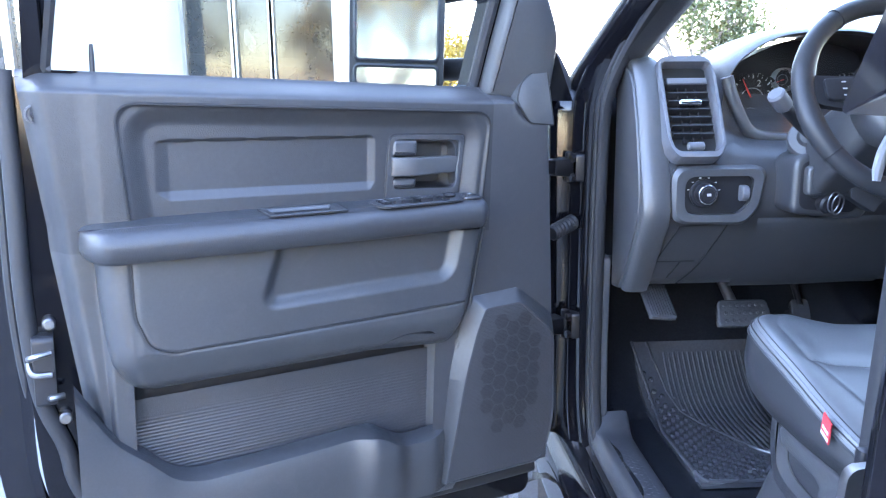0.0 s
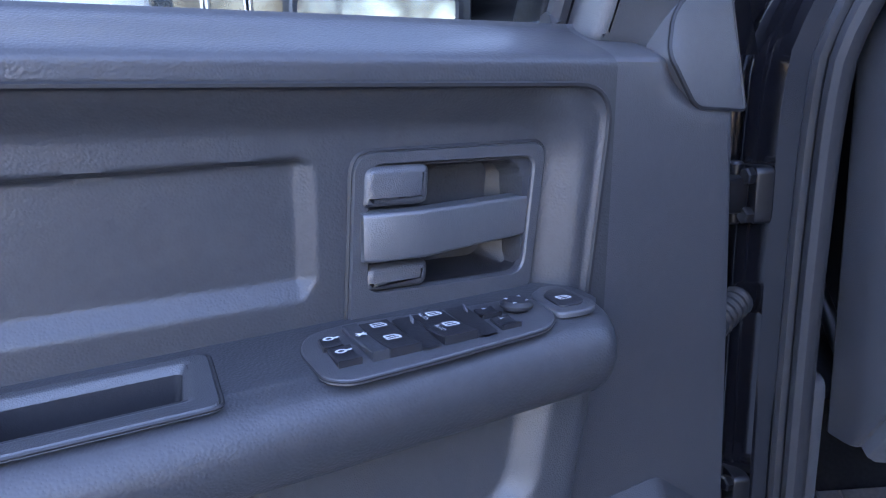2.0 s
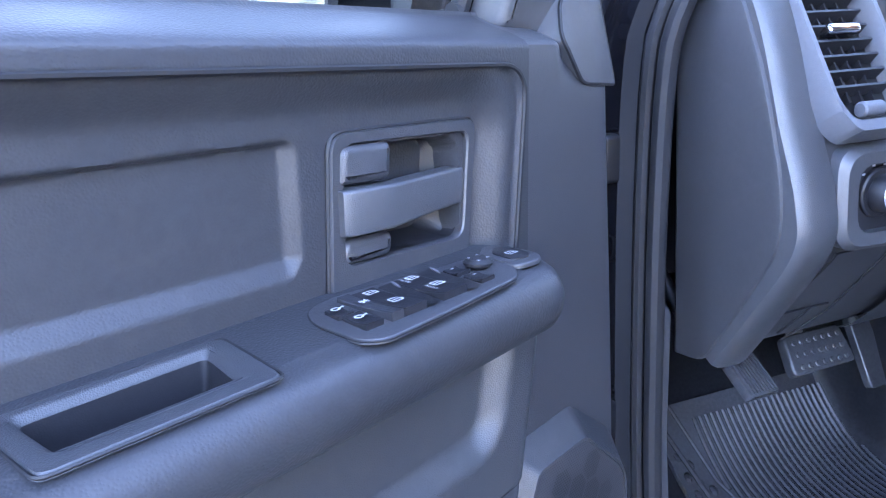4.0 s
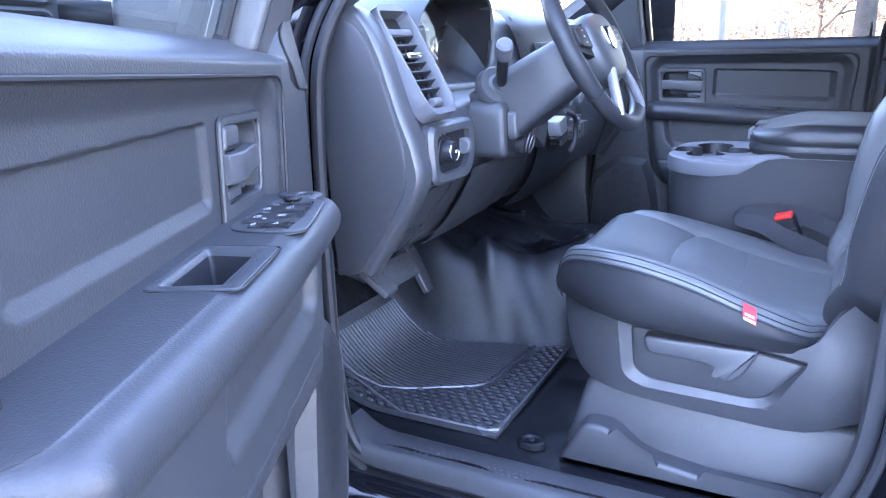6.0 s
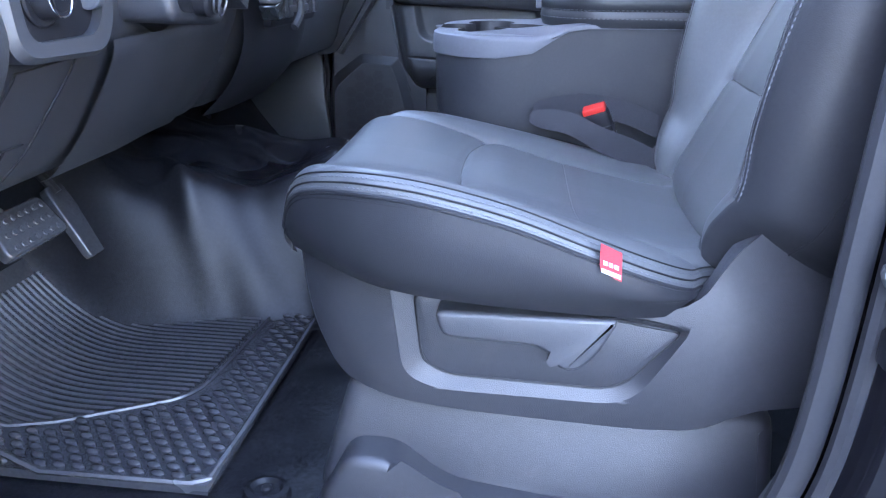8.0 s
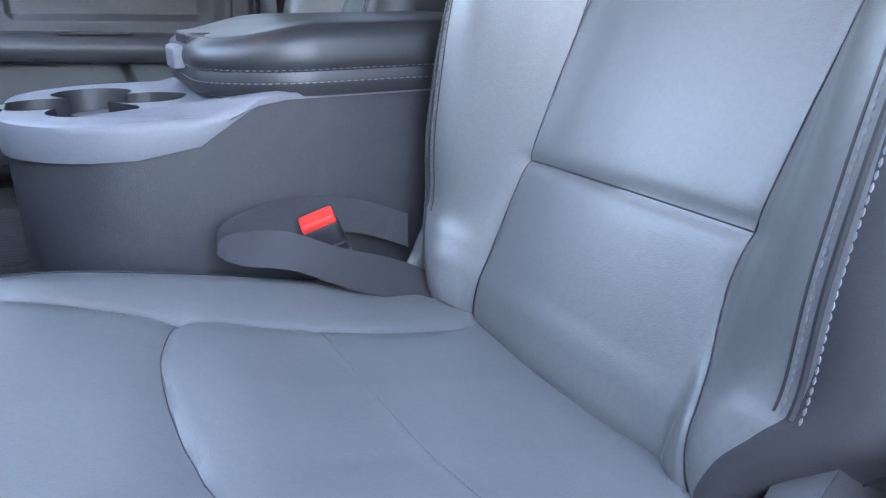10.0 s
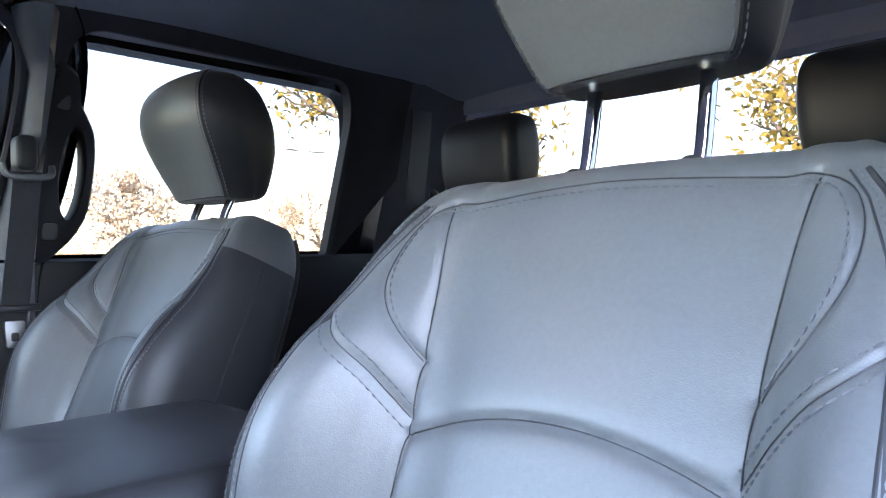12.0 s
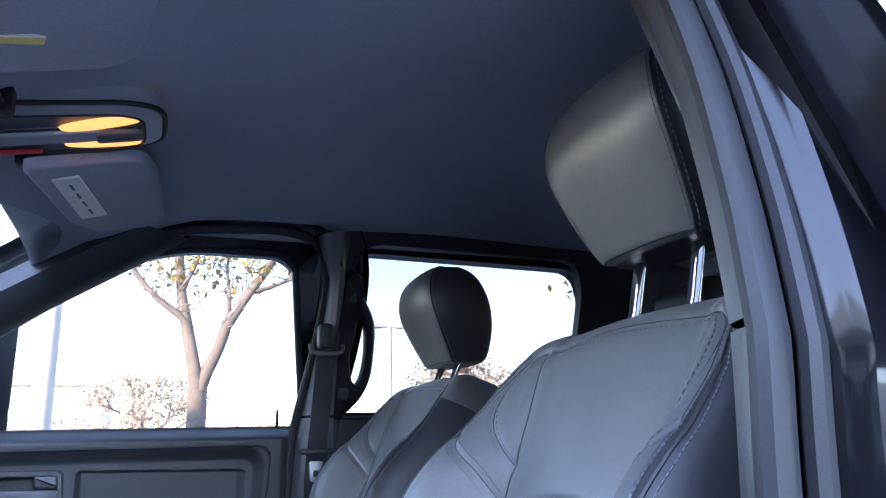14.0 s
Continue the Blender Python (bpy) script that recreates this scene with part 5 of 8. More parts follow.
tube(bm, [P(-0.715 + 0.0185 * math.cos(q), 1.37 + 0.0185 * math.sin(q), 0.0315) for q in np.linspace(0, 2 * math.pi, 33)[:-1]], 0.0012, 6, closed=True)
part("dial_trim", bm, CHROME, kn)
bm = B()
cylinder(bm, P(-0.715, 1.37, 0.030), P(-0.715, 1.37, 0.0335), 0.0145, 24, 0.001)
part("dial_face", bm, PLASTIC_DARK, kn)
bm = B()
for a in np.linspace(0.2, 2.9, 6):
    c = P(-0.715 + 0.034 * math.cos(a) * 0.96, 1.37 + 0.032 * math.sin(a), 0.0075)
    box(bm, (c[0] - 0.002, c[1] - 0.0008, c[2] - 0.001), (c[0] + 0.002, c[1], c[2] + 0.001))
box(bm, (-0.719, 1.4535, 1.368), (-0.711, 1.4555, 1.373))
part("symbol", bm, WHITE, lsw)
bm = B()
cylinder(bm, P(-0.642, 1.37, 0.012), (-0.627, P(-0.642, 1.37, 0.012)[1], 1.37), 0.0165, 24, 0.002)
part("dimmer_wheel", bm, PLASTIC_LIGHT, lsw)
# knee panel with its parting lines and fuse cover
bm = B()
knee = spline([(1.478, 1.318), (1.486, 1.29), (1.54, 1.205), (1.59, 1.15), (1.61, 1.14)], 18)
sheet(bm, [[(x, y + 0.012 * float(step(x, -0.45, -0.30)), z) for y, z in knee] for x in np.linspace(-0.60, -0.25, 14)])
part("knee_panel", bm, PLASTIC_MID, dash)
bm = B()
for pts in ([(-0.755, 1.30), (-0.785, 1.215), (-0.80, 1.165)], [(-0.655, 1.305), (-0.69, 1.20), (-0.72, 1.15)], [(-0.80, 1.215), (-0.70, 1.215)], [(-0.757, 1.30), (-0.655, 1.305)], [(-0.73, 1.215), (-0.745, 1.17)]):
    tube(bm, [(x, float(np.interp(z, [1.14, 1.205, 1.29, 1.318, 1.34], [1.604, 1.551, 1.499, 1.487, 1.484])), z) for x, z in spline(pts, 14)], 0.0014, 5)
part("parting_line", bm, SEAM, dash)
# cluster: hood, dark bowl, dials
bm = B()
br = spline([(-0.655, 1.52), (-0.648, 1.58), (-0.62, 1.635), (-0.55, 1.678), (-0.46, 1.692), (-0.36, 1.69), (-0.29, 1.67), (-0.265, 1.62), (-0.262, 1.54)], 40)
rows = []
for x, z in br:
    k = (np.array((x, z)) - np.array((-0.46, 1.55)))
    q = lambda s, y: (-0.46 + k[0] * s, y, 1.55 + k[1] * s)
    rows.append([q(0.955, 1.72), q(0.955, 1.60), q(0.965, 1.578), q(0.99, 1.57), q(1.02, 1.576), q(1.06, 1.61), q(1.09, 1.68), q(1.02, 1.80)])
sheet(bm, rows)
part("cluster_hood", bm, PLASTIC, dash)
bm = B()
tube(bm, [(x, 1.568, z) for x, z in spline([(-0.646, 1.60), (-0.634, 1.565), (-0.618, 1.53), (-0.594, 1.492), (-0.567, 1.478), (-0.53, 1.473), (-0.44, 1.471), (-0.34, 1.473), (-0.295, 1.50), (-0.272, 1.57)], 40)], 0.013, 10)
part("cluster_rim", bm, PLASTIC, dash)
bm = B()
bowl = spline([(-0.645, 1.50), (-0.642, 1.585), (-0.61, 1.635), (-0.46, 1.685), (-0.30, 1.665), (-0.275, 1.60), (-0.28, 1.48), (-0.36, 1.455), (-0.56, 1.455)], 60, closed=True)
loft(bm, [[(x, 1.575, z) for x, z in bowl], [(-0.46 + (x + 0.46) * 0.93, 1.69, 1.565 + (z - 1.565) * 0.93) for x, z in bowl]], caps=False)
bm.faces.new([bm.verts.new((-0.46 + (x + 0.46) * 0.935, 1.689, 1.565 + (z - 1.565) * 0.935)) for x, z in bowl])
cl = part("instrument_panel", bm, PLASTIC_DARK, dash, "black instrument cluster")
bm = B()
bm.faces.new([bm.verts.new((-0.46 + (x + 0.46) * 0.955, 1.645 + 0.12 * (z - 1.56), 1.565 + (z - 1.565) * 0.955)) for x, z in bowl])
part("lens", bm, CLEAR, cl, "clear lens").visible_shadow = False


def gauge(cx, cz, r, nums, needle):
    bm = B()
    n = 40
    rg = [[(cx + q * r * math.cos(2 * math.pi * k / n), y, cz + q * r * math.sin(2 * math.pi * k / n)) for k in range(n)] for q, y in ((1.0, 1.69), (1.0, 1.668), (0.965, 1.664), (0.93, 1.67), (0.92, 1.686))]
    loft(bm, rg, caps=False)
    ob = part("gauge", bm, CHROME if r > 0.03 else PLASTIC_SILVER, cl, "round dial with white marks and a red needle")
    bm = B()
    cylinder(bm, (cx, 1.687, cz), (cx, 1.6845, cz), r * 0.93, n)
    part("dial_plate", bm, BLACK, ob)
    bm = B()
    for k in range(25):
        a = radians(225 - k * 270 / 24)
        r0 = 0.78 if k % 4 == 0 else 0.84
        u = np.array((math.cos(a), math.sin(a)))
        v = np.array((-u[1], u[0])) * (0.0009 if k % 4 else 0.0014)
        pts = [u * r * r0 - v, u * r * 0.9 - v, u * r * 0.9 + v, u * r * r0 + v]
        bm.faces.new([bm.verts.new((cx + p[0], 1.6835, cz + p[1])) for p in pts])
    part("tick_marks", bm, WHITE, ob)
    bm = B()
    n2 = 30
    loft(bm, [[(cx + q * r * math.cos(2 * math.pi * k / n2), 1.683, cz + q * r * math.sin(2 * math.pi * k / n2)) for k in range(n2)] for q in (0.46, 0.43)], caps=False)
    part("inner_ring", bm, PLASTIC_SILVER, ob)
    bm = B()
    a = radians(needle)
    u = np.array((math.cos(a), math.sin(a)))
    v = np.array((-u[1], u[0])) * r * 0.035
    pts = [-u * r * 0.1 - v, u * r * 0.85 - v * 0.3, u * r * 0.85 + v * 0.3, -u * r * 0.1 + v]
    loft(bm, [[(cx + p[0], y, cz + p[1]) for p in pts] for y in (1.681, 1.6795)])
    part("needle", bm, RED, ob)
    for ch, ang in nums:
        fc = bpy.data.curves.new("numeral", "FONT")
        fc.body, fc.size, fc.align_x, fc.align_y = ch, r * 0.34, "CENTER", "CENTER"
        me = bpy.data.meshes.new_from_object(bpy.data.objects.new("tmp", fc))
        me.materials.append(WHITE)
        t = new("numeral", me)
        t.parent = ob
        a = radians(ang)
        t.matrix_basis = pose(cx + r * 0.64 * math.cos(a), 1.6825, cz + r * 0.64 * math.sin(a), 90, 0, 0)
        bpy.data.curves.remove(fc)
    return ob


gauge(-0.535, 1.549, 0.062, [("1", 160), ("2", 70), ("3", 20), ("4", -25), ("5", -60)], 118)
gauge(-0.545, 1.512, 0.022, [], 70)
gauge(-0.468, 1.594, 0.026, [], 200)
gauge(-0.325, 1.549, 0.062, [("2", 200), ("4", 130), ("6", 60), ("8", 0)], 215)
bm = B()
prism(bm, rounded([(-0.445, 1.51), (-0.385, 1.51), (-0.385, 1.62), (-0.445, 1.62)], 0.006), lambda u, v, d: (u, d, v), 1.69, 1.682, 0.002, 2)
disp = part("display", bm, BLACK, cl)
fc = bpy.data.curves.new("numeral", "FONT")
fc.body, fc.size, fc.align_x, fc.align_y = "0", 0.032, "CENTER", "CENTER"
me = bpy.data.meshes.new_from_object(bpy.data.objects.new("tmp", fc))
me.materials.append(AMBER)
t = new("numeral", me)
t.parent, t.matrix_basis = disp, pose(-0.416, 1.6805, 1.556, 90, 0, 0)
bpy.data.curves.remove(fc)
bm = B()
box(bm, (-0.428, 1.6795, 1.529), (-0.405, 1.6805, 1.535))
part("display_bar", bm, AMBER, disp)
bm = B()
box(bm, (-0.435, 1.6795, 1.598), (-0.395, 1.6805, 1.606))
part("print_bar", bm, PLASTIC_SILVER, disp)
# centre stack
bm = B()
cs = spline([(1.60, 1.65), (1.545, 1.60), (1.50, 1.46), (1.478, 1.36), (1.475, 1.28), (1.51, 1.20), (1.57, 1.14)], 26)
sheet(bm, [[(x, y + 0.015 * (abs(x) / 0.16) ** 4, z) for y, z in cs] for x in np.linspace(-0.17, 0.17, 13)])
stack = part("radio_face", bm, PLASTIC_DARK, dash, "black centre stack with radio and controls")
for z0, z1, w, mat, nm in ((1.47, 1.565, 0.10, BLACK, "radio_screen"), (1.385, 1.45, 0.13, PLASTIC_LIGHT, "climate_panel"), (1.29, 1.36, 0.13, PLASTIC_DARK, "switch_bank")):
    bm = B()
    prism(bm, rounded([(-w, z0), (w, z0), (w, z1), (-w, z1)], 0.012, 5), lambda u, v, d: (u, float(np.interp(v, cs[::-1, 1], cs[::-1, 0])) - d, v), 0.0, 0.014, 0.004, 2)
    p_ = part(nm, bm, mat, stack)
    if nm == "climate_panel":
        for x in (-0.09, 0, 0.09):
            bm = B()
            y = float(np.interp(1.418, cs[::-1, 1], cs[::-1, 0]))
            cylinder(bm, (x, y - 0.012, 1.418), (x, y - 0.035, 1.412), 0.02, 24, 0.003)
            part("climate_knob", bm, PLASTIC_SILVER, p_)
    if nm == "switch_bank":
        for x in np.linspace(-0.1, 0.1, 6):
            bm = B()
            y = float(np.interp(1.325, cs[::-1, 1], cs[::-1, 0]))
            box(bm, (x - 0.014, y - 0.03, 1.305), (x + 0.014, y - 0.01, 1.345), 0.004)
            part("toggle", bm, PLASTIC_MID, p_)
for x in (-0.115, 0.115):
    bm = B()
    prism(bm, rounded([(x - 0.04, 1.58), (x + 0.04, 1.58), (x + 0.035, 1.632), (x - 0.035, 1.632)], 0.01, 4), lambda u, v, d: (u, 1.57 + 0.6 * (v - 1.6) - d, v), 0.0, 0.012, 0.004, 2)
    part("centre_vent", bm, PLASTIC_DARK, stack)
# glove box and speaker on the passenger side
bm = B()
prism(bm, rounded([(0.24, 1.17), (0.70, 1.17), (0.70, 1.40), (0.24, 1.40)], 0.03, 5), lambda u, v, d: (u, 1.55 - d + 0.5 * max(0, 1.3 - v), v), 0.0, 0.03, 0.008, 3)
part("glove_box", bm, PLASTIC, dash)

# ---- steering column and wheel ----
WC, WN = Vector((-0.468, 1.262, 1.562)), Vector((0, -0.885, 0.465)).normalized()
WX, WU = Vector((1, 0, 0)), Vector((0, 0.465, 0.885)).normalized()
W = lambda u, v, d: WC + WX * u + WU * v + WN * d
col = thing("steering_column", (-0.468, 1.45, 1.40), "dark grey steering column shroud with stalk and ignition", "steering column")
bm = B()
rg = []
for d, w, h, dz in ((-0.03, 0.05, 0.045, 0), (-0.05, 0.062, 0.06, -0.006), (-0.12, 0.066, 0.068, -0.012), (-0.19, 0.07, 0.075, -0.02), (-0.27, 0.075, 0.08, -0.03)):
    rg.append([W(u, v + dz, d) for u, v in rounded([(-w, -h), (w, -h), (w * 0.9, h * 0.8), (-w * 0.9, h * 0.8)], 0.025, 5)])
loft(bm, rg)
part("shroud", bm, PLASTIC_MID, col)
bm = B()
st = [Vector((-0.525, 1.44, 1.487)), Vector((-0.56, 1.425, 1.51)), Vector((-0.602, 1.404, 1.542))]
tube(bm, spline([tuple(p) for p in st], 12), np.linspace(0.011, 0.0125, 12), 14)
stalk = part("stalk", bm, PLASTIC_DARK, col, "black indicator stalk with grey tip")
bm = B()
cylinder(bm, st[2], st[2] + Vector((-0.03, -0.016, 0.026)), 0.0165, 22, 0.004)
part("stalk_tip", bm, PLASTIC_LIGHT, stalk)
disc_n = Vector((-0.55, -0.72, 0.42)).normalized()
disc_c = Vector((-0.522, 1.452, 1.482))
bm = B()
cylinder(bm, disc_c - disc_n * 0.02, disc_c + disc_n * 0.006, 0.044, 36, 0.003, 0.041)
boot = part("stalk_boot", bm, PLASTIC, col, "round grey stalk collar")
bm = B()
cylinder(bm, disc_c, disc_c + disc_n * 0.012, 0.026, 28, 0.003, 0.02)
part("boot_ring", bm, PLASTIC_MID, boot)
# ignition surround beside the column
bm = B()
P2 = lambda u, v, d: (u, 1.47 - d - 0.05 * (1.40 - v), v)
o = rounded([(-0.565, 1.335), (-0.562, 1.45), (-0.50, 1.455), (-0.40, 1.40), (-0.41, 1.32)], [0.02, 0.03, 0.02, 0.02, 0.03], 6)
prism(bm, o, P2, -0.03, 0.05, 0.012, 3)
ign = part("ignition_surround", bm, PLASTIC_MID, col)
bm = B()
prism(bm, rounded([(-0.552, 1.345), (-0.55, 1.438), (-0.49, 1.444), (-0.425, 1.40), (-0.435, 1.335)], [0.02, 0.02, 0.015, 0.02, 0.02], 6), P2, 0.044, 0.0515, 0.003, 2)
part("recess", bm, PLASTIC_DARK, ign)
bm = B()
prism(bm, rounded([(-0.545, 1.372), (-0.545, 1.43), (-0.485, 1.432), (-0.47, 1.38)], 0.012, 5), P2, 0.048, 0.07, 0.006, 3)
part("brake_release", bm, PLASTIC, ign, "grey brake release handle")
bm = B()
cylinder(bm, P2(-0.50, 1.358, 0.045), P2(-0.50, 1.355, 0.072), 0.019, 24, 0.004)
part("ignition_lock", bm, PLASTIC_DARK, ign)
bm = B()
prism(bm, rounded([(-0.47, 1.372), (-0.462, 1.425), (-0.425, 1.43), (-0.385, 1.392), (-0.42, 1.34)], 0.006, 4), P2, 0.05, 0.085, 0.003, 2)
part("lock_housing", bm, PLASTIC_BLACK, ign)
bm = B()
for k in range(2):
    tube(bm, [P2(-0.497 + 0.006 * k + 0.011 * math.cos(q), 1.362 - 0.004 * k + 0.02 * math.sin(q), 0.078 + 0.004 * k + 0.006 * math.sin(q)) for q in np.linspace(0, 2 * math.pi, 21)[:-1]], 0.0016, 6, closed=True)
part("key_ring", bm, STEEL, ign, "steel key ring")
bm = B()
tube(bm, [P2(u, v, 0.0445) for u, v in rounded([(-0.558, 1.34), (-0.556, 1.443), (-0.488, 1.449), (-0.415, 1.402), (-0.427, 1.33)], [0.02, 0.02, 0.015, 0.02, 0.02], 6)], 0.0014, 5, closed=True)
part("surround_gap", bm, SEAM, ign)
bm = B()
prism(bm, rounded([(-0.215, 1.376), (-0.155, 1.385), (-0.148, 1.345), (-0.20, 1.335)], 0.008, 4), lambda u, v, d: (u, 1.43 - d, v), -0.02, 0.012, 0.004, 2)
br_ = part("column_bracket", bm, PLASTIC_SILVER, col, "silver bracket under the column")
bm = B()
prism(bm, rounded([(-0.205, 1.333), (-0.15, 1.343), (-0.152, 1.312), (-0.19, 1.308)], 0.006, 4), lambda u, v, d: (u, 1.43 - d, v), -0.02, 0.008, 0.003, 2)
part("bracket_face", bm, DARKGLASS, br_)
bm = B()
tube(bm, spline([(-0.165, 1.42, 1.395), (-0.135, 1.405, 1.38), (-0.122, 1.405, 1.345), (-0.128, 1.405, 1.315), (-0.15, 1.41, 1.295)], 18), 0.007, 8)
part("bracket_arm", bm, PLASTIC_MID, br_)
for k in range(3):
    bm = B()
    box(bm, (-0.112, 1.41, 1.318 + 0.02 * k), (-0.06, 1.43, 1.33 + 0.02 * k), 0.003)
    part("bracket_clip", bm, STEEL, br_)
bm = B()
tube(bm, [(-0.468 + dx, 1.50, 1.40 - 0.07 + dz) for dx, dz in ((-0.06, 0.02), (0.0, 0.0), (0.08, 0.02))], 0.02, 10)
part("lower_cover", bm, PLASTIC_DARK, col)

wheel = thing("steering_wheel", tuple(WC), "black leather steering wheel with silver spokes", "steering wheel")
bm = B()
n = 72
rg = []
for k in range(n):
    a = 2 * math.pi * k / n
    c, s = math.cos(a), math.sin(a)
    fat = 0.0165 + 0.002 * math.exp(-((abs(s) - 0.25) / 0.25) ** 2)
    rg.append([W((0.177 + fat * 1.05 * math.cos(q)) * c, (0.177 + fat * 1.05 * math.cos(q)) * s, fat * math.sin(q)) for q in (2 * math.pi * j / 14 for j in range(14))])
rg.append(rg[0])
loft(bm, rg, caps=False)
rim = part("rim", bm, LEATHER_BLACK, wheel, "black leather rim")
bm = B()
for a0 in (2.15, 0.99, 3.75, 5.67):
    bm = B()
    tube(bm, [W((0.177 + 0.0178 * math.cos(q)) * math.cos(a0), (0.177 + 0.0178 * math.cos(q)) * math.sin(a0), 0.0178 * math.sin(q)) for q in np.linspace(0, 2 * math.pi, 16)[:-1]], 0.0012, 5, closed=True)
    part("rim_seam", bm, SEAM, rim)
bm = B()
ring = [[W(k * u, k * v, d) for u, v in spline([(-0.085, -0.02), (-0.075, 0.04), (0, 0.058), (0.075, 0.04), (0.085, -0.02), (0.06, -0.075), (0, -0.09), (-0.06, -0.075)], 48, closed=True)] for k, d in ((0.95, -0.035), (1, -0.01), (1, 0.008), (0.96, 0.02), (0.85, 0.028), (0.5, 0.032))]
loft(bm, ring)
hub = part("hub_pad", bm, PLASTIC, wheel)
bm = B()
prism(bm, rounded([(-0.024, -0.022), (0, -0.032), (0.024, -0.022), (0.028, 0.02), (-0.028, 0.02)], 0.008, 4), lambda u, v, d: W(u, v, d), 0.03, 0.036, 0.002, 2)
prism(bm, [(-0.016, 0.004), (0.016, 0.004), (0.012, 0.014), (-0.012, 0.014)], lambda u, v, d: W(u, v, d), 0.036, 0.039)
part("emblem", bm, CHROME, hub, "chrome shield shaped emblem")
for sgn in (-1, 1):
    bm = B()
    loft(bm, [[W(sgn * x, v, d + 0.0) for v, d in ((v0 - h, 0.0), (v0 - h, 0.012), (v0 + h, 0.014), (v0 + h, 0.0))] for x, v0, h in ((0.07, 0.0, 0.036), (0.11, 0.002, 0.03), (0.15, 0.006, 0.027), (0.17, 0.01, 0.024))])
    sp = part("spoke", bm, PLASTIC_DARK, wheel)
    bm = B()
    prism(bm, rounded([(sgn * 0.088, -0.018), (sgn * 0.148, -0.012), (sgn * 0.15, 0.026), (sgn * 0.09, 0.028)], 0.008, 4), lambda u, v, d: W(u, v, d), 0.012, 0.02, 0.003, 2)
    pad_ = part("control_pad", bm, PLASTIC_DARK, sp)
    bm = B()
    for v in (-0.006, 0.006, 0.018):
        prism(bm, [(sgn * 0.113, v - 0.001), (sgn * 0.121, v - 0.001), (sgn * 0.121, v + 0.001), (sgn * 0.113, v + 0.001)], lambda u, v2, d: W(u, v2, d), 0.02, 0.0208)
    part("symbol", bm, WHITE, pad_)
    bm = B()
    ln = spline([(0.045, -0.07, 0.018), (0.07, -0.105, 0.016), (0.085, -0.14, 0.012), (0.088, -0.155, 0.008)], 14)
    tube(bm, [W(sgn * u, v, d) for u, v, d in ln], 0.014, 10, flat=0.6)
    part("lower_spoke", bm, PLASTIC_SILVER, wheel, "silver lower spoke")

# ---- pedals ----
pk = thing("parking_brake_pedal", (-0.74, 1.62, 1.06), "ribbed rubber parking brake pedal on a steel arm", "pedal")
bm = B()
Mp = pose(-0.742, 1.64, 1.098, 38, 8, 12)
box(bm, (-0.034, -0.05, -0.008), (0.034, 0.05, 0.008), 0.006)
bm.transform(Mp)
pad_ = part("pad", bm, RUBBER, pk)
bm = B()
for i in range(9):
    box(bm, (-0.029 + i * 0.0068, -0.045, 0.006), (-0.0255 + i * 0.0068, 0.045, 0.0105), 0.001)
bm.transform(Mp)
part("rib", bm, RUBBER, pad_)
bm = B()
tube(bm, [(-0.742, 1.66, 1.095), (-0.75, 1.74, 1.12), (-0.755, 1.86, 1.25)], 0.011, 10)
part("arm", bm, STEEL, pk)
bk = thing("brake_pedal", (-0.49, 1.71, 1.0), "black rubber brake pedal", "pedal")
bm = B()
Mp = pose(-0.49, 1.735, 1.03, 55, 0, 0)
prism(bm, rounded([(-0.07, -0.032), (0.07, -0.032), (0.062, 0.036), (-0.062, 0.036)], 0.014, 5), lambda u, v, d: tuple(Mp @ Vector((u, v, d))), -0.006, 0.012, 0.005, 3)
pad_ = part("pad", bm, RUBBER, bk)
bm = B()
for i in range(7):
    for j in range(3):
        v_ = Mp @ Vector((-0.048 + i * 0.016, -0.02 + j * 0.02, 0.012))
        n_ = Mp.to_3x3() @ Vector((0, 0, 1))
        cylinder(bm, v_, v_ + n_ * 0.003, 0.005, 8, 0.001)
part("stud", bm, RUBBER, pad_)
bm = B()
tube(bm, [(-0.51, 1.75, 1.05), (-0.52, 1.80, 1.10), (-0.52, 1.90, 1.25)], 0.013, 10)
part("arm", bm, STEEL, bk)
ac = thing("accelerator_pedal", (-0.31, 1.76, 0.95), "black plastic accelerator pedal", "pedal")
bm = B()
Mp = pose(-0.31, 1.78, 0.98, 60, 0, 0)
prism(bm, rounded([(-0.028, -0.07), (0.028, -0.07), (0.024, 0.07), (-0.024, 0.07)], 0.012, 5), lambda u, v, d: tuple(Mp @ Vector((u, v, d))), -0.005, 0.01, 0.004, 3)
part("pad", bm, RUBBER, ac)
bm = B()
tube(bm, [(-0.31, 1.80, 1.03), (-0.31, 1.90, 1.15)], 0.009, 8)
part("arm", bm, PLASTIC_DARK, ac)

# ---- rubber mat ----
def mat_z(y, x=0.0):
    return 0.786 + (0.9 * float(step(y, 1.62, 2.04)) * (y - 1.62) if y > 1.62 else 0)


mat = thing("floor_mat", (-0.47, 1.5, 0.775), "black rubber floor mat with ribs and raised ovals", "floor mat")
bm = B()
xs, ys = np.linspace(-0.725, -0.235, 20), np.linspace(1.372, 1.86, 26)
top = [[(x, y, mat_z(y) + (0.004 if i in (0, 19) or j in (0, 25) else 0)) for i, x in enumerate(xs)] for j, y in enumerate(ys)]
sheet(bm, top)
skirt = [[(x, y, mat_z(y) + 0.004), (x, y, mat_z(y) - 0.01)] for x, y in [(x, ys[0]) for x in xs]]
sheet(bm, skirt)
sheet(bm, [[(xs[0], y, mat_z(y) + 0.004), (xs[0], y, mat_z(y) - 0.01)] for y in ys])
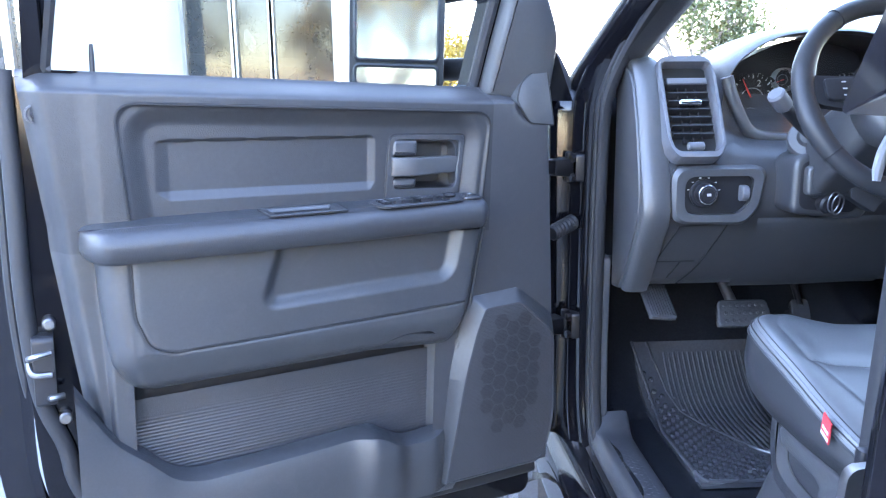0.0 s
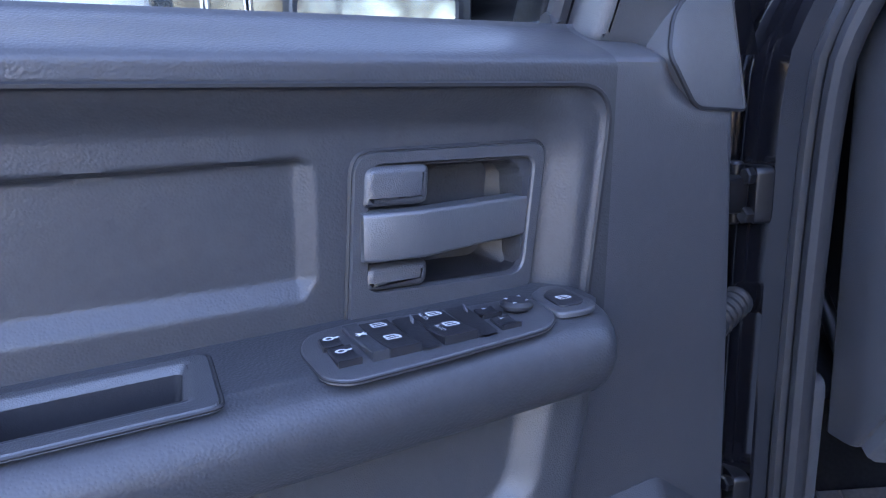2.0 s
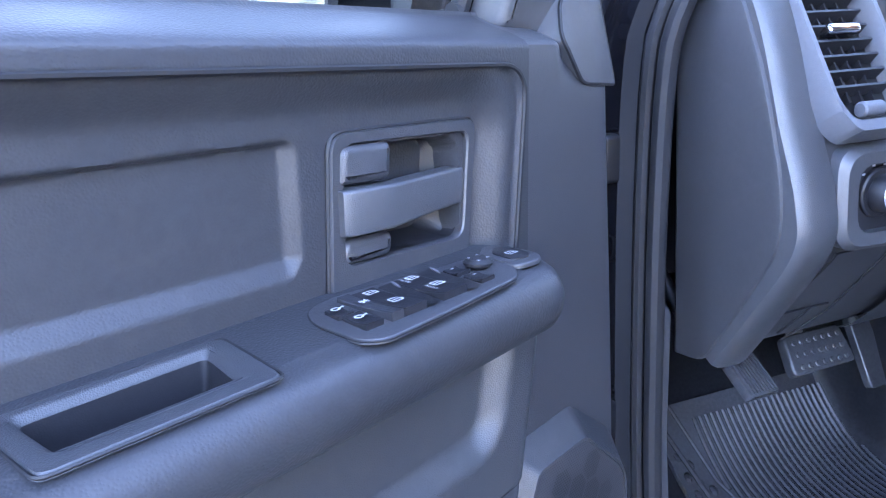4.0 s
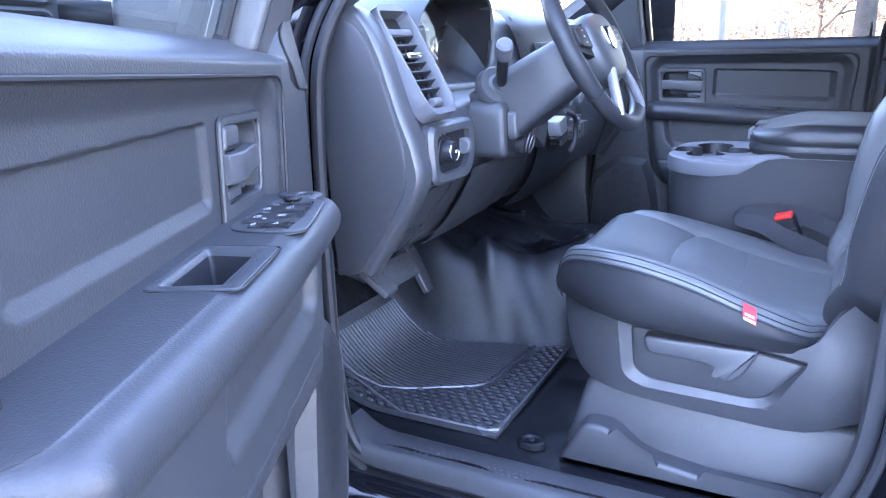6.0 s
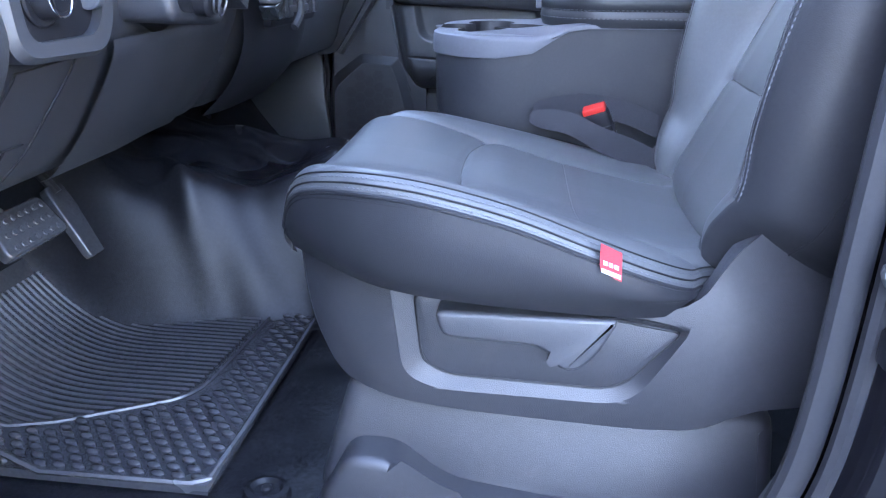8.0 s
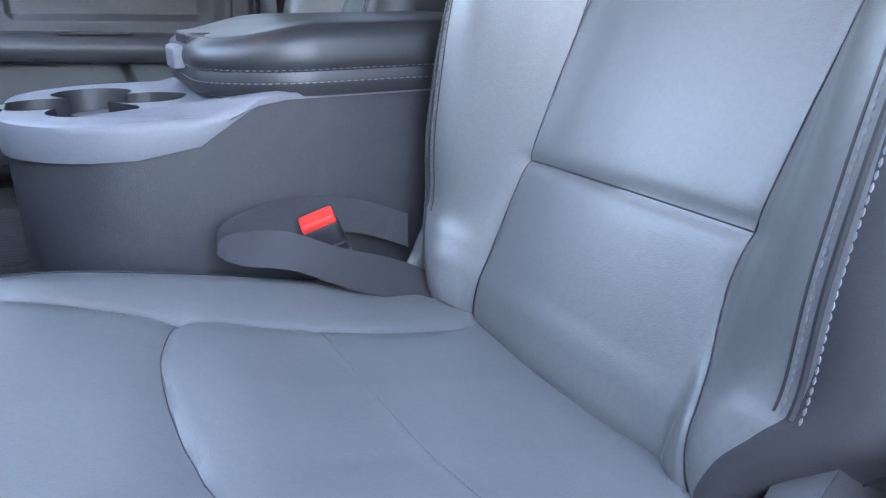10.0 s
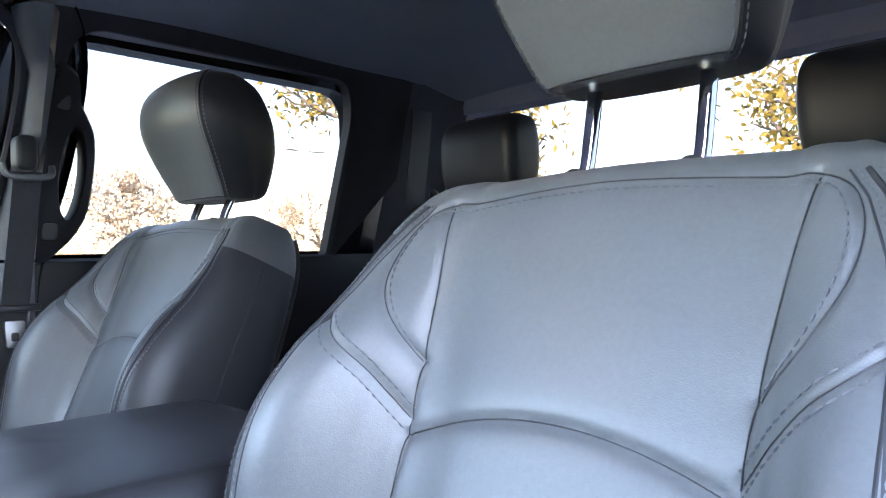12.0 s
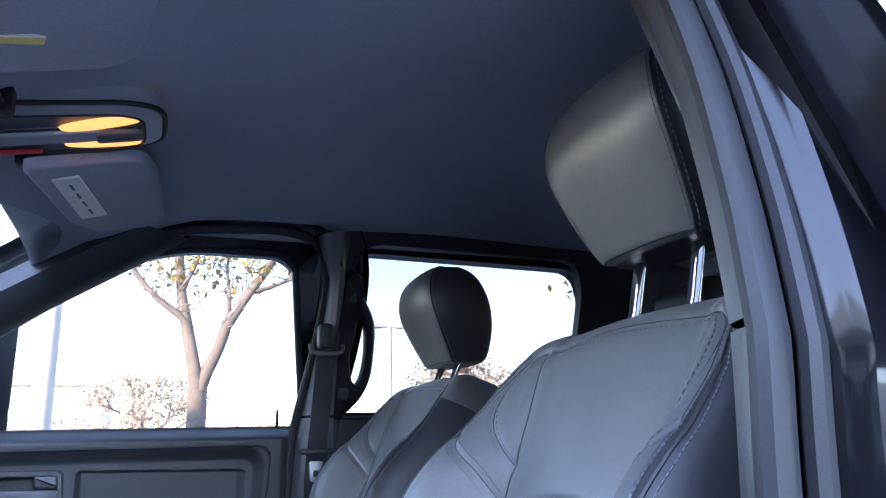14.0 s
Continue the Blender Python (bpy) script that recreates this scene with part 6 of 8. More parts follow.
sheet(bm, [[(xs[-1], y, mat_z(y) + 0.004), (xs[-1], y, mat_z(y) - 0.01)] for y in ys])
part("sheet", bm, RUBBER, mat)
bm = B()
border = [(-0.685, 1.86)] + [(-0.66, 1.76), (-0.647, 1.70)] + [tuple(p) for p in spline([(-0.62, 1.645), (-0.56, 1.535), (-0.54, 1.503), (-0.515, 1.484), (-0.48, 1.476), (-0.36, 1.466), (-0.235, 1.458)], 24)]
tube(bm, [(x, y, mat_z(y) + 0.003) for x, y in border], 0.0035, 6)
tube(bm, [(x, y, mat_z(y) + 0.004) for x, y in [(-0.725, 1.86), (-0.725, 1.6), (-0.722, 1.395), (-0.71, 1.375), (-0.6, 1.372), (-0.4, 1.372), (-0.235, 1.374)]], 0.0045, 6)
part("border_bead", bm, RUBBER, mat)
for i in range(33):
    x = -0.655 + i * 0.0128
    y0 = float(np.interp(x, [-0.66, -0.647, -0.56, -0.54, -0.515, -0.48, -0.24], [1.76, 1.71, 1.545, 1.512, 1.494, 1.486, 1.468]))
    bm = B()
    tube(bm, [(x + 0.05 * max(0, (y - 1.62)), y, mat_z(y) + 0.0035) for y in np.linspace(y0, 1.84, 16)], 0.0042, 6)
    part("rib", bm, RUBBER, mat)
proto = None
edge_y_ = lambda x: float(np.interp(x, [-0.70, -0.66, -0.647, -0.56, -0.54, -0.515, -0.48, -0.24], [1.84, 1.745, 1.69, 1.52, 1.49, 1.472, 1.464, 1.448]))
spots = [(-0.708 + 0.0158 * i, 1.391 + 0.0275 * j + (i % 2) * 0.0137) for i in range(30) for j in range(17) if 1.391 + 0.0275 * j + (i % 2) * 0.0137 < edge_y_(-0.708 + 0.0158 * i) - 0.012]
for x, y in spots:
    if proto is None:
        bm = B()
        loft(bm, [[(a * 0.0066 * k, b * 0.0118 * k, z) for a, b in ((math.cos(q), math.sin(q)) for q in (2 * math.pi * w / 8 for w in range(8)))] for k, z in ((1, -0.001), (0.95, 0.0045), (0.6, 0.0068))])
        proto = part("stud", bm, RUBBER, mat)
        ob = proto
    else:
        ob = new("stud", proto.data)
        ob.parent = mat
        ob.matrix_parent_inverse = proto.matrix_parent_inverse
    ob.location = (x, y, mat_z(y) + 0.0005)
    ob.rotation_euler = (0, 0, -0.3)
# floor drain plug by the seat
plug = thing("floor_plug", (-0.71, 1.30, 0.778), "black rubber floor plug with a screw", "floor plug")
bm = B()
loft(bm, [[(-0.71 + r * math.cos(q), 1.30 + 1.2 * r * math.sin(q), z) for q in np.linspace(0, 2 * math.pi, 25)[:-1]] for r, z in ((0.026, 0.774), (0.024, 0.784), (0.018, 0.786), (0.014, 0.781), (0.006, 0.781))])
part("grommet", bm, VINYL, plug)
bm = B()
cylinder(bm, (-0.71, 1.30, 0.779), (-0.71, 1.30, 0.787), 0.007, 12, 0.002)
part("screw", bm, PAINT_WORN, plug)


# ---- front seats ----
def front_seat(side, dy, name_label, tag, hz=0.0):
    """A bucket seat; side -1 has its outer edge towards -x, dy moves it along the truck."""
    cx = 0.46 * side
    seat = thing("front_seat", (cx, 0.95 + dy, 0.80), name_label, "car seat", "front seats")
    BA, BU = radians(25), (0.647 + dy, 1.41)

    def back(a, s, d):
        return (cx + side * a, BU[0] - s * math.sin(BA) + d * math.cos(BA), BU[1] + s * math.cos(BA) + d * math.sin(BA))

    # backrest: rows (s, front depth, half width, bolster)
    rows = spline([(-0.37, -0.05, 0.205, 0.1), (-0.345, -0.012, 0.208, 0.2), (-0.31, 0, 0.226, 0.26), (-0.28, 0, 0.252, 0.3), (-0.25, 0, 0.274, 0.32), (-0.19, 0, 0.283, 0.6), (-0.11, 0, 0.284, 0.86), (-0.05, 0, 0.282, 1), (0, 0, 0.277, 0.98),
                   (0.05, 0, 0.27, 0.82), (0.09, 0, 0.264, 0.6), (0.13, 0, 0.258, 0.4), (0.18, 0, 0.247, 0.22), (0.21, -0.001, 0.235, 0.12), (0.238, -0.007, 0.217, 0.06), (0.258, -0.022, 0.198, 0.03),
                   (0.268, -0.045, 0.186, 0.02), (0.27, -0.08, 0.178, 0), (0.262, -0.112, 0.17, 0)], 230)
    vert = [tuple(p) for p in spline([(0.133, -0.36), (0.136, -0.2), (0.143, 0.0), (0.152, 0.12), (0.166, 0.222)], 24)]
    arc = [(a, 0.004 + 0.028 * (1 - (a / 0.143) ** 2)) for a in np.linspace(-0.143, 0.143, 17)]
    low = [(-0.137, -0.176), (0.137, -0.172)]
    top = [tuple(p) for p in spline([(-0.166, 0.226), (0, 0.234), (0.166, 0.226)], 12)]
    cap = [tuple(p) for p in spline([(0.166, 0.226), (0.19, 0.208), (0.201, 0.175), (0.198, 0.135), (0.18, 0.1), (0.149, 0.068)], 18)]
    cap2 = [tuple(p) for p in spline([(0.228, 0.085), (0.208, 0.066), (0.176, 0.045), (0.146, 0.018)], 12)]
    flip = lambda ln: [(-a, s) for a, s in ln]
    vert_out = [tuple(p) for p in spline([(0.19, -0.355), (0.165, -0.29), (0.142, -0.228), (0.137, -0.17), (0.143, 0.0), (0.152, 0.12), (0.166, 0.222)], 30)]
    lines = [vert_out, flip(vert), arc, low, top, cap, flip(cap), cap2, flip(cap2)]
    half = []
    for s, d0, w, b in rows:
        dk, sd = -0.125, 0.088 * b
        c = [(0, d0 + 0.001), (0.07, d0), (0.136, d0 - 0.001), (0.136 + (w - 0.136) * 0.25, d0 + 0.36 * sd + 0.002), (0.136 + (w - 0.136) * 0.47, d0 + 0.82 * sd + 0.002), (0.136 + (w - 0.136) * 0.65, d0 + sd), (0.136 + (w - 0.136) * 0.84, d0 + 0.9 * sd), (w - 0.002, d0 + 0.5 * sd - 0.012), (w + 0.004, (d0 + dk) / 2 + 0.1 * sd), (w - 0.002, dk + 0.02), (w - 0.03, dk)]
        if w < 0.16:
            c = [(a * (w / 0.16) if a > 0.1 else a, d) for a, d in c]
        half.append(spline(c, 120))
    half = np.array(half)
    ring = np.concatenate([half[:, ::-1] * np.array((-1, 1)), half[:, 1:]], 1)
    A, Dp = ring[..., 0], ring[..., 1].copy()
    Sg = np.broadcast_to(rows[:, 0][:, None], A.shape)
    front = Dp > rows[:, 1][:, None] - 0.03
    for ln in lines:
        q = away(np.stack([A, Sg], -1), ln)
        Dp -= np.where(front, (1 - 0.6 * np.clip((Sg - 0.205) / 0.03, 0, 1)) * (0.0032 * np.exp(-(q / 0.004) ** 2) + 0.0016 * np.exp(-(q / 0.013) ** 2)), 0)
    Dp += np.where(front & (np.abs(A) < 0.14), 0.006 * np.cos(np.clip(A / 0.14, -1, 1) * 1.5), 0)
    # the side panels behind the bolster seams are of black leather
    bm, sides = B(), [B(), B()]
    mid, cutc = 119, 65
    grid = [[back(A[j, i], rows[j, 0], Dp[j, i]) for i in range(A.shape[1])] for j in range(A.shape[0])]
    jt = int(np.argmax(rows[:, 0] > 0.185))
    sheet(bm, [r[mid - cutc:mid + cutc + 1] for r in grid[:jt + 1]])
    sheet(bm, grid[jt:])
    sheet(sides[0], [r[:mid - cutc + 1] for r in grid[:jt + 1]])
    sheet(sides[1], [r[mid + cutc:] for r in grid[:jt + 1]])
    rest = part("backrest", bm, LEATHER, seat, flip=False)
    for s_ in sides:
        # passenger panels use the darker lid leather to stand in for deeper shade
        part("side_panel", s_, LEATHER_BLACK if tag else LEATHER_LID, rest, "black leather side panel")
    for w_ in (-1, 1):
        bm = B()
        tube(bm, [back(w_ * (r[2] + 0.003), r[0], -0.05 + 0.02 * r[3]) for r in rows[12:jt:4]], 0.0016, 5)
        part("seam", bm, SEAM, rest)
    nfront = int(np.argmax(rows[:, 0]))

    def depth(a, s):
        j = int(np.clip(np.searchsorted(rows[:nfront, 0], s), 1, nfront - 1))
        k = float(np.clip((s - rows[j - 1, 0]) / (rows[j, 0] - rows[j - 1, 0] + 1e-9), 0, 1))
        out = 0
        for jj, w in ((j - 1, 1 - k), (j, k)):
            i0, i1 = int(np.argmin(A[jj])), int(np.argmax(A[jj]))
            out += w * float(np.interp(a, A[jj, i0:i1 + 1], Dp[jj, i0:i1 + 1]))
        return out

    def on_back(a, s, lift):
        return back(a, s, depth(a, s) + lift)

    for ln in lines:
        bm = B()
        tube(bm, [on_back(a, s, 0.0003) for a, s in spline(ln, 90)], 0.0007, 5)
        part("seam", bm, SEAM if ln in (vert_out, lines[1]) else LEATHER_BLACK, rest)
    for ln, off in ((top, (0, -0.009)), (cap, (-0.008, -0.003)), (flip(cap), (0.008, -0.003)), (cap2, (-0.002, 0.009)), (flip(cap2), (0.002, 0.009)), (cap2, (0.002, -0.009)), (flip(cap2), (-0.002, -0.009))):
        bm = B()
        stitches(bm, [on_back(a + off[0], s + off[1], 0.0008) for a, s in spline(ln, 40)], 0.0085, 0.006, 0.001)
        part("stitching", bm, THREAD_DARK, rest)
    # double seam up both bolsters
    run = [(s, float(np.interp(s, [-0.32, -0.2, -0.11, 0, 0.05, 0.09, 0.15, 0.2, 0.225], [0.23, 0.236, 0.240, 0.246, 0.243, 0.238, 0.226, 0.208, 0.192]))) for s in np.linspace(-0.264, 0.222, 82)]
    for w_ in (1, -1):
        for k in (-0.0085, 0.0042):
            bm = B()
            stitches(bm, [back(w_ * (a - k), s, depth(a - k, s) + 0.0009) for s, a in run], 0.0062, 0.0046, 0.00095)
            part("stitching", bm, THREAD_MID if w_ > 0 else THREAD_DARK, rest, "grey contrast stitching" if w_ > 0 else "")
        bm = B()
        for k, r_ in ((-0.0021, 0.0024), (0.0085, 0.0013)):
            tube(bm, [back(w_ * (a - k), s, depth(a - k, s) - 0.0006) for s, a in run], r_, 6)
        part("piping", bm, LEATHER_BLACK if w_ > 0 else SEAM, rest)
    # hard shell behind
    bm = B()
    rr = [r for r in rows if r[0] < 0.262 and r[1] > -0.1]
    sheet(bm, [[back(a, s, -0.118 - 0.02 * math.cos(a / (w + 0.001) * 1.55)) for a in np.linspace(-(w - 0.006), w - 0.006, 15)] for s, d0, w, b in rr])
    part("back_shell", bm, PLASTIC, seat)

    # cushion: rows (y, centre z, side seam z, bottom z, outer half width)
    crow = spline([(0.735, 1.088, 1.078, 1.062, 0.17), (0.795, 1.096, 1.094, 1.067, 0.218), (0.82, 1.1, 1.103, 1.07, 0.252), (0.86, 1.108, 1.122, 1.076, 0.28), (0.92, 1.12, 1.149, 1.085, 0.3), (1.0, 1.136, 1.182, 1.094, 0.313), (1.08, 1.152, 1.203, 1.102, 0.317), (1.14, 1.164, 1.207, 1.106, 0.304),
                   (1.19, 1.17, 1.199, 1.108, 0.272), (1.23, 1.168, 1.185, 1.108, 0.236), (1.254, 1.158, 1.166, 1.105, 0.209), (1.268, 1.14, 1.142, 1.1, 0.188), (1.274, 1.116, 1.116, 1.092, 0.178), (1.268, 1.092, 1.092, 1.085, 0.174)], 190)
    CA, CZ, CY = [], [], []
    tops, skirts = [], []
    for y, zc, zs_, zb, wo in crow:
        rise = zs_ - zc
        row = []
        for w_, wm in ((-1, min(wo, 0.262)), (1, wo)):
            f = wm / 0.262
            rise = (zs_ - zc) if w_ > 0 else 0.15 * (zs_ - zc) - 0.012
            zs = zc + rise
            c = [(0, zc), (0.09, zc + 0.002), (0.14 * min(f, 1), zc + 0.004 + 0.14 * rise), (0.18 * f, zc + 0.008 + 0.4 * rise), (0.212 * f, zc + 0.011 + 0.68 * rise), (0.243 * f, zs + 0.007), (0.258 * f, zs + 0.001), (0.266 * f, zs - 0.013)]
            row.append(spline([(w_ * a, z) for a, z in c], 84))
            row.append(spline([(w_ * 0.266 * f, zs - 0.013), (w_ * 0.269 * f, (zs * 0.5 + zb * 0.5) - 0.006), (w_ * 0.262 * f, zb + 0.006), (w_ * (0.262 * f - 0.016), zb - 0.016)], 12))
        tops.append(np.concatenate([row[0][::-1], row[2][1:]]))
        skirts.append((row[1], row[3]))
    tops = np.array(tops)
    CA, CZ = tops[..., 0], tops[..., 1].copy()
    CY = np.broadcast_to(crow[:, 0][:, None], CA.shape)
    edge1 = [tuple(p) for p in spline([(0.222, 0.80), (0.218, 0.86), (0.222, 0.935), (0.246, 0.998), (0.262, 1.042), (0.268, 1.077), (0.262, 1.14), (0.22, 1.21)], 28)]
    edge2 = [tuple(p) for p in spline([(-0.115, 0.80), (-0.108, 0.87), (-0.115, 0.95), (-0.14, 1.06), (-0.178, 1.16), (-0.2, 1.225)], 28)]
    bow = [tuple(p) for p in spline([(-0.138, 1.058), (-0.07, 1.077), (0.0, 1.081), (0.07, 1.077), (0.15, 1.066), (0.215, 1.052), (0.262, 1.04)], 20)]
    cross = [(-0.112, 0.945), (0.215, 0.932)]
    clines = [edge1, edge2, bow]
    for ln in clines:
        q = away(np.stack([CA, CY], -1), ln)
        CZ -= (0.6 if ln is edge1 else 1.0) * (0.003 * np.exp(-(q / 0.0045) ** 2) + 0.0042 * np.exp(-(q / 0.017) ** 2))
    CZ -= 0.0012 * np.exp(-(away(np.stack([CA, CY], -1), cross) / 0.006) ** 2)
    CZ += np.where(np.abs(CA) < 0.15, 0.009 * np.exp(-((CY - 1.03) / 0.03) ** 2) * np.cos(np.clip(CA / 0.15, -1, 1) * 1.57), 0)
    bm = B()
    sheet(bm, [[(cx + side * CA[j, i], CY[j, i] + dy, CZ[j, i]) for i in range(CA.shape[1])] for j in range(CA.shape[0])])
    cush = part("cushion", bm, LEATHER, seat)
    for w_ in (0, 1):
        bm = B()
        sheet(bm, [[(cx + side * a, crow[j, 0] + dy, z) for a, z in skirts[j][w_]] for j in range(len(crow))])
        part("cushion_side", bm, LEATHER_BLACK, cush, "black leather cushion side")
    nf = int(np.argmax(crow[:, 0]))

    def on_cush(a, y, lift):
        j = int(np.clip(np.searchsorted(crow[:nf, 0], y), 1, nf - 1))
        k = float(np.clip((y - crow[j - 1, 0]) / (crow[j, 0] - crow[j - 1, 0] + 1e-9), 0, 1))
        z = sum(w * float(np.interp(a, CA[jj], CZ[jj])) for jj, w in ((j - 1, 1 - k), (j, k)))
        return (cx + side * a, y + dy, z + lift)
    for ln in clines[1:]:
        bm = B()
        tube(bm, [on_cush(a, y, -0.0003) for a, y in spline(ln, 60)], 0.0007, 5)
        part("seam", bm, LEATHER_BLACK, cush)
    bm = B()
    stitches(bm, [on_cush(a, y, 0.0002) for a, y in spline(cross, 40)], 0.005, 0.0042, 0.0006)
    part("stitching", bm, LEATHER, cush)
    # double stitched edge along the outer and inner side
    for w_ in (-1, 1):
        run = [r for r in crow[4:nf - 2]]
        wid = lambda r: (r[4] if w_ > 0 else min(r[4], 0.262))
        seam_z = lambda r: r[2] if w_ > 0 else r[1] + 0.15 * (r[2] - r[1]) - 0.012
        for k, dz in ((0.9885, 0.0018), (1.0125, -0.0075)):
            bm = B()
            stitches(bm, [(cx + side * w_ * wid(r) * k, r[0] + dy, seam_z(r) + dz) for r in run], 0.0062, 0.0044, 0.0009)
            part("stitching", bm, THREAD_MID if w_ > 0 else THREAD_DARK, cush, "grey contrast stitching" if w_ > 0 else "")
        bm = B()
        tube(bm, [(cx + side * w_ * wid(r) * 1.003, r[0] + dy, seam_z(r) - 0.003) for r in run], 0.0011, 6)
        tube(bm, [(cx + side * w_ * wid(r) * 0.968, r[0] + dy, seam_z(r) + 0.0049) for r in run], 0.0009, 6)
        part("seam", bm, SEAM, cush)
        bm = B()
        tube(bm, [(cx + side * w_ * (wid(r) * 1.0150), r[0] + dy, seam_z(r) - 0.0125) for r in run], 0.0024, 6)
        part("piping", bm, LEATHER_BLACK, cush)
        bm = B()
        tube(bm, [(cx + side * w_ * (wid(r) * 1.0140), r[0] + dy, seam_z(r) - 0.0195) for r in run], 0.0013, 6)
        part("seam", bm, SEAM, cush)
    bm = B()
    box(bm, (cx - 0.2, 0.84 + dy, 1.02), (cx + 0.2, 1.2 + dy, 1.07), 0.02)
    part("cushion_pan", bm, PLASTIC_DARK, seat)

    # outer side shield with its recess and lever
    X = lambda d: cx + side * d
    S = lambda d, u, v: (cx + side * (d - 0.042), u + 0.012 + dy, v - 0.02)
    outline = rounded([(1.258, 1.104), (0.835, 1.078), (0.788, 1.10), (0.766, 1.152), (0.735, 1.186), (0.69, 1.192), (0.60, 1.10), (0.62, 0.985), (0.73, 0.972), (0.775, 0.94), (0.83, 0.926), (1.03, 0.935), (1.16, 0.95), (1.20, 0.958), (1.24, 1.02)],
                      [0.012, 0.03, 0.04, 0.05, 0.04, 0.05, 0.05, 0.03, 0.03, 0.03, 0.03, 0.05, 0.02, 0.04, 0.05], 6)
    curl = lambda u, v: -0.10 * max(0, (u - 1.09) / 0.17) ** 2 + 0.012 * float(step(u, 0.84, 0.76)) - 0.02 * max(0, (0.80 - u) / 0.2) ** 1.4 + 0.012 * math.sin(max(min((v - 0.93) / 0.19, 1), 0) * math.pi)
    panel = rounded([(1.096, 1.083), (0.882, 1.066), (0.806, 1.055), (0.868, 0.979), (1.06, 0.985), (1.088, 1.0)], [0.008, 0.01, 0.01, 0.03, 0.03, 0.03], 6)
    field = rounded([(1.124, 1.096), (0.882, 1.077), (0.80, 1.066), (0.855, 0.964), (1.07, 0.968), (1.108, 0.985)], [0.01, 0.01, 0.01, 0.035, 0.035, 0.04], 6)
    bm = B()
    mid_ = (sum(p[0] for p in outline) / len(outline), sum(p[1] for p in outline) / len(outline))
    shrink = lambda k: [(mid_[0] + (u - mid_[0]) * k, mid_[1] + (v - mid_[1]) * k) for u, v in outline]
    rings_ = [[S(d + curl(u, v), u, v) for u, v in shrink(k)] for k, d in ((1.0, 0.258), (1.0, 0.274), (0.992, 0.281), (0.975, 0.286))]
    loft(bm, rings_, caps=False)
    def stretches(loop, keys):
        """The loop cut at the points nearest to the keys, 20 points a stretch."""
        at_ = [min(range(len(loop)), key=lambda q: (loop[q][0] - u) ** 2 + (loop[q][1] - v) ** 2) for u, v in keys]
        out = []
        for a, b in zip(at_, at_[1:] + at_[:1]):
            seg = np.array((loop + loop)[a:(b if b > a else b + len(loop)) + 1])
            run_ = np.concatenate([[0], np.cumsum(np.linalg.norm(np.diff(seg, axis=0), axis=1))])
            out += [(float(np.interp(q, run_, seg[:, 0])), float(np.interp(q, run_, seg[:, 1]))) for q in np.linspace(0, run_[-1], 21)[:-1]]
        return out

    wide = stretches(shrink(0.975), [(1.255, 1.10), (0.79, 1.10), (0.83, 0.93), (1.20, 0.96)])
    slim = stretches(field, [(1.124, 1.096), (0.80, 1.066), (0.855, 0.964), (1.07, 0.968)])
    blend = [[(a[0] * (1 - k) + b[0] * k, a[1] * (1 - k) + b[1] * k) for a, b in zip(wide, slim)] for k in np.linspace(0, 1, 8)]
    loft(bm, [[S(0.286 + curl(u, v), u, v) for u, v in r] for r in blend], caps=False)
    loft(bm, [[S(0.286 + curl(u, v), u, v) for u, v in field], [S(0.2845, u, v) for u, v in panel]], caps=False)
    shield = part("side_shield", bm, PLASTIC_MID, seat)
    bm = B()
    prism(bm, panel, lambda u, v, d: S(d, u, v), 0.27, 0.2865, 0.002, 2)
    part("recess_panel", bm, PLASTIC_MID, shield)
    bm = B()
    rim = [(u, v) for u, v in panel]
    tube(bm, [S(0.2862, u, v) for u, v in rim], 0.0016, 5, closed=True)
    part("panel_gap", bm, SEAM, shield)
    bm = B()
    grip = rounded([(1.071, 1.079), (0.876, 1.08), (0.896, 1.037), (0.917, 1.016), (0.935, 1.017), (0.953, 1.043), (1.062, 1.048)], [0.012, 0.008, 0.012, 0.012, 0.01, 0.02, 0.012], 5)
    prism(bm, grip, lambda u, v, d: S(d, u, v), 0.286, 0.318, 0.006, 3)
    part("lever", bm, PLASTIC, shield, "grey recline lever")
    # inner shield
    bm = B()
    prism(bm, outline, lambda u, v, d: (X(-d), u + dy, v), 0.235, 0.262, 0.01, 3)
    part("inner_shield", bm, PLASTIC, seat)
    # front apron and foot
    bm = B()
    prism(bm, rounded([(-0.18, 1.085), (0.18, 1.085), (0.165, 0.97), (-0.165, 0.97)], 0.02), lambda u, v, d: (cx + u, d + dy, v), 1.19, 1.252, 0.012, 3)
    part("front_apron", bm, PLASTIC, seat)
    bm = B()
    foot = rounded([(1.192, 0.945), (0.70, 0.925), (0.69, 0.79), (1.08, 0.782), (1.15, 0.78), (1.238, 0.778)], [0.03, 0.02, 0.02, 0.02, 0.03, 0.03], 5)
    prism(bm, foot, lambda u, v, d: (X(d + 0.04 * max(0, (0.93 - v) / 0.14) * 0.6), u + dy, v), -0.23, 0.225, 0.02, 4)
    base = part("pedestal", bm, PLASTIC_MID, seat)
    bm = B()
    ramp = rounded([(1.236, 0.772), (1.187, 0.866), (1.132, 0.866), (1.07, 0.822), (0.95, 0.808), (0.765, 0.803), (0.765, 0.772)], [0.01, 0.02, 0.02, 0.03, 0.02, 0.02, 0.002], 5)
    prism(bm, ramp, lambda u, v, d: (X(d), u + dy, v), 0.16, 0.285, 0.012, 3)
    part("track_cover", bm, PLASTIC_MID, base)
    if tag:
        bm = B()
        rise_ = 0.005
        lean = lambda v: 0.3095 - 0.10 * (v - 1.11)
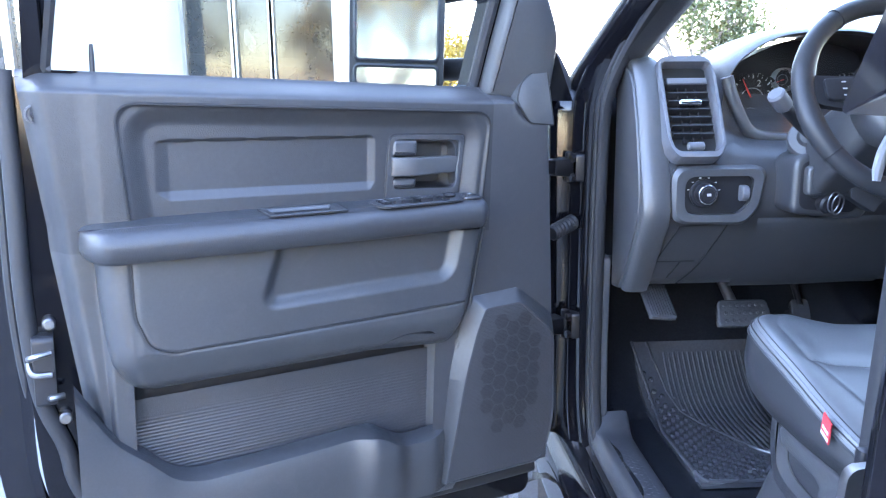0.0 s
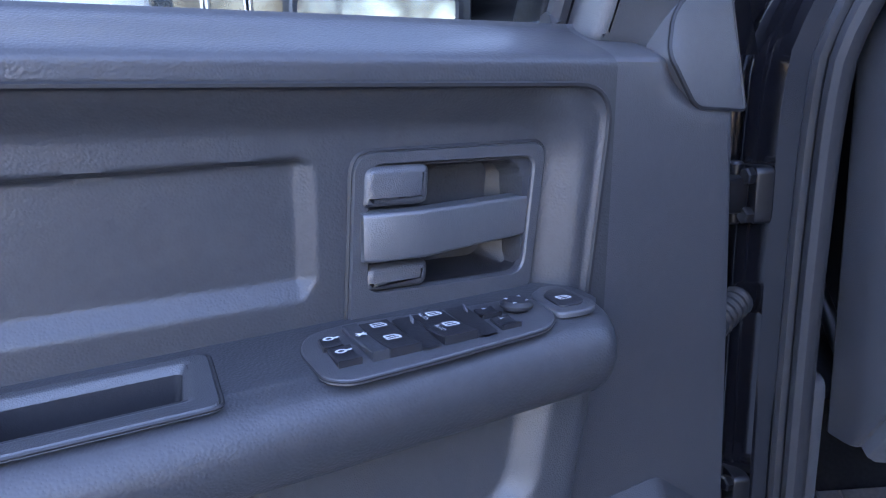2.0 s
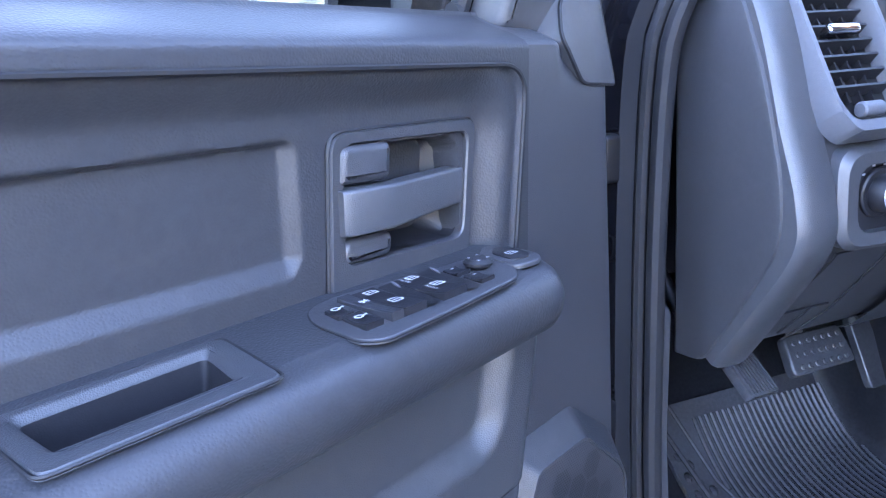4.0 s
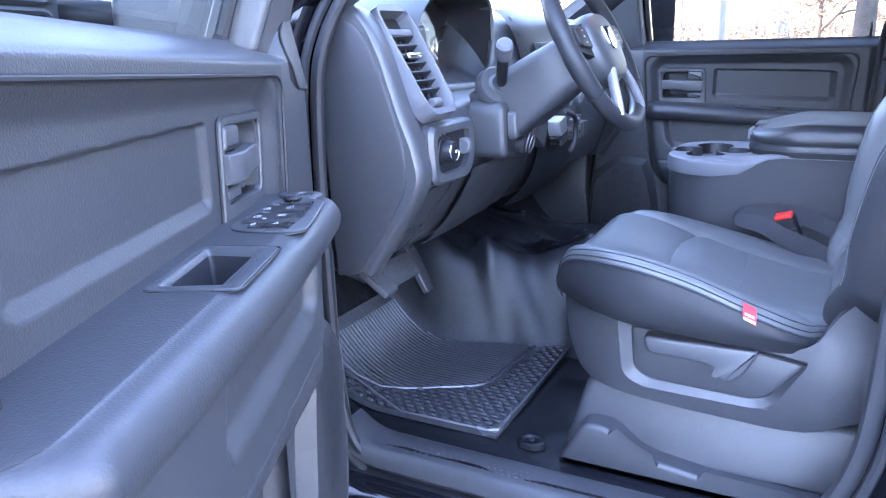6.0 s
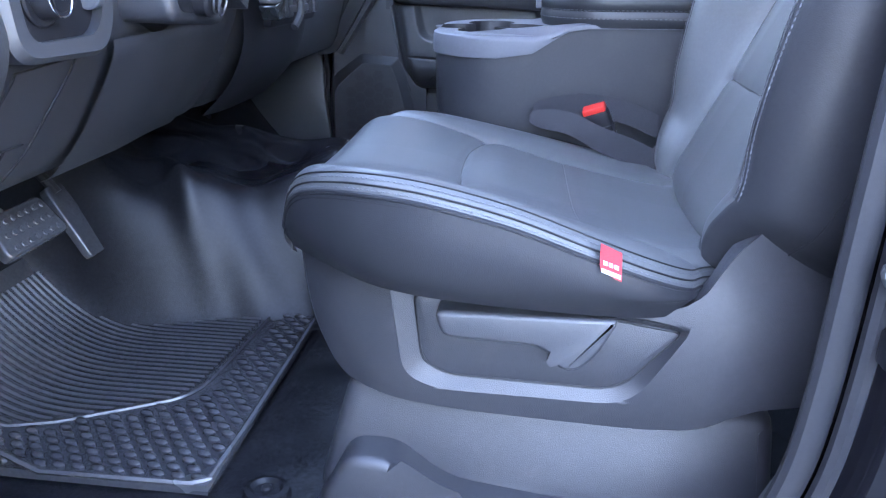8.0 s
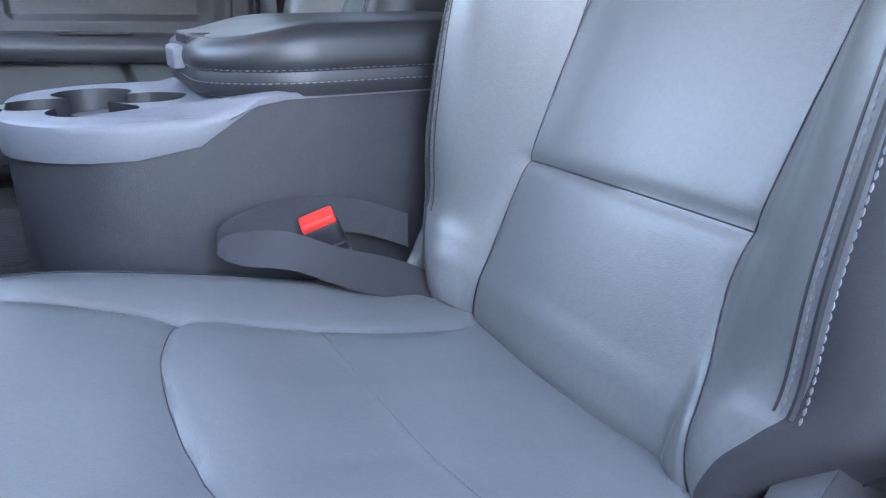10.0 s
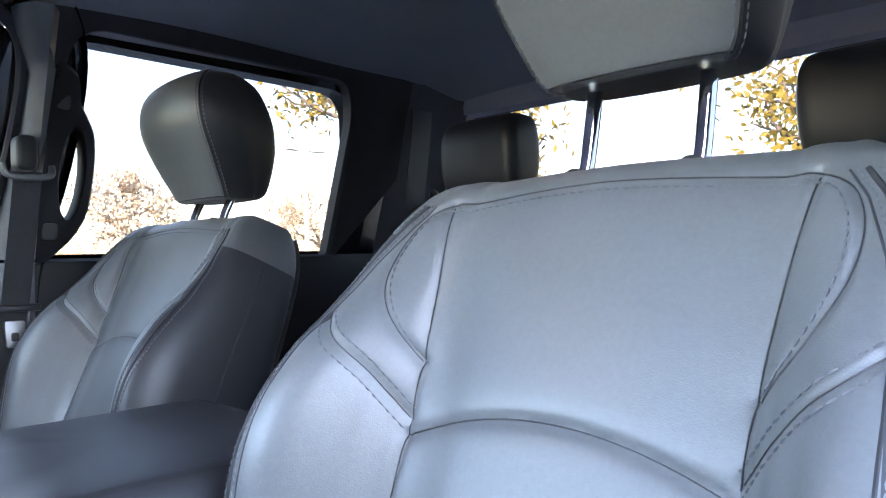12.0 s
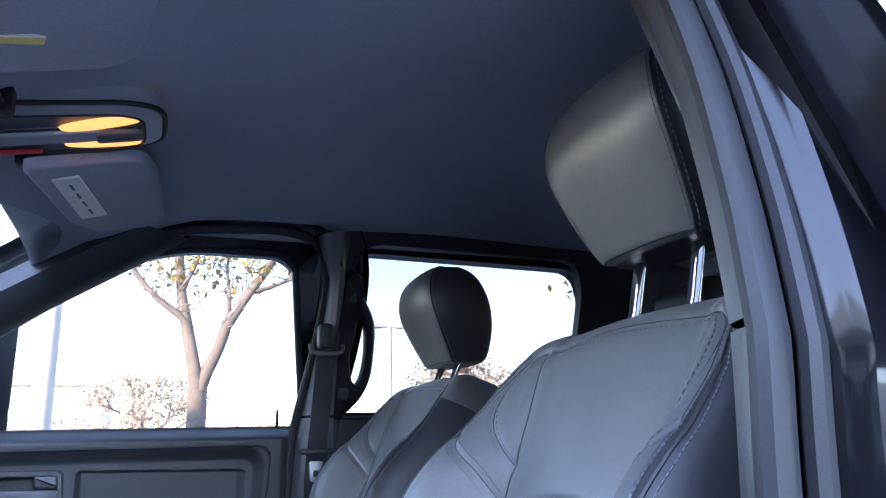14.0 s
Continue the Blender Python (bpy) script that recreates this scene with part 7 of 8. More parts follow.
        prism(bm, [(0.895, 1.142), (0.919, 1.151), (0.9185, 1.13), (0.917, 1.124), (0.893, 1.114)], lambda u, v, d: (X(lean(v) + d), 0.907 + (u - 0.907) * 0.85 + dy, v + rise_), 0, 0.002)
        fl = part("maker_tag", bm, RED_CLOTH, seat, "red woven side tag with white bars")
        for z0, z1, u0, u1 in ((1.1225, 1.1265, 0.8975, 0.9025), (1.1225, 1.1265, 0.904, 0.9085), (1.1225, 1.1265, 0.91, 0.915), (1.1145, 1.1185, 0.8945, 0.9165)):
            bm = B()
            prism(bm, [(u0, z0 + 0.3 * (u0 - 0.887)), (u1, z0 + 0.3 * (u1 - 0.887)), (u1, z1 + 0.3 * (u1 - 0.887)), (u0, z1 + 0.3 * (u0 - 0.887))], lambda u, v, d: (X(lean(v) + d), 0.907 + (u - 0.907) * 0.85 + dy, v + rise_), 0.0021, 0.0027)
            part("tag_print", bm, WHITE, fl)
    # head restraint
    hr = thing("head_restraint", (cx, 0.50 + dy, 1.66), "dark grey leather head restraint on two steel posts", "headrest", "head restraints")
    prof = spline([(1.715, 0.082, 0.50, 0.43), (1.719, 0.094, 0.512, 0.415), (1.737, 0.104, 0.522, 0.405), (1.79, 0.12, 0.548, 0.398), (1.84, 0.127, 0.568, 0.402), (1.882, 0.124, 0.571, 0.415), (1.912, 0.112, 0.561, 0.43), (1.932, 0.092, 0.54, 0.452), (1.939, 0.065, 0.52, 0.475)], 44)
    prof[:, 0] += hz
    prof[:, 1] *= 1.04 if side < 0 else 0.98
    rings = []
    for z, w, yf, yb in prof:
        c = [(-w * 0.6, yf + 0.002), (0, yf + 0.005), (w * 0.6, yf + 0.002), (w * 0.86, yf - 0.005), (w * 0.955, yf - 0.018), (w, yf - 0.055), (w * 0.96, (yf + yb) / 2 - 0.016), (w * 0.78, yb + 0.008), (0, yb), (-w * 0.78, yb + 0.008), (-w * 0.96, (yf + yb) / 2 - 0.016), (-w, yf - 0.055), (-w * 0.955, yf - 0.018), (-w * 0.86, yf - 0.005)]
        rings.append([(cx + a, y + dy, z) for a, y in spline(c, 84, closed=True)])
    # points 21 to 51 and 63 to 84 of each ring belong to the sides and the back
    n_ = len(rings[0])
    face_ = list(range(n_ - 8 - 1, n_)) + list(range(0, 22))
    cheeks = list(range(21, n_ - 8))
    bm = B()
    sheet(bm, [[r[i] for i in face_] for r in rings])
    pad = part("pad", bm, LEATHER, hr)
    # sides and back take the black leather, shade put into their colour
    bm = B()
    sheet(bm, [[r[i] for i in cheeks] for r in rings])
    bm.faces.new([bm.verts.new(p) for p in rings[-1]]), bm.faces.new([bm.verts.new(p) for p in rings[0]])
    part("gusset", bm, LEATHER_BLACK, pad, "leather sides and back, coloured black to stand in for shade")
    for i, w in ((21, 1), (n_ - 9, -1)):
        ln = [r[i] for r in rings]
        bm = B()
        tube(bm, ln, 0.0016, 5)
        part("seam", bm, SEAM, pad)
        for off in (-2, 2):
            bm = B()
            stitches(bm, [Vector(r[(i + off) % n_]) + (Vector(r[(i + off) % n_]) - Vector((cx, 0.47 + dy, r[i][2]))).normalized() * 0.0008 for r in rings[2:-2]], 0.0075, 0.0055, 0.001)
            part("stitching", bm, THREAD_DARK, pad)
    bm = B()
    tube(bm, [rings[5][i] for i in face_], 0.0012, 5)
    part("seam", bm, SEAM, pad)
    for a in (-0.056, 0.056):
        bm = B()
        tube(bm, [(cx + a, 0.505 + dy, 1.60), (cx + a, 0.487 + dy, 1.65), (cx + a, 0.468 + dy, 1.73 + hz)], 0.0075, 14)
        part("post", bm, CHROME, hr)
        bm = B()
        cylinder(bm, (cx + a, 0.513 + dy, 1.615), (cx + a, 0.505 + dy, 1.638), 0.0115, 16, 0.003)
        part("post_collar", bm, PLASTIC_DARK, hr)
    return seat


front_seat(-1, 0.0, "dark grey leather driver's seat with red side tag", True)
front_seat(1, -0.075, "dark grey leather passenger seat with grey stitching", False, -0.043)


# ---- centre console ----
con = thing("centre_console", (0.02, 0.95, 0.80), "dark grey centre console with padded lid and cup holders", "console")
tray = spline(rounded([(-0.163, 0.60)] + [(-0.164, y) for y in (0.7, 0.8, 0.85, 0.88, 0.91, 0.94, 0.97, 1.0)] + [(-0.165, 1.11), (-0.09, 1.183), (0.13, 1.183), (0.205, 1.11)] + [(0.204, y) for y in (1.0, 0.97, 0.94, 0.91, 0.88, 0.85, 0.8, 0.7)] + [(0.203, 0.60)], [0.005] + [0.001] * 8 + [0.06] * 4 + [0.001] * 8 + [0.005], 10), 110, closed=True)
tc = np.array((0.02, 0.95))
ring_at = lambda k, zf: [(tc[0] + (u - tc[0]) * k, tc[1] + (v - tc[1]) * k, zf(v)) for u, v in tray]
low = lambda v: 1.250 + 0.052 * float(step(v, 1.03, 0.915))
high = lambda v: 1.287 + 0.022 * float(step(v, 1.0, 0.915))
bm = B()
loft(bm, [ring_at(0.93, lambda v: 0.86), ring_at(0.95, lambda v: 1.0), ring_at(0.962, lambda v: 1.13), ring_at(0.976, lambda v: 1.16), ring_at(0.98, lambda v: 1.22), ring_at(0.978, lambda v: low(v) + 0.004)])
part("body", bm, PLASTIC_BLACK, con)
# tray with a clover of four wells
cw = np.array((0.02, 1.085))
hub = [(-0.078, 0.006), (0.078, 0.002), (-0.004, 0.056), (0.004, -0.054)]
clover = []
for q in np.linspace(0, 2 * math.pi, 97)[:-1]:
    d = np.array((math.cos(q), math.sin(q)))
    best = 0.02
    for hx, hy in hub:
        c = np.array((hx, hy))
        p = d @ c
        g = p * p - (c @ c - 0.046 ** 2)
        if g > 0:
            best = max(best, p + math.sqrt(g))
    clover.append(tuple(cw + d * best))
bm = B()
loft(bm, [ring_at(0.975, lambda v: low(v) + 0.002), ring_at(0.998, low), ring_at(1.0, lambda v: low(v) + 0.004), ring_at(1.0, lambda v: high(v) - 0.01), ring_at(0.992, lambda v: high(v) - 0.003), ring_at(0.975, high)], caps=False)
outer = [bm.verts.new(p) for p in ring_at(0.975, high)]
inner = [bm.verts.new((x, y, high(y))) for x, y in clover]
edges = [bm.edges.new((r[i], r[(i + 1) % len(r)])) for r in (outer, inner) for i in range(len(r))]
bmesh.ops.triangle_fill(bm, edges=edges, use_beauty=True, use_dissolve=False)
trayob = part("cup_tray", bm, PLASTIC_LIGHT, con, "mid grey moulded cup holder tray")
bm = B()
cen = lambda k, z: [(cw[0] + (x - cw[0]) * k, cw[1] + (y - cw[1]) * k, z) for x, y in clover]
loft(bm, [cen(1.0, 1.2875), cen(0.985, 1.283), cen(0.95, 1.235)], caps=False)
bm.faces.new([bm.verts.new(p) for p in cen(0.951, 1.236)])
part("cup_well", bm, PLASTIC_DARK, trayob, "dark cup wells")
bm = B()
prism(bm, rounded([(-0.012, 1.062), (0.052, 1.062), (0.052, 1.112), (-0.012, 1.112)], 0.015), lambda u, v, d: (u, v, d), 1.236, 1.272, 0.004, 2)
part("well_divider", bm, PLASTIC_DARK, trayob)
# padded lid
lid = rounded([(-0.168, 0.56), (-0.168, 0.92), (-0.11, 0.99), (0.15, 0.99), (0.208, 0.92), (0.208, 0.56)], [0.03, 0.07, 0.07, 0.07, 0.07, 0.03], 9)
lid = np.array(lid + lid[:1])
run_ = np.concatenate([[0], np.cumsum(np.linalg.norm(np.diff(lid, axis=0), axis=1))])
lid = [(float(np.interp(q, run_, lid[:, 0])), float(np.interp(q, run_, lid[:, 1]))) for q in np.linspace(0, run_[-1], 141)[:-1]]
lc = np.mean(np.array(lid), 0)


def lid_ring(k, z, nose=0.0):
    return [(lc[0] + (u - lc[0]) * k, lc[1] + (v - lc[1]) * k, z - nose * float(step(v, 0.88, 0.99))) for u, v in lid]


bm = B()
loft(bm, [lid_ring(*p) for p in ((0.93, 1.297), (0.985, 1.301), (1.0, 1.311), (1.0, 1.318), (0.988, 1.326))])
lower = part("lid_lower", bm, LEATHER_LID, con)
bm = B()
loft(bm, [lid_ring(*p) for p in ((0.978, 1.323, 0), (0.998, 1.33, 0), (1.0, 1.34, 0.003), (0.985, 1.355, 0.008), (0.955, 1.366, 0.013), (0.915, 1.3715, 0.014), (0.9, 1.37, 0.014), (0.885, 1.3725, 0.0135), (0.85, 1.374, 0.0135), (0.8, 1.375, 0.0125), (0.72, 1.376, 0.0105), (0.64, 1.3765, 0.0085), (0.54, 1.377, 0.006), (0.42, 1.377, 0.0035), (0.3, 1.377, 0.0015), (0.15, 1.377, 0), (0.05, 1.377, 0))])
pad = part("lid_pad", bm, LEATHER_LID, con)
bm = B()
tube(bm, lid_ring(0.9, 1.3705, 0.014), 0.0015, 5, closed=True)
part("seam", bm, SEAM, pad)
for k, z in ((1.0, 1.328), (1.002, 1.315)):
    st = B()
    r = lid_ring(k, z)
    stitches(st, r + r[:1], 0.0075, 0.005, 0.0008)
    part("stitching", st, THREAD_DARK, pad)
bm = B()
prism(bm, rounded([(-0.03, 0.955), (0.07, 0.955), (0.07, 0.985), (-0.03, 0.985)], 0.01), lambda u, v, d: (u, v, d), 1.34, 1.361, 0.004, 3)
part("latch_well", bm, LEATHER_LID, con)
bm = B()
prism(bm, rounded([(-0.015, 0.98), (0.055, 0.98), (0.055, 1.0), (-0.015, 1.0)], 0.006), lambda u, v, d: (u, v, d), 1.322, 1.346, 0.005, 3)
part("latch", bm, PLASTIC_LIGHT, con, "bright lid latch")

# ---- driver's belt buckle on its webbing loop ----
buckle = thing("seat_belt_buckle", (-0.18, 0.90, 1.13), "black seat belt buckle with red release button, lying on the seat", "seat belt")


def strap(name, line, rise, lean, mat=WEBBING):
    bm = B()
    cl = spline(line, 40)
    rows = []
    for i, p in enumerate(cl):
        k = i / 39
        r, l_ = np.interp(k, np.linspace(0, 1, len(rise)), rise), np.interp(k, np.linspace(0, 1, len(lean)), lean)
        rows.append([(p[0] + l_ * w, p[1], p[2] + r * w - 0.003 * (1 - w * w)) for w in np.linspace(-1, 1, 9)])
    sheet(bm, rows)
    sheet(bm, [[(x + 0.0008, y - 0.0012, z - 0.0008) for x, y, z in r] for r in rows])
    return part(name, bm, mat, buckle)


strap("webbing", [(-0.192, 1.0, 1.158), (-0.182, 0.99, 1.168), (-0.176, 0.95, 1.176), (-0.176, 0.90, 1.178), (-0.18, 0.84, 1.168), (-0.19, 0.79, 1.148)], (0.006, 0.014, 0.018, 0.018, 0.02), (0.0, 0.004, 0.006, 0.006, 0.0))
strap("lower_webbing", [(-0.192, 1.0, 1.158), (-0.205, 0.985, 1.160), (-0.228, 0.935, 1.158), (-0.25, 0.88, 1.136), (-0.252, 0.82, 1.115), (-0.262, 0.78, 1.10), (-0.30, 0.755, 1.095)], (0.006, 0.012, 0.015, 0.016, 0.012, 0.008), (0.0, 0.02, 0.026, 0.026, 0.024, 0.02))
W_, U_ = Vector((-0.2, -0.92, 0.33)).normalized(), Vector((-0.25, 0.25, 0.94))
T_ = W_.cross(U_).normalized()
U_ = T_.cross(W_)
M = Matrix(((W_.x, U_.x, T_.x, -0.185), (W_.y, U_.y, T_.y, 0.885), (W_.z, U_.z, T_.z, 1.152), (0, 0, 0, 1)))
bm = B()
box(bm, (-0.021, -0.05, -0.013), (0.021, 0.022, 0.013), 0.006)
bm.transform(M)
housing = part("housing", bm, PLASTIC_DARK, buckle)
for y in (-0.03, -0.018, -0.006):
    bm = B()
    box(bm, (-0.0215, y, -0.0135), (0.0215, y + 0.002, 0.0138), 0.0005)
    bm.transform(M)
    part("rib", bm, PLASTIC_MID, housing)
bm = B()
box(bm, (-0.019, 0.02, -0.010), (0.019, 0.031, 0.011), 0.003)
bm.transform(M)
part("release_button", bm, RED, buckle, "red release button")


# ---- belts, handles and overhead ----
def pillar_belt(m, label):
    """A belt that hangs from its ring on the centre pillar at side m."""
    belt = thing("seat_belt", (m * 0.70, 0.65, 1.0), label, "seat belt")
    bm = B()
    cl = spline([(0.683, 0.648, 1.733), (0.70, 0.65, 1.66), (0.735, 0.655, 1.52), (0.755, 0.66, 1.42), (0.76, 0.66, 1.2), (0.77, 0.66, 0.9)], 24)
    loft(bm, [[(m * x - 0.002, y - 0.024, z), (m * x - 0.003, y + 0.024, z), (m * x + 0.001, y + 0.024, z), (m * x + 0.002, y - 0.024, z)] for x, y, z in cl])
    part("webbing", bm, WEBBING, belt)
    bm = B()
    tube(bm, [(m * x, y, z) for x, y, z in spline([(0.676, 0.61, 1.745), (0.672, 0.612, 1.728), (0.672, 0.63, 1.722), (0.672, 0.65, 1.722), (0.672, 0.67, 1.722), (0.672, 0.686, 1.728), (0.676, 0.69, 1.745)], 24)], 0.0065, 8)
    ring_ = part("ring", bm, PLASTIC, belt)
    bm = B()
    prism(bm, rounded([(0.632, 1.735), (0.668, 1.735), (0.668, 1.80), (0.632, 1.80)], 0.015, 5), lambda u, v, d: (m * d, u, v), 0.71, 0.672, 0.008, 3)
    part("anchor_cover", bm, PLASTIC_DARK, belt)
    bm = B()
    prism(bm, rounded([(0.615, 1.478), (0.70, 1.478), (0.70, 1.492), (0.615, 1.492)], 0.005, 3), lambda u, v, d: (m * d, u, v), 0.758, 0.728, 0.004, 2)
    part("belt_guide", bm, PLASTIC_DARK, belt)
    bm = B()
    prism(bm, rounded([(0.643, 1.412), (0.673, 1.412), (0.676, 1.462), (0.64, 1.462)], 0.006, 3), lambda u, v, d: (m * d, u, v), 0.744, 0.736, 0.002, 2)
    tg = part("tongue", bm, STEEL, belt, "bright steel belt tongue")
    bm = B()
    prism(bm, rounded([(0.652, 1.424), (0.665, 1.424), (0.665, 1.44), (0.652, 1.44)], 0.003, 3), lambda u, v, d: (m * d, u, v), 0.737, 0.7352)
    part("slot", bm, BLACK, tg)


pillar_belt(1, "dark grey seat belt hanging on the passenger pillar")
# pillar grab handle with its oval opening
for m in (-1, 1):
    gh = thing("grab_handle", (m * 0.74, 0.53, 1.66), "dark grey pillar grab handle with an oval opening", "grab handle", "grab handles")
    bm = B()
    outer = spline([(0.60, 1.575), (0.545, 1.60), (0.508, 1.66), (0.50, 1.74), (0.508, 1.82), (0.545, 1.885), (0.555, 1.93), (0.60, 1.93), (0.61, 1.75)], 60, closed=True)
    hole_ = np.array([(0.545 + 0.022 * math.cos(q), 1.742 + 0.085 * math.sin(q)) for q in np.linspace(0, 2 * math.pi, 61)[:-1]])
    c = np.array((0.545, 1.742))
    o2 = []
    oo = spline(outer, 400, closed=True)
    for p in hole_:
        d = (p - c) / np.linalg.norm(p - c)
        o2.append(oo[np.argmax(((oo - c) @ d) / np.linalg.norm(oo - c, axis=1))])
    gx = lambda d, v: m * (side_x(v) - d)
    loft(bm, [[(gx(0.0, v), u, v) for u, v in o2], [(gx(0.035, v), u * 0.985 + 0.008, v) for u, v in o2], [(gx(0.044, v), c[0] + (u - c[0]) * 0.86, c[1] + (v - c[1]) * 0.93) for u, v in o2],
              [(gx(0.044, v), c[0] + (u - c[0]) * 1.15, c[1] + (v - c[1]) * 1.06) for u, v in hole_], [(gx(0.036, v), u, v) for u, v in hole_], [(gx(0.0, v), u, v) for u, v in hole_], [(gx(0.0, v), u, v) for u, v in o2]], caps=False)
    part("handle", bm, PLASTIC_DARK, gh)
    for z in (1.63, 1.875):
        bm = B()
        prism(bm, rounded([(0.562, z - 0.016), (0.592, z - 0.016), (0.592, z + 0.016), (0.562, z + 0.016)], 0.008, 4), lambda u, v, d: (gx(d, v), u, v), 0.036, 0.047, 0.003, 2)
        part("screw_cover", bm, PLASTIC_MID, gh)

# dome lamp console
dome = thing("overhead_console", (0.0, 1.17, 2.0), "grey overhead console with two lit warm map lamps", "dome lamp")
Z0 = lambda y: 2.003 - 0.05 * float(step(y, 1.0, 1.35))
bm = B()
oc = rounded([(-0.085, 1.40), (-0.088, 1.12), (-0.06, 1.058), (0.06, 1.058), (0.088, 1.12), (0.085, 1.40)], [0.03, 0.04, 0.04, 0.04, 0.04, 0.03], 7)
ic = rounded([(-0.07, 1.38), (-0.073, 1.125), (-0.05, 1.083), (0.05, 1.083), (0.073, 1.125), (0.07, 1.38)], [0.03, 0.04, 0.04, 0.04, 0.04, 0.03], 7)
loft(bm, [[(u, v, Z0(v) + 0.03) for u, v in oc], [(u, v, Z0(v) - 0.004) for u, v in oc], [(u, v, Z0(v) - 0.012) for u, v in ic], [(u * 0.96, v * 0.998, Z0(v) - 0.008) for u, v in ic]], caps=False)
part("surround", bm, PLASTIC_SILVER, dome, "light grey console surround")
bm = B()
bm.faces.new([bm.verts.new((u * 0.97, v, Z0(v) - 0.009)) for u, v in ic][::-1])
face = part("face", bm, PLASTIC_LIGHT, dome)
for s in (-1, 1):
    bm = B()
    pts = [(s * (0.045 + 0.017 * math.cos(q) - 0.05 * (1 + math.sin(q)) * 0.16), 1.142 + 0.058 * math.sin(q)) for q in np.linspace(0, 2 * math.pi, 29)[:-1]]
    loft(bm, [[(u, v, Z0(v) - 0.008) for u, v in pts], [(s * 0.04 + (u - s * 0.04) * 0.9, 1.142 + (v - 1.142) * 0.92, Z0(v) - 0.0125) for u, v in pts]])
    part("lens", bm, LAMP, dome, "lit warm map lamp lens")
bm = B()
tongue_ = rounded([(-0.014, 1.10), (0.014, 1.10), (0.02, 1.16), (0.019, 1.30), (-0.019, 1.30), (-0.02, 1.16)], [0.006, 0.006, 0.02, 0.014, 0.014, 0.02], 5)
prism(bm, tongue_, lambda u, v, d: (u, v, Z0(v) - d), 0.004, 0.0165, 0.005, 4)
bt = part("slide_cover", bm, PLASTIC_SILVER, dome)
bm = B()
tube(bm, [(u * 1.12, 1.2 + (v - 1.2) * 1.03, Z0(v) - 0.0095) for u, v in tongue_], 0.0022, 5, closed=True)
part("gap", bm, BLACK, bt)
bm = B()
prism(bm, rounded([(-0.016, 1.085), (0.016, 1.085), (0.018, 1.15), (-0.018, 1.15)], 0.008, 5), lambda u, v, d: (u, v, Z0(v) - d), 0.012, 0.0215, 0.004, 3)
push = part("push_button", bm, PLASTIC_LIGHT, bt)
bm = B()
prism(bm, [(-0.0025, 1.095), (0.0025, 1.095), (0.0025, 1.125), (-0.0025, 1.125)], lambda u, v, d: (u, v, Z0(v) - d), 0.0215, 0.0222)
part("slot", bm, BLACK, push)
bm = B()
tube(bm, [(u * 0.985, v, Z0(v) - 0.0105) for u, v in ic], 0.0028, 6, closed=True)
part("surround_gap", bm, BLACK, dome)
bm = B()
tube(bm, [(u * 1.03, v - 0.004, Z0(v) + 0.001) for u, v in oc], 0.004, 6, closed=True)
part("edge_gap", bm, BLACK, dome)
for x0, x1 in ((-0.068, 0.068),):
    bm = B()
    prism(bm, rounded([(x0, 1.318), (x1, 1.318), (x1, 1.332), (x0, 1.332)], 0.003, 3), lambda u, v, d: (u, v, Z0(v) - d), 0.006, 0.0135, 0.002, 2)
    part("bar", bm, PLASTIC_SILVER, dome)
bm = B()
prism(bm, rounded([(0.052, 1.23), (0.062, 1.23), (0.064, 1.29), (0.054, 1.29)], 0.004, 3), lambda u, v, d: (u, v, Z0(v) - d), 0.007, 0.012, 0.001, 2)
part("red_reflector", bm, RED, dome)
for s in (-1, 1):
    lamp = new("map_lamp", bpy.data.lights.new("map_lamp", "SPOT"))
    lamp.data.energy, lamp.data.color, lamp.data.shadow_soft_size, lamp.data.spot_size = 0.015, (1.0, 0.55, 0.2), 0.012, radians(140)
    lamp.matrix_world = pose(s * 0.047, 1.135, 1.965)

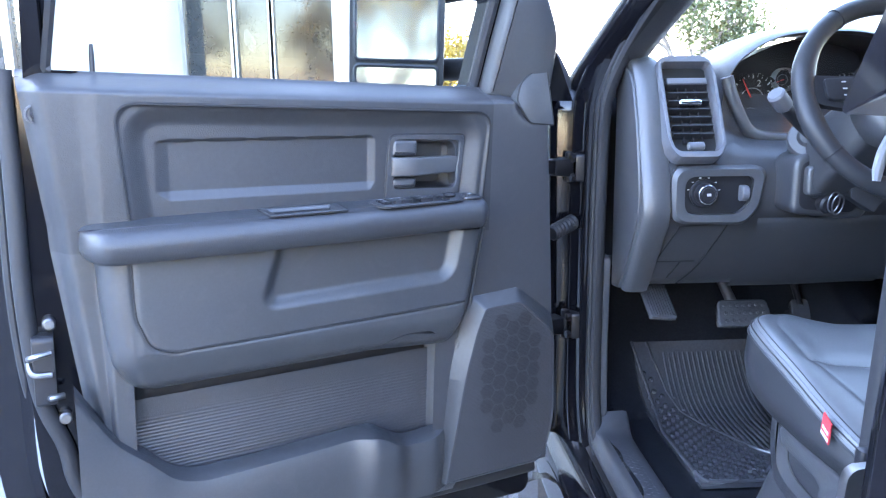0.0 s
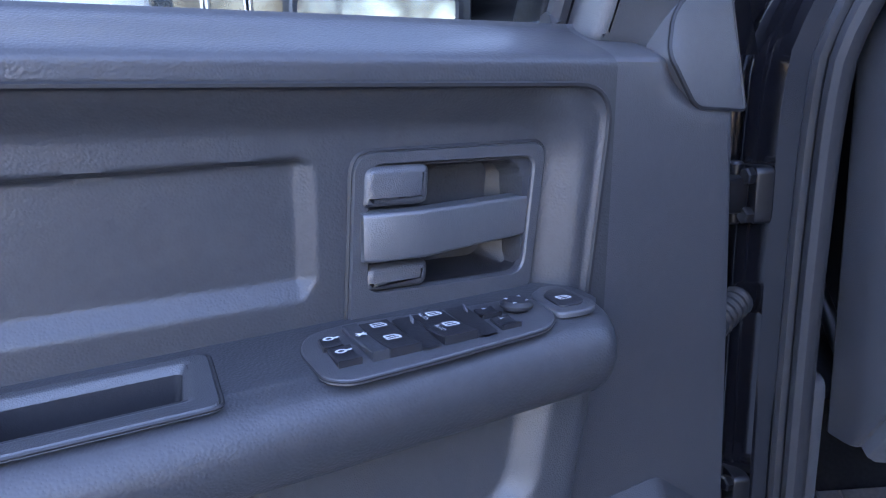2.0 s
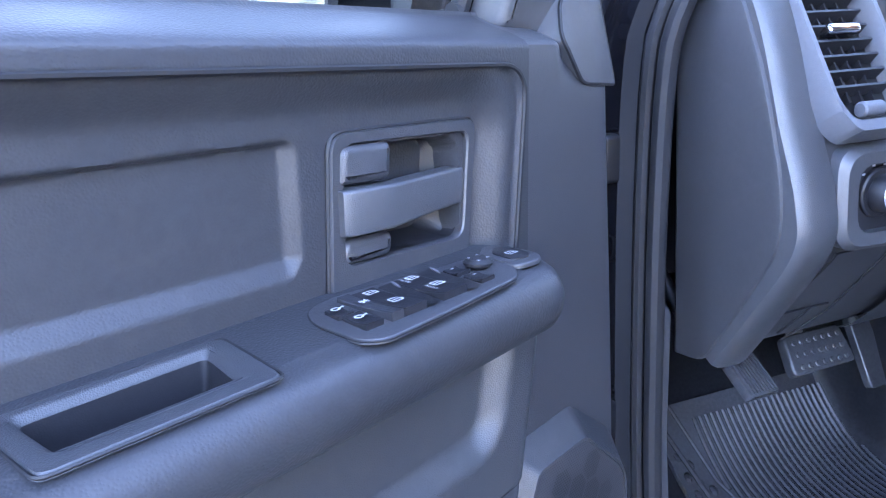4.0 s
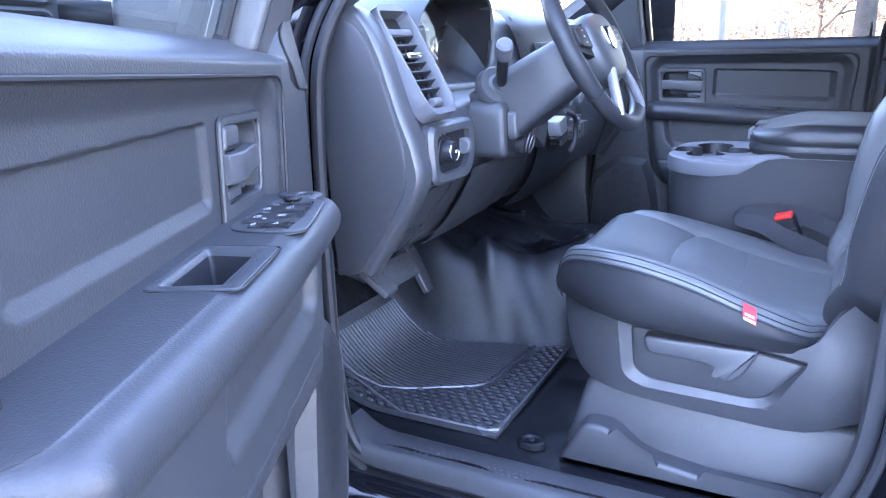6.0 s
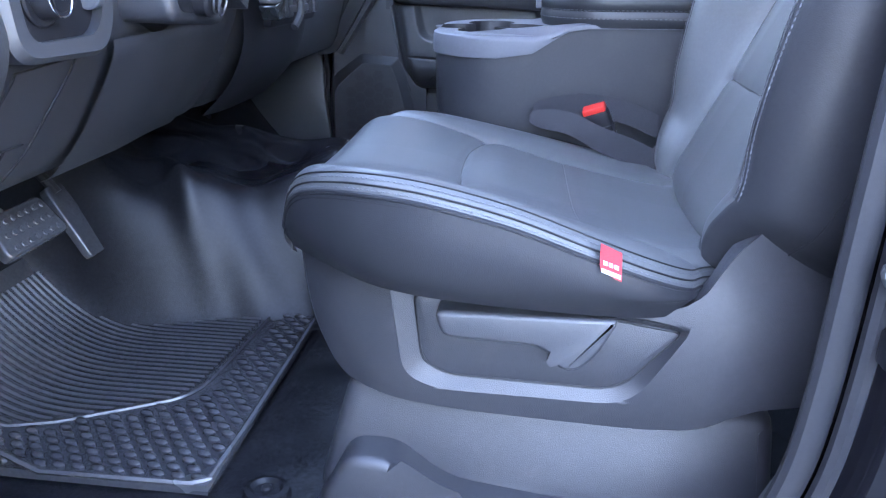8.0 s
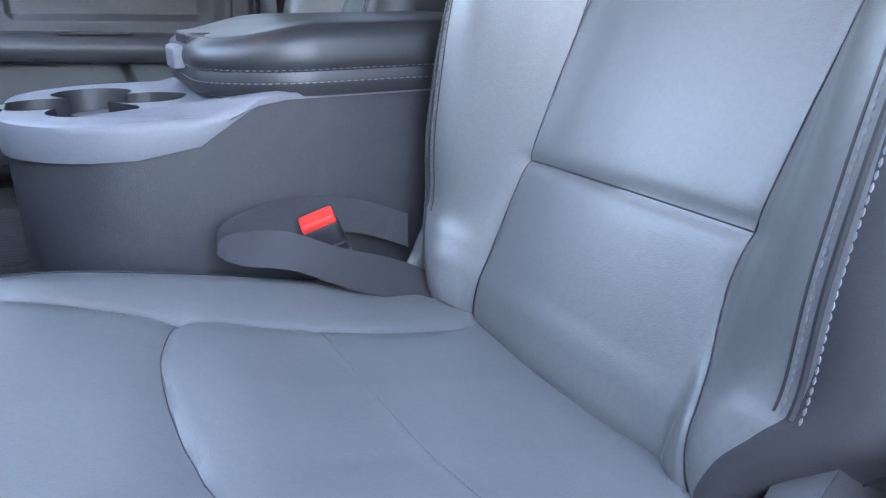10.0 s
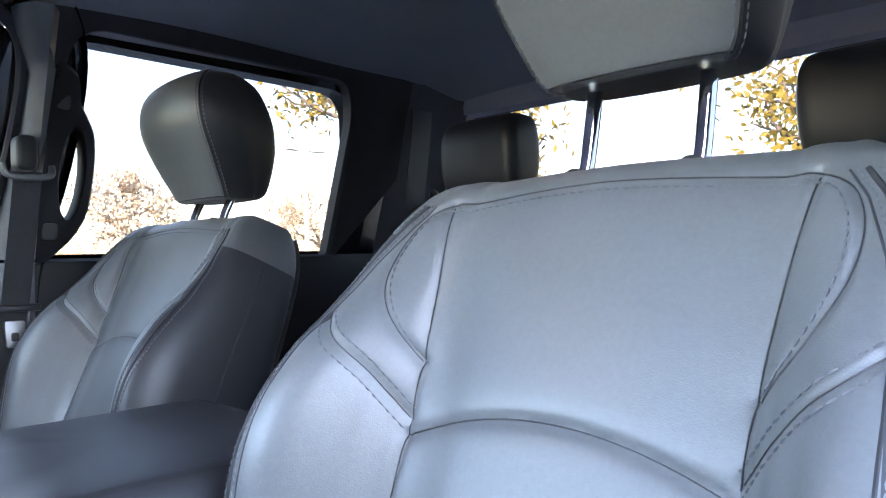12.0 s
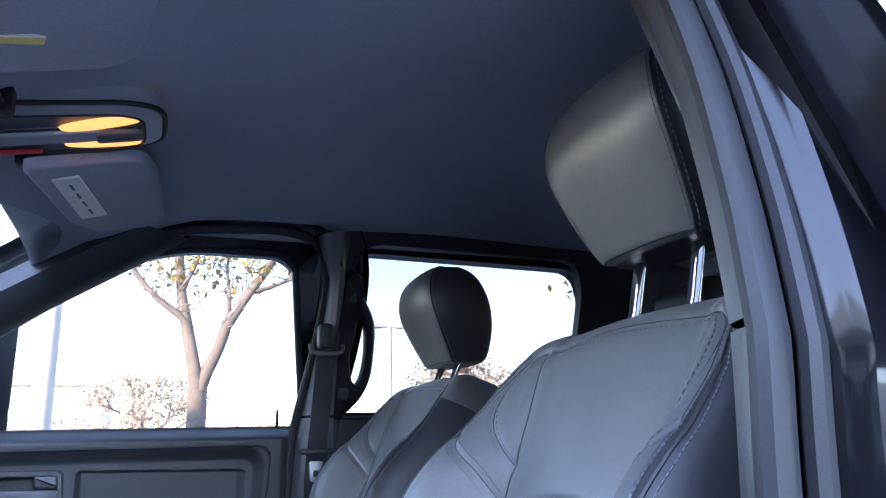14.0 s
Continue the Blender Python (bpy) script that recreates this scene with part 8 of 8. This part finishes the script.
# sun visors folded up under the roof
for s in (-1, 1):
    vis = thing("sun_visor", (s * 0.42, 1.15, 1.97), "dark grey sun visor folded up, with a pale label", "sun visor", "sun visors")
    VZ = lambda x, y: 2.0 - 0.25 * (y - 1.05) - 0.05 * max(0.0, (abs(x) - 0.45) / 0.25) ** 2
    bm = B()
    vp = [(0.07, 1.262), (0.40, 1.225), (0.49, 1.18), (0.51, 1.07), (0.47, 1.048), (0.20, 1.062), (0.09, 1.085)] if s > 0 else [(-0.25, 1.25), (-0.60, 1.25), (-0.66, 1.09), (-0.62, 1.05), (-0.42, 1.058), (-0.27, 1.082), (-0.24, 1.115)]
    vp = rounded(vp, [0.02, 0.03, 0.03, 0.03, 0.03, 0.03, 0.03], 6)
    prism(bm, vp, lambda u, v, d: (u, v, VZ(u, v) - d), 0.0, 0.02, 0.009, 4)
    vb = part("blade", bm, FABRIC, vis)
    bm = B()
    if s > 0:
        prism(bm, [(0.13, 1.224), (0.126, 1.184), (0.366, 1.155), (0.369, 1.199)], lambda u, v, d: (u, v, VZ(u, v) - d), 0.0185, 0.0235)
    else:
        prism(bm, [(-0.322, 1.18), (-0.335, 1.24), (-0.50, 1.235), (-0.47, 1.15)], lambda u, v, d: (u, v, VZ(u, v) - d), 0.0185, 0.0235)
    lb = part("label", bm, LABEL_WHITE, vb, "pale printed label")
    bm = B()
    if s < 0:
        for i in range(7):
            for j in range(2):
                prism(bm, [(-0.358 - 0.055 * j, 1.233 - i * 0.0085), (-0.403 - 0.055 * j, 1.233 - i * 0.0085), (-0.403 - 0.055 * j, 1.230 - i * 0.0085), (-0.358 - 0.055 * j, 1.230 - i * 0.0085)], lambda u, v, d: (u, v, VZ(u, v) - d), 0.0236, 0.0242)
        part("print_bars", bm, PLASTIC_LIGHT, lb)
        bm = B()
        prism(bm, [(-0.3225, 1.181), (-0.3345, 1.238), (-0.348, 1.238), (-0.337, 1.176)], lambda u, v, d: (u, v, VZ(u, v) - d), 0.0236, 0.0244)
        part("warning_stripe", bm, YELLOW, lb)
    else:
        for i in range(4):
            prism(bm, [(0.16 + 0.05 * i, 1.202 - 0.006 * i), (0.19 + 0.05 * i, 1.198 - 0.006 * i), (0.19 + 0.05 * i, 1.194 - 0.006 * i), (0.16 + 0.05 * i, 1.198 - 0.006 * i)], lambda u, v, d: (u, v, VZ(u, v) - d), 0.0236, 0.0242)
        part("print_bars", bm, PLASTIC_LIGHT, lb)
    bm = B()
    tube(bm, [(s * 0.10, 1.26, 1.955), (s * 0.16, 1.262, 1.952)], 0.008, 10)
    box(bm, (min(s * 0.09, s * 0.125), 1.245, 1.945), (max(s * 0.09, s * 0.125), 1.275, 1.985), 0.006)
    part("clip", bm, PLASTIC_DARK, vis)

# ---- rear bench ----
bench = thing("rear_bench", (0, -0.25, 0.80), "dark grey leather rear bench seat", "car seat")
bm = B()
rg = []
for y, z, w in ((-0.44, 1.69, 0.70), (-0.36, 1.70, 0.71), (-0.32, 1.66, 0.72), (-0.26, 1.45, 0.73), (-0.2, 1.22, 0.73)):
    rg.append([(x, y + 0.02 * math.cos(x * 9), z - 0.01 * math.cos(x * 6)) for x in np.linspace(-w, w, 30)])
sheet(bm, rg)
part("backrest", bm, LEATHER_BLACK, bench)
bm = B()
box(bm, (-0.73, -0.25, 1.05), (0.73, 0.28, 1.22), 0.06)
part("cushion", bm, LEATHER_BLACK, bench)
bm = B()
box(bm, (-0.70, -0.30, 0.78), (0.70, 0.20, 1.06), 0.02)
part("base", bm, PLASTIC_DARK, bench)
for x in (-0.47, 0.335):
    rh = thing("head_restraint", (x, -0.27, 1.66), "black leather rear head restraint", "headrest", "rear head restraints")
    bm = B()
    rg = []
    for z, w, yf, yb in spline([(1.705, 0.09, -0.19, -0.26), (1.712, 0.105, -0.175, -0.27), (1.76, 0.112, -0.165, -0.28), (1.83, 0.112, -0.165, -0.28), (1.868, 0.105, -0.18, -0.272), (1.878, 0.09, -0.2, -0.255)], 24):
        rg.append([(x + a, y, z) for a, y in rounded([(-w, yf), (w, yf), (w, yb), (-w, yb)], 0.03, 5)])
    loft(bm, rg)
    part("pad", bm, LEATHER_BLACK, rh)
    for a in (-0.05, 0.05):
        bm = B()
        cylinder(bm, (x + a, -0.235, 1.65), (x + a, -0.235, 1.72), 0.006, 10)
        part("post", bm, CHROME, rh)
# rear belt and its pale pillar panel
rb = thing("rear_seat_belt", (0.66, -0.38, 1.6), "dark rear seat belt anchor over a pale grey belt", "seat belt")
bm = B()
loft(bm, [[(x, -0.36, z), (x + 0.012, -0.30, z), (x + 0.016, -0.30, z), (x + 0.004, -0.36, z)] for x, z in ((0.70, 1.70), (0.685, 1.80), (0.665, 1.90), (0.66, 1.96))])
part("webbing", bm, PLASTIC, rb)
bm = B()
tube(bm, spline([(0.60, -0.30, 1.70), (0.61, -0.31, 1.725), (0.63, -0.33, 1.73), (0.64, -0.345, 1.715), (0.655, -0.36, 1.72)], 12), 0.013, 8)
part("anchor", bm, PLASTIC_DARK, rb)
for m in (-1, 1):
    bm = B()
    sheet(bm, [[(m * (side_x(z) - a), y, z) for a, y in ((0.004, -0.30), (0.016, -0.34), (0.03, -0.40), (0.045, -0.45), (0.062, -0.484), (0.07, -0.49))] for z in np.linspace(1.54, 2.035, 12)])
    part("rear_pillar_cover", bm, PLASTIC, truck, "grey rear pillar cover")
# rear dome lamp
rd = thing("rear_dome_lamp", (0.0, 0.3, 2.05), "small lit amber dome lamp on the headliner", "dome lamp")
bm = B()
ell = lambda k, z: [(-0.03 + 0.05 * k * math.cos(q), 0.27 + 0.035 * k * math.sin(q), z) for q in np.linspace(0, 2 * math.pi, 33)[:-1]]
loft(bm, [ell(1.25, 2.07), ell(1.2, 2.058), ell(1.0, 2.054)], caps=False)
part("bezel", bm, PLASTIC_MID, rd)
bm = B()
loft(bm, [ell(1.0, 2.056), ell(0.9, 2.049), ell(0.5, 2.045), ell(0.1, 2.044)])
part("lens", bm, LAMP, rd, "lit amber lens")


# ---- outside ----
bm = B()
xs = sorted(set([-3000, -600, -150, 150, 600, 3000] + list(np.linspace(-60, 60, 25))))
sheet(bm, [[(x, y, 0.0) for x in xs] for y in xs])
tagged(part("ground", bm, CONCRETE), "pale concrete forecourt that reaches the horizon", "ground", kind="structure")
bm = B()
sheet(bm, [[(x, y, 0.02) for x in (30, 60, 120, 400)] for y in (-300, -60, 0, 60, 300)])
tagged(part("road", bm, ASPHALT), "grey asphalt road beyond the forecourt", "road", kind="structure")
bm = B()
sheet(bm, [[(x, y, 0.03 + 3.5 * float(step(math.hypot(x - 0, y), 70, 260)) * (0.6 + 0.4 * noise.noise((x * 0.01, y * 0.01, 0)))) for x in np.linspace(62, 500, 14)] for y in np.linspace(-400, 300, 18)])
tagged(part("verge", bm, GRASS), "dry brown grass bank beyond the road", "grass", kind="structure")
bm = B()
sheet(bm, [[(x, y, 0.03 + 4.0 * float(step(-y, 45, 200)) * (0.6 + 0.4 * noise.noise((x * 0.01, y * 0.01, 4)))) for x in np.linspace(-300, 300, 18)] for y in np.linspace(-40, -400, 12)])
tagged(part("rear_verge", bm, GRASS), "dry brown grass bank behind the forecourt", "grass", kind="structure")

# unseen wall, added to keep low western light out of the cab
bm = B()
box(bm, (-17.4, -16, 0), (-17, 8.6, 3.6), 0.02)
tagged(part("light_block_wall", bm, STUCCO), "plain pale wall, added out of view to block low western light", "wall", kind="structure")

# dealership front with white columns and dark glass
shop = thing("showroom", (-8, 10, 0), "white showroom front with tall dark glass panes", "building")
FY = 9.0
bm = B()
box(bm, (-24, FY + 0.35, 0), (-2.05, FY + 14, 7.6), 0.02)
part("wall", bm, STUCCO, shop)
bm = B()
box(bm, (-24.3, FY - 1.6, 6.2), (-1.9, FY + 14.2, 7.9), 0.05)
part("roof", bm, STUCCO, shop)
for x in (-4.42, -10.0, -15.5):
    bm = B()
    box(bm, (x - 0.55, FY - 0.75, 0), (x + 0.55, FY + 0.34, 6.2), 0.03)
    part("column", bm, STUCCO, shop, "white square column")
panes = [(-9.4, -7.7), (-7.6, -5.9), (-5.8, -5.02), (-3.82, -3.3), (-3.22, -2.85), (-2.78, -2.1), (-14.9, -12.9), (-12.8, -10.6)]
for a, b in panes:
    for z0, z1 in ((0.15, 2.9), (3.0, 6.1)):
        bm = B()
        box(bm, (a, FY + 0.28, z0), (b, FY + 0.33, z1))
        w = part("window", bm, DARKGLASS, shop, "dark reflective shop pane")
        bm = B()
        for lo, hi in (((a - 0.05, z0 - 0.05), (b + 0.05, z0)), ((a - 0.05, z1), (b + 0.05, z1 + 0.05)), ((a - 0.05, z0), (a, z1)), ((b, z0), (b + 0.05, z1))):
            box(bm, (lo[0], FY + 0.2, lo[1]), (hi[0], FY + 0.345, hi[1]))
        part("window_frame", bm, ALU, w)
for x0, x1, y0 in ((1.3, 1.62, 9.5), (4.0, 5.1, 9.6)):
    cl_ = thing("canopy_column", ((x0 + x1) / 2, y0, 0), "pale painted forecourt column", "column", "forecourt columns")
    bm = B()
    box(bm, (x0, y0, 0), (x1, y0 + 0.5, 6.5), 0.02)
    part("shaft", bm, STUCCO, cl_)
    bm = B()
    box(bm, (x0 - 0.06, y0 - 0.06, 0), (x1 + 0.06, y0 + 0.56, 0.3), 0.02)
    part("plinth", bm, STUCCO, cl_)


def leaf_mesh(rng, centre, spread, count, size):
    vs, fs = [], []
    for _ in range(count):
        p = np.array(centre) + rng.normal(0, 1, 3) * np.array(spread)
        u = rng.normal(0, 1, 3)
        u /= np.linalg.norm(u)
        w = np.cross(u, rng.normal(0, 1, 3))
        w /= np.linalg.norm(w) + 1e-9
        s = size * rng.uniform(0.6, 1.4)
        k = len(vs)
        vs += [tuple(p - u * s), tuple(p + w * s * 0.45), tuple(p + u * s), tuple(p - w * s * 0.45)]
        fs.append((k, k + 1, k + 2, k + 3))
    return vs, fs


def tree(base, height, seed, forks, leaf=LEAF, leaves=60, bare=False, name_label="", lean=0.0, size=0.075, trunk=0.2):
    """A tree: a trunk that forks, limbs and twigs, and a loose crown of single leaves."""
    rng = np.random.default_rng(seed)
    t = thing("tree", base, name_label, "tree", "trees")
    bm = B()
    tips = []

    def limb(p, d, ln, r, depth):
        pts, q = [np.array(p)], np.array(d, float)
        n = 6
        for i in range(n):
            q = q + rng.normal(0, 0.11, 3) + np.array((0, 0, 0.03))
            q /= np.linalg.norm(q)
            pts.append(pts[-1] + q * ln / n)
        tube(bm, [tuple(x) for x in pts], list(np.linspace(r, r * 0.62, n + 1)), 8 if depth < 2 else 5)
        if depth >= 4:
            tips.append(pts[-1])
            tips.append(pts[3])
            return
        if depth >= 2:
            tips.append(pts[-1])
        for k in range(3 if depth else forks):
            a = 2 * math.pi * (k / (3 if depth else forks)) + rng.uniform(-0.5, 0.5)
            side = np.cross(q, (0.3, 0.2, 1.0))
            side /= np.linalg.norm(side)
            up = np.cross(side, q)
            nd = q * 0.85 + (side * math.cos(a) + up * math.sin(a)) * rng.uniform(0.5, 0.8)
            limb(pts[-1] if k < 2 else pts[4], nd / np.linalg.norm(nd), ln * rng.uniform(0.62, 0.82), r * 0.6, depth + 1)
    limb(np.array(base) - np.array((0, 0, 0.05)), (lean, 0.02, 1.0), height * 0.32, trunk, 0)
    part("trunk", bm, BARK, t)
    if not bare:
        vs, fs = [], []
        for p in tips:
            v, f = leaf_mesh(rng, p, (0.32, 0.32, 0.24), leaves, size)
            o = len(vs)
            vs += v
            fs += [tuple(i + o for i in q) for q in f]
        me = bpy.data.meshes.new("crown")
        me.from_pydata(vs, [], fs)
        me.materials.append(leaf)
        c = new("crown", me)
        c.parent, c.matrix_parent_inverse = t, Matrix.Translation(-BASE[t])
    return t




def forked_tree(base, name_label):
    """A grey tree that forks at head height into three long limbs, with thin twigs and few leaves."""
    rng = np.random.default_rng(5)
    t = thing("tree", base, name_label, "tree", "trees")
    bm = B()
    tips = []
    bx = base[0]
    limbs = [([(0.56, -0.05), (0.565, 0.8), (0.55, 1.6), (0.548, 2.3)], 0.15, 0.13), ([(0.55, 2.2), (0.62, 2.6), (0.704, 3.0), (0.79, 3.4), (0.843, 3.65), (0.911, 4.24), (1.0, 5.0), (0.98, 5.8)], 0.105, 0.05),
             ([(0.72, 3.1), (0.80, 3.28), (1.02, 3.45), (1.239, 3.63), (1.61, 4.1), (1.9, 4.8)], 0.065, 0.025), ([(0.548, 2.2), (0.46, 2.5), (0.378, 2.68), (0.27, 2.95), (0.207, 3.18), (0.05, 3.45), (-0.093, 3.69), (-0.3, 4.0), (-0.488, 4.33), (-0.75, 5.0), (-0.85, 5.7)], 0.1, 0.05),
             ([(0.2, 3.2), (0.17, 3.6), (0.22, 4.1), (0.15, 4.8)], 0.04, 0.012), ([(0.85, 3.7), (0.68, 4.1), (0.6, 4.6), (0.45, 5.3)], 0.04, 0.012), ([(-0.1, 3.7), (-0.5, 3.85), (-0.95, 4.1), (-1.4, 4.7)], 0.04, 0.012)]
    for k, (ln, r0, r1) in enumerate(limbs):
        pts = spline(ln, 16)
        pts = [(bx + (0.12 * math.sin(k * 2.1) * (i / 15) if k else 0) + 0.01 * rng.normal(), y, z) for i, (y, z) in enumerate(pts)]
        tube(bm, pts, list(np.linspace(r0, r1, 16)), 10)
        for i in range(5, 16):
            if k == 0:
                break
            for _ in range(2):
                p = np.array(pts[i])
                d = np.array((rng.normal(0, 0.7), rng.normal(0, 0.8), rng.uniform(0.1, 1.0)))
                d /= np.linalg.norm(d)
                q = [p]
                for j in range(6):
                    d = d + rng.normal(0, 0.22, 3)
                    d /= np.linalg.norm(d)
                    q.append(q[-1] + d * rng.uniform(0.08, 0.16))
                tube(bm, [tuple(v) for v in q], list(np.linspace(0.012, 0.003, 7)), 4)
                if q[-1][2] > 3.9:
                    tips += q[3:]
    part("trunk", bm, BARK, t)
    vs, fs = [], []
    for p in tips:
        v, f = leaf_mesh(rng, p, (0.12, 0.12, 0.1), 4, 0.05)
        o = len(vs)
        vs += v
        fs += [tuple(i + o for i in q) for q in f]
    me = bpy.data.meshes.new("crown")
    me.from_pydata(vs, [], fs)
    me.materials.append(LEAF)
    c = new("crown", me)
    c.parent, c.matrix_parent_inverse = t, Matrix.Translation(-BASE[t])


forked_tree((10.0, 0.56, 0), "grey forked tree with sparse yellow leaves")
tree((9.0, -9.5, 0), 7.5, 11, 3, LEAF, 26, name_label="broad tree with yellow green leaves")
tree((-3.5, -11.5, 0), 6.0, 21, 4, LEAF, 26, name_label="broad tree with yellow autumn leaves")
tree((2.5, -13, 0), 7.0, 23, 3, LEAF, 20, name_label="broad tree with yellow autumn leaves")
tree((-10, -17, 0), 8.0, 29, 3, LEAF, 24, name_label="broad tree with yellow autumn leaves")
tree((-18, -9, 0), 8.0, 37, 3, LEAF, 24, name_label="broad tree with yellow autumn leaves")
tree((7.5, 24, 0), 6.0, 41, 3, LEAF_GREEN, 60, name_label="tree with olive green leaves")
tree((0.6, 27, 0), 4.2, 43, 3, LEAF, 30, name_label="tree with yellow green leaves")
for i, (x, y, s) in enumerate(((34, -14, 51), (42, 2, 53), (36, -26, 57), (30, -36, 59), (20, -40, 61), (48, 16, 67))):
    tree((x, y, 0.0), 7.0, s, 3, SCRUB, 14, name_label="bare brown tree with few dry leaves", size=0.12)
# distant brush
rng = np.random.default_rng(7)
for nm, arc_ in (("east", (-1.25, 0.5)), ("south", (-2.9, -1.25))):
    vs, fs = [], []
    for k in range(900):
        a, d = rng.uniform(*arc_), rng.uniform(55, 120)
        h = rng.uniform(1.0, 4.5)
        v, f = leaf_mesh(rng, (d * math.cos(a), d * math.sin(a), 0.5 + h * 0.5), (1.6, 1.6, h * 0.35), 90, 0.15)
        o = len(vs)
        vs += v
        fs += [tuple(i + o for i in q) for q in f]
    me = bpy.data.meshes.new("brush")
    me.from_pydata(vs, [], fs)
    me.materials.append(SCRUB)
    tagged(new("brush", me), "belt of dry brown brush and small trees", "brush", kind="stuff")


def lamp_post(x, y, h, r, heads):
    p = thing("street_lamp", (x, y, 0), "pale steel car park lamp post with two box heads", "street lamp", "car park lamps")
    bm = B()
    tube(bm, [(x, y, -0.02), (x, y, h * 0.5), (x, y, h)], [r, r * 0.85, r * 0.7], 12)
    part("pole", bm, FACADE, p)
    bm = B()
    cylinder(bm, (x, y, 0), (x, y, 0.6), r * 2.2, 16, 0.03)
    part("footing", bm, CONCRETE, p)
    for s in heads:
        bm = B()
        box(bm, (x - 0.2, y + s - 0.35, h - 0.05), (x + 0.2, y + s + 0.35, h + 0.16), 0.03)
        part("lamp_head", bm, FACADE, p)
        bm = B()
        tube(bm, [(x, y, h), (x, y + s, h)], 0.04, 8)
        part("arm", bm, FACADE, p)


lamp_post(11.5, 2.69, 7.5, 0.17, (-0.7, 0.7))
lamp_post(30, -8.2, 6.4, 0.14, (-0.7, 0.7))
lamp_post(28, -19, 6.6, 0.14, (-0.7, 0.7))
lamp_post(46, 9.5, 7.0, 0.14, (-0.7, 0.7))
lamp_post(-6, -22, 7.0, 0.14, (-0.7, 0.7))
# far pale office
off = thing("office_block", (75, 14, 0), "pale far office block with rows of windows", "building")
bm = B()
box(bm, (75, 6, 0), (90, 24, 7.2), 0.05)
part("wall", bm, FACADE, off)
bm = B()
box(bm, (74.7, 5.7, 7.2), (90.3, 24.3, 7.7), 0.05)
part("roof", bm, FACADE, off)
for z in (1.2, 3.4, 5.4):
    for y in np.arange(7, 23.5, 2.2):
        bm = B()
        box(bm, (74.93, y, z), (75.06, y + 1.5, z + 1.1))
        part("window", bm, ALU, off)
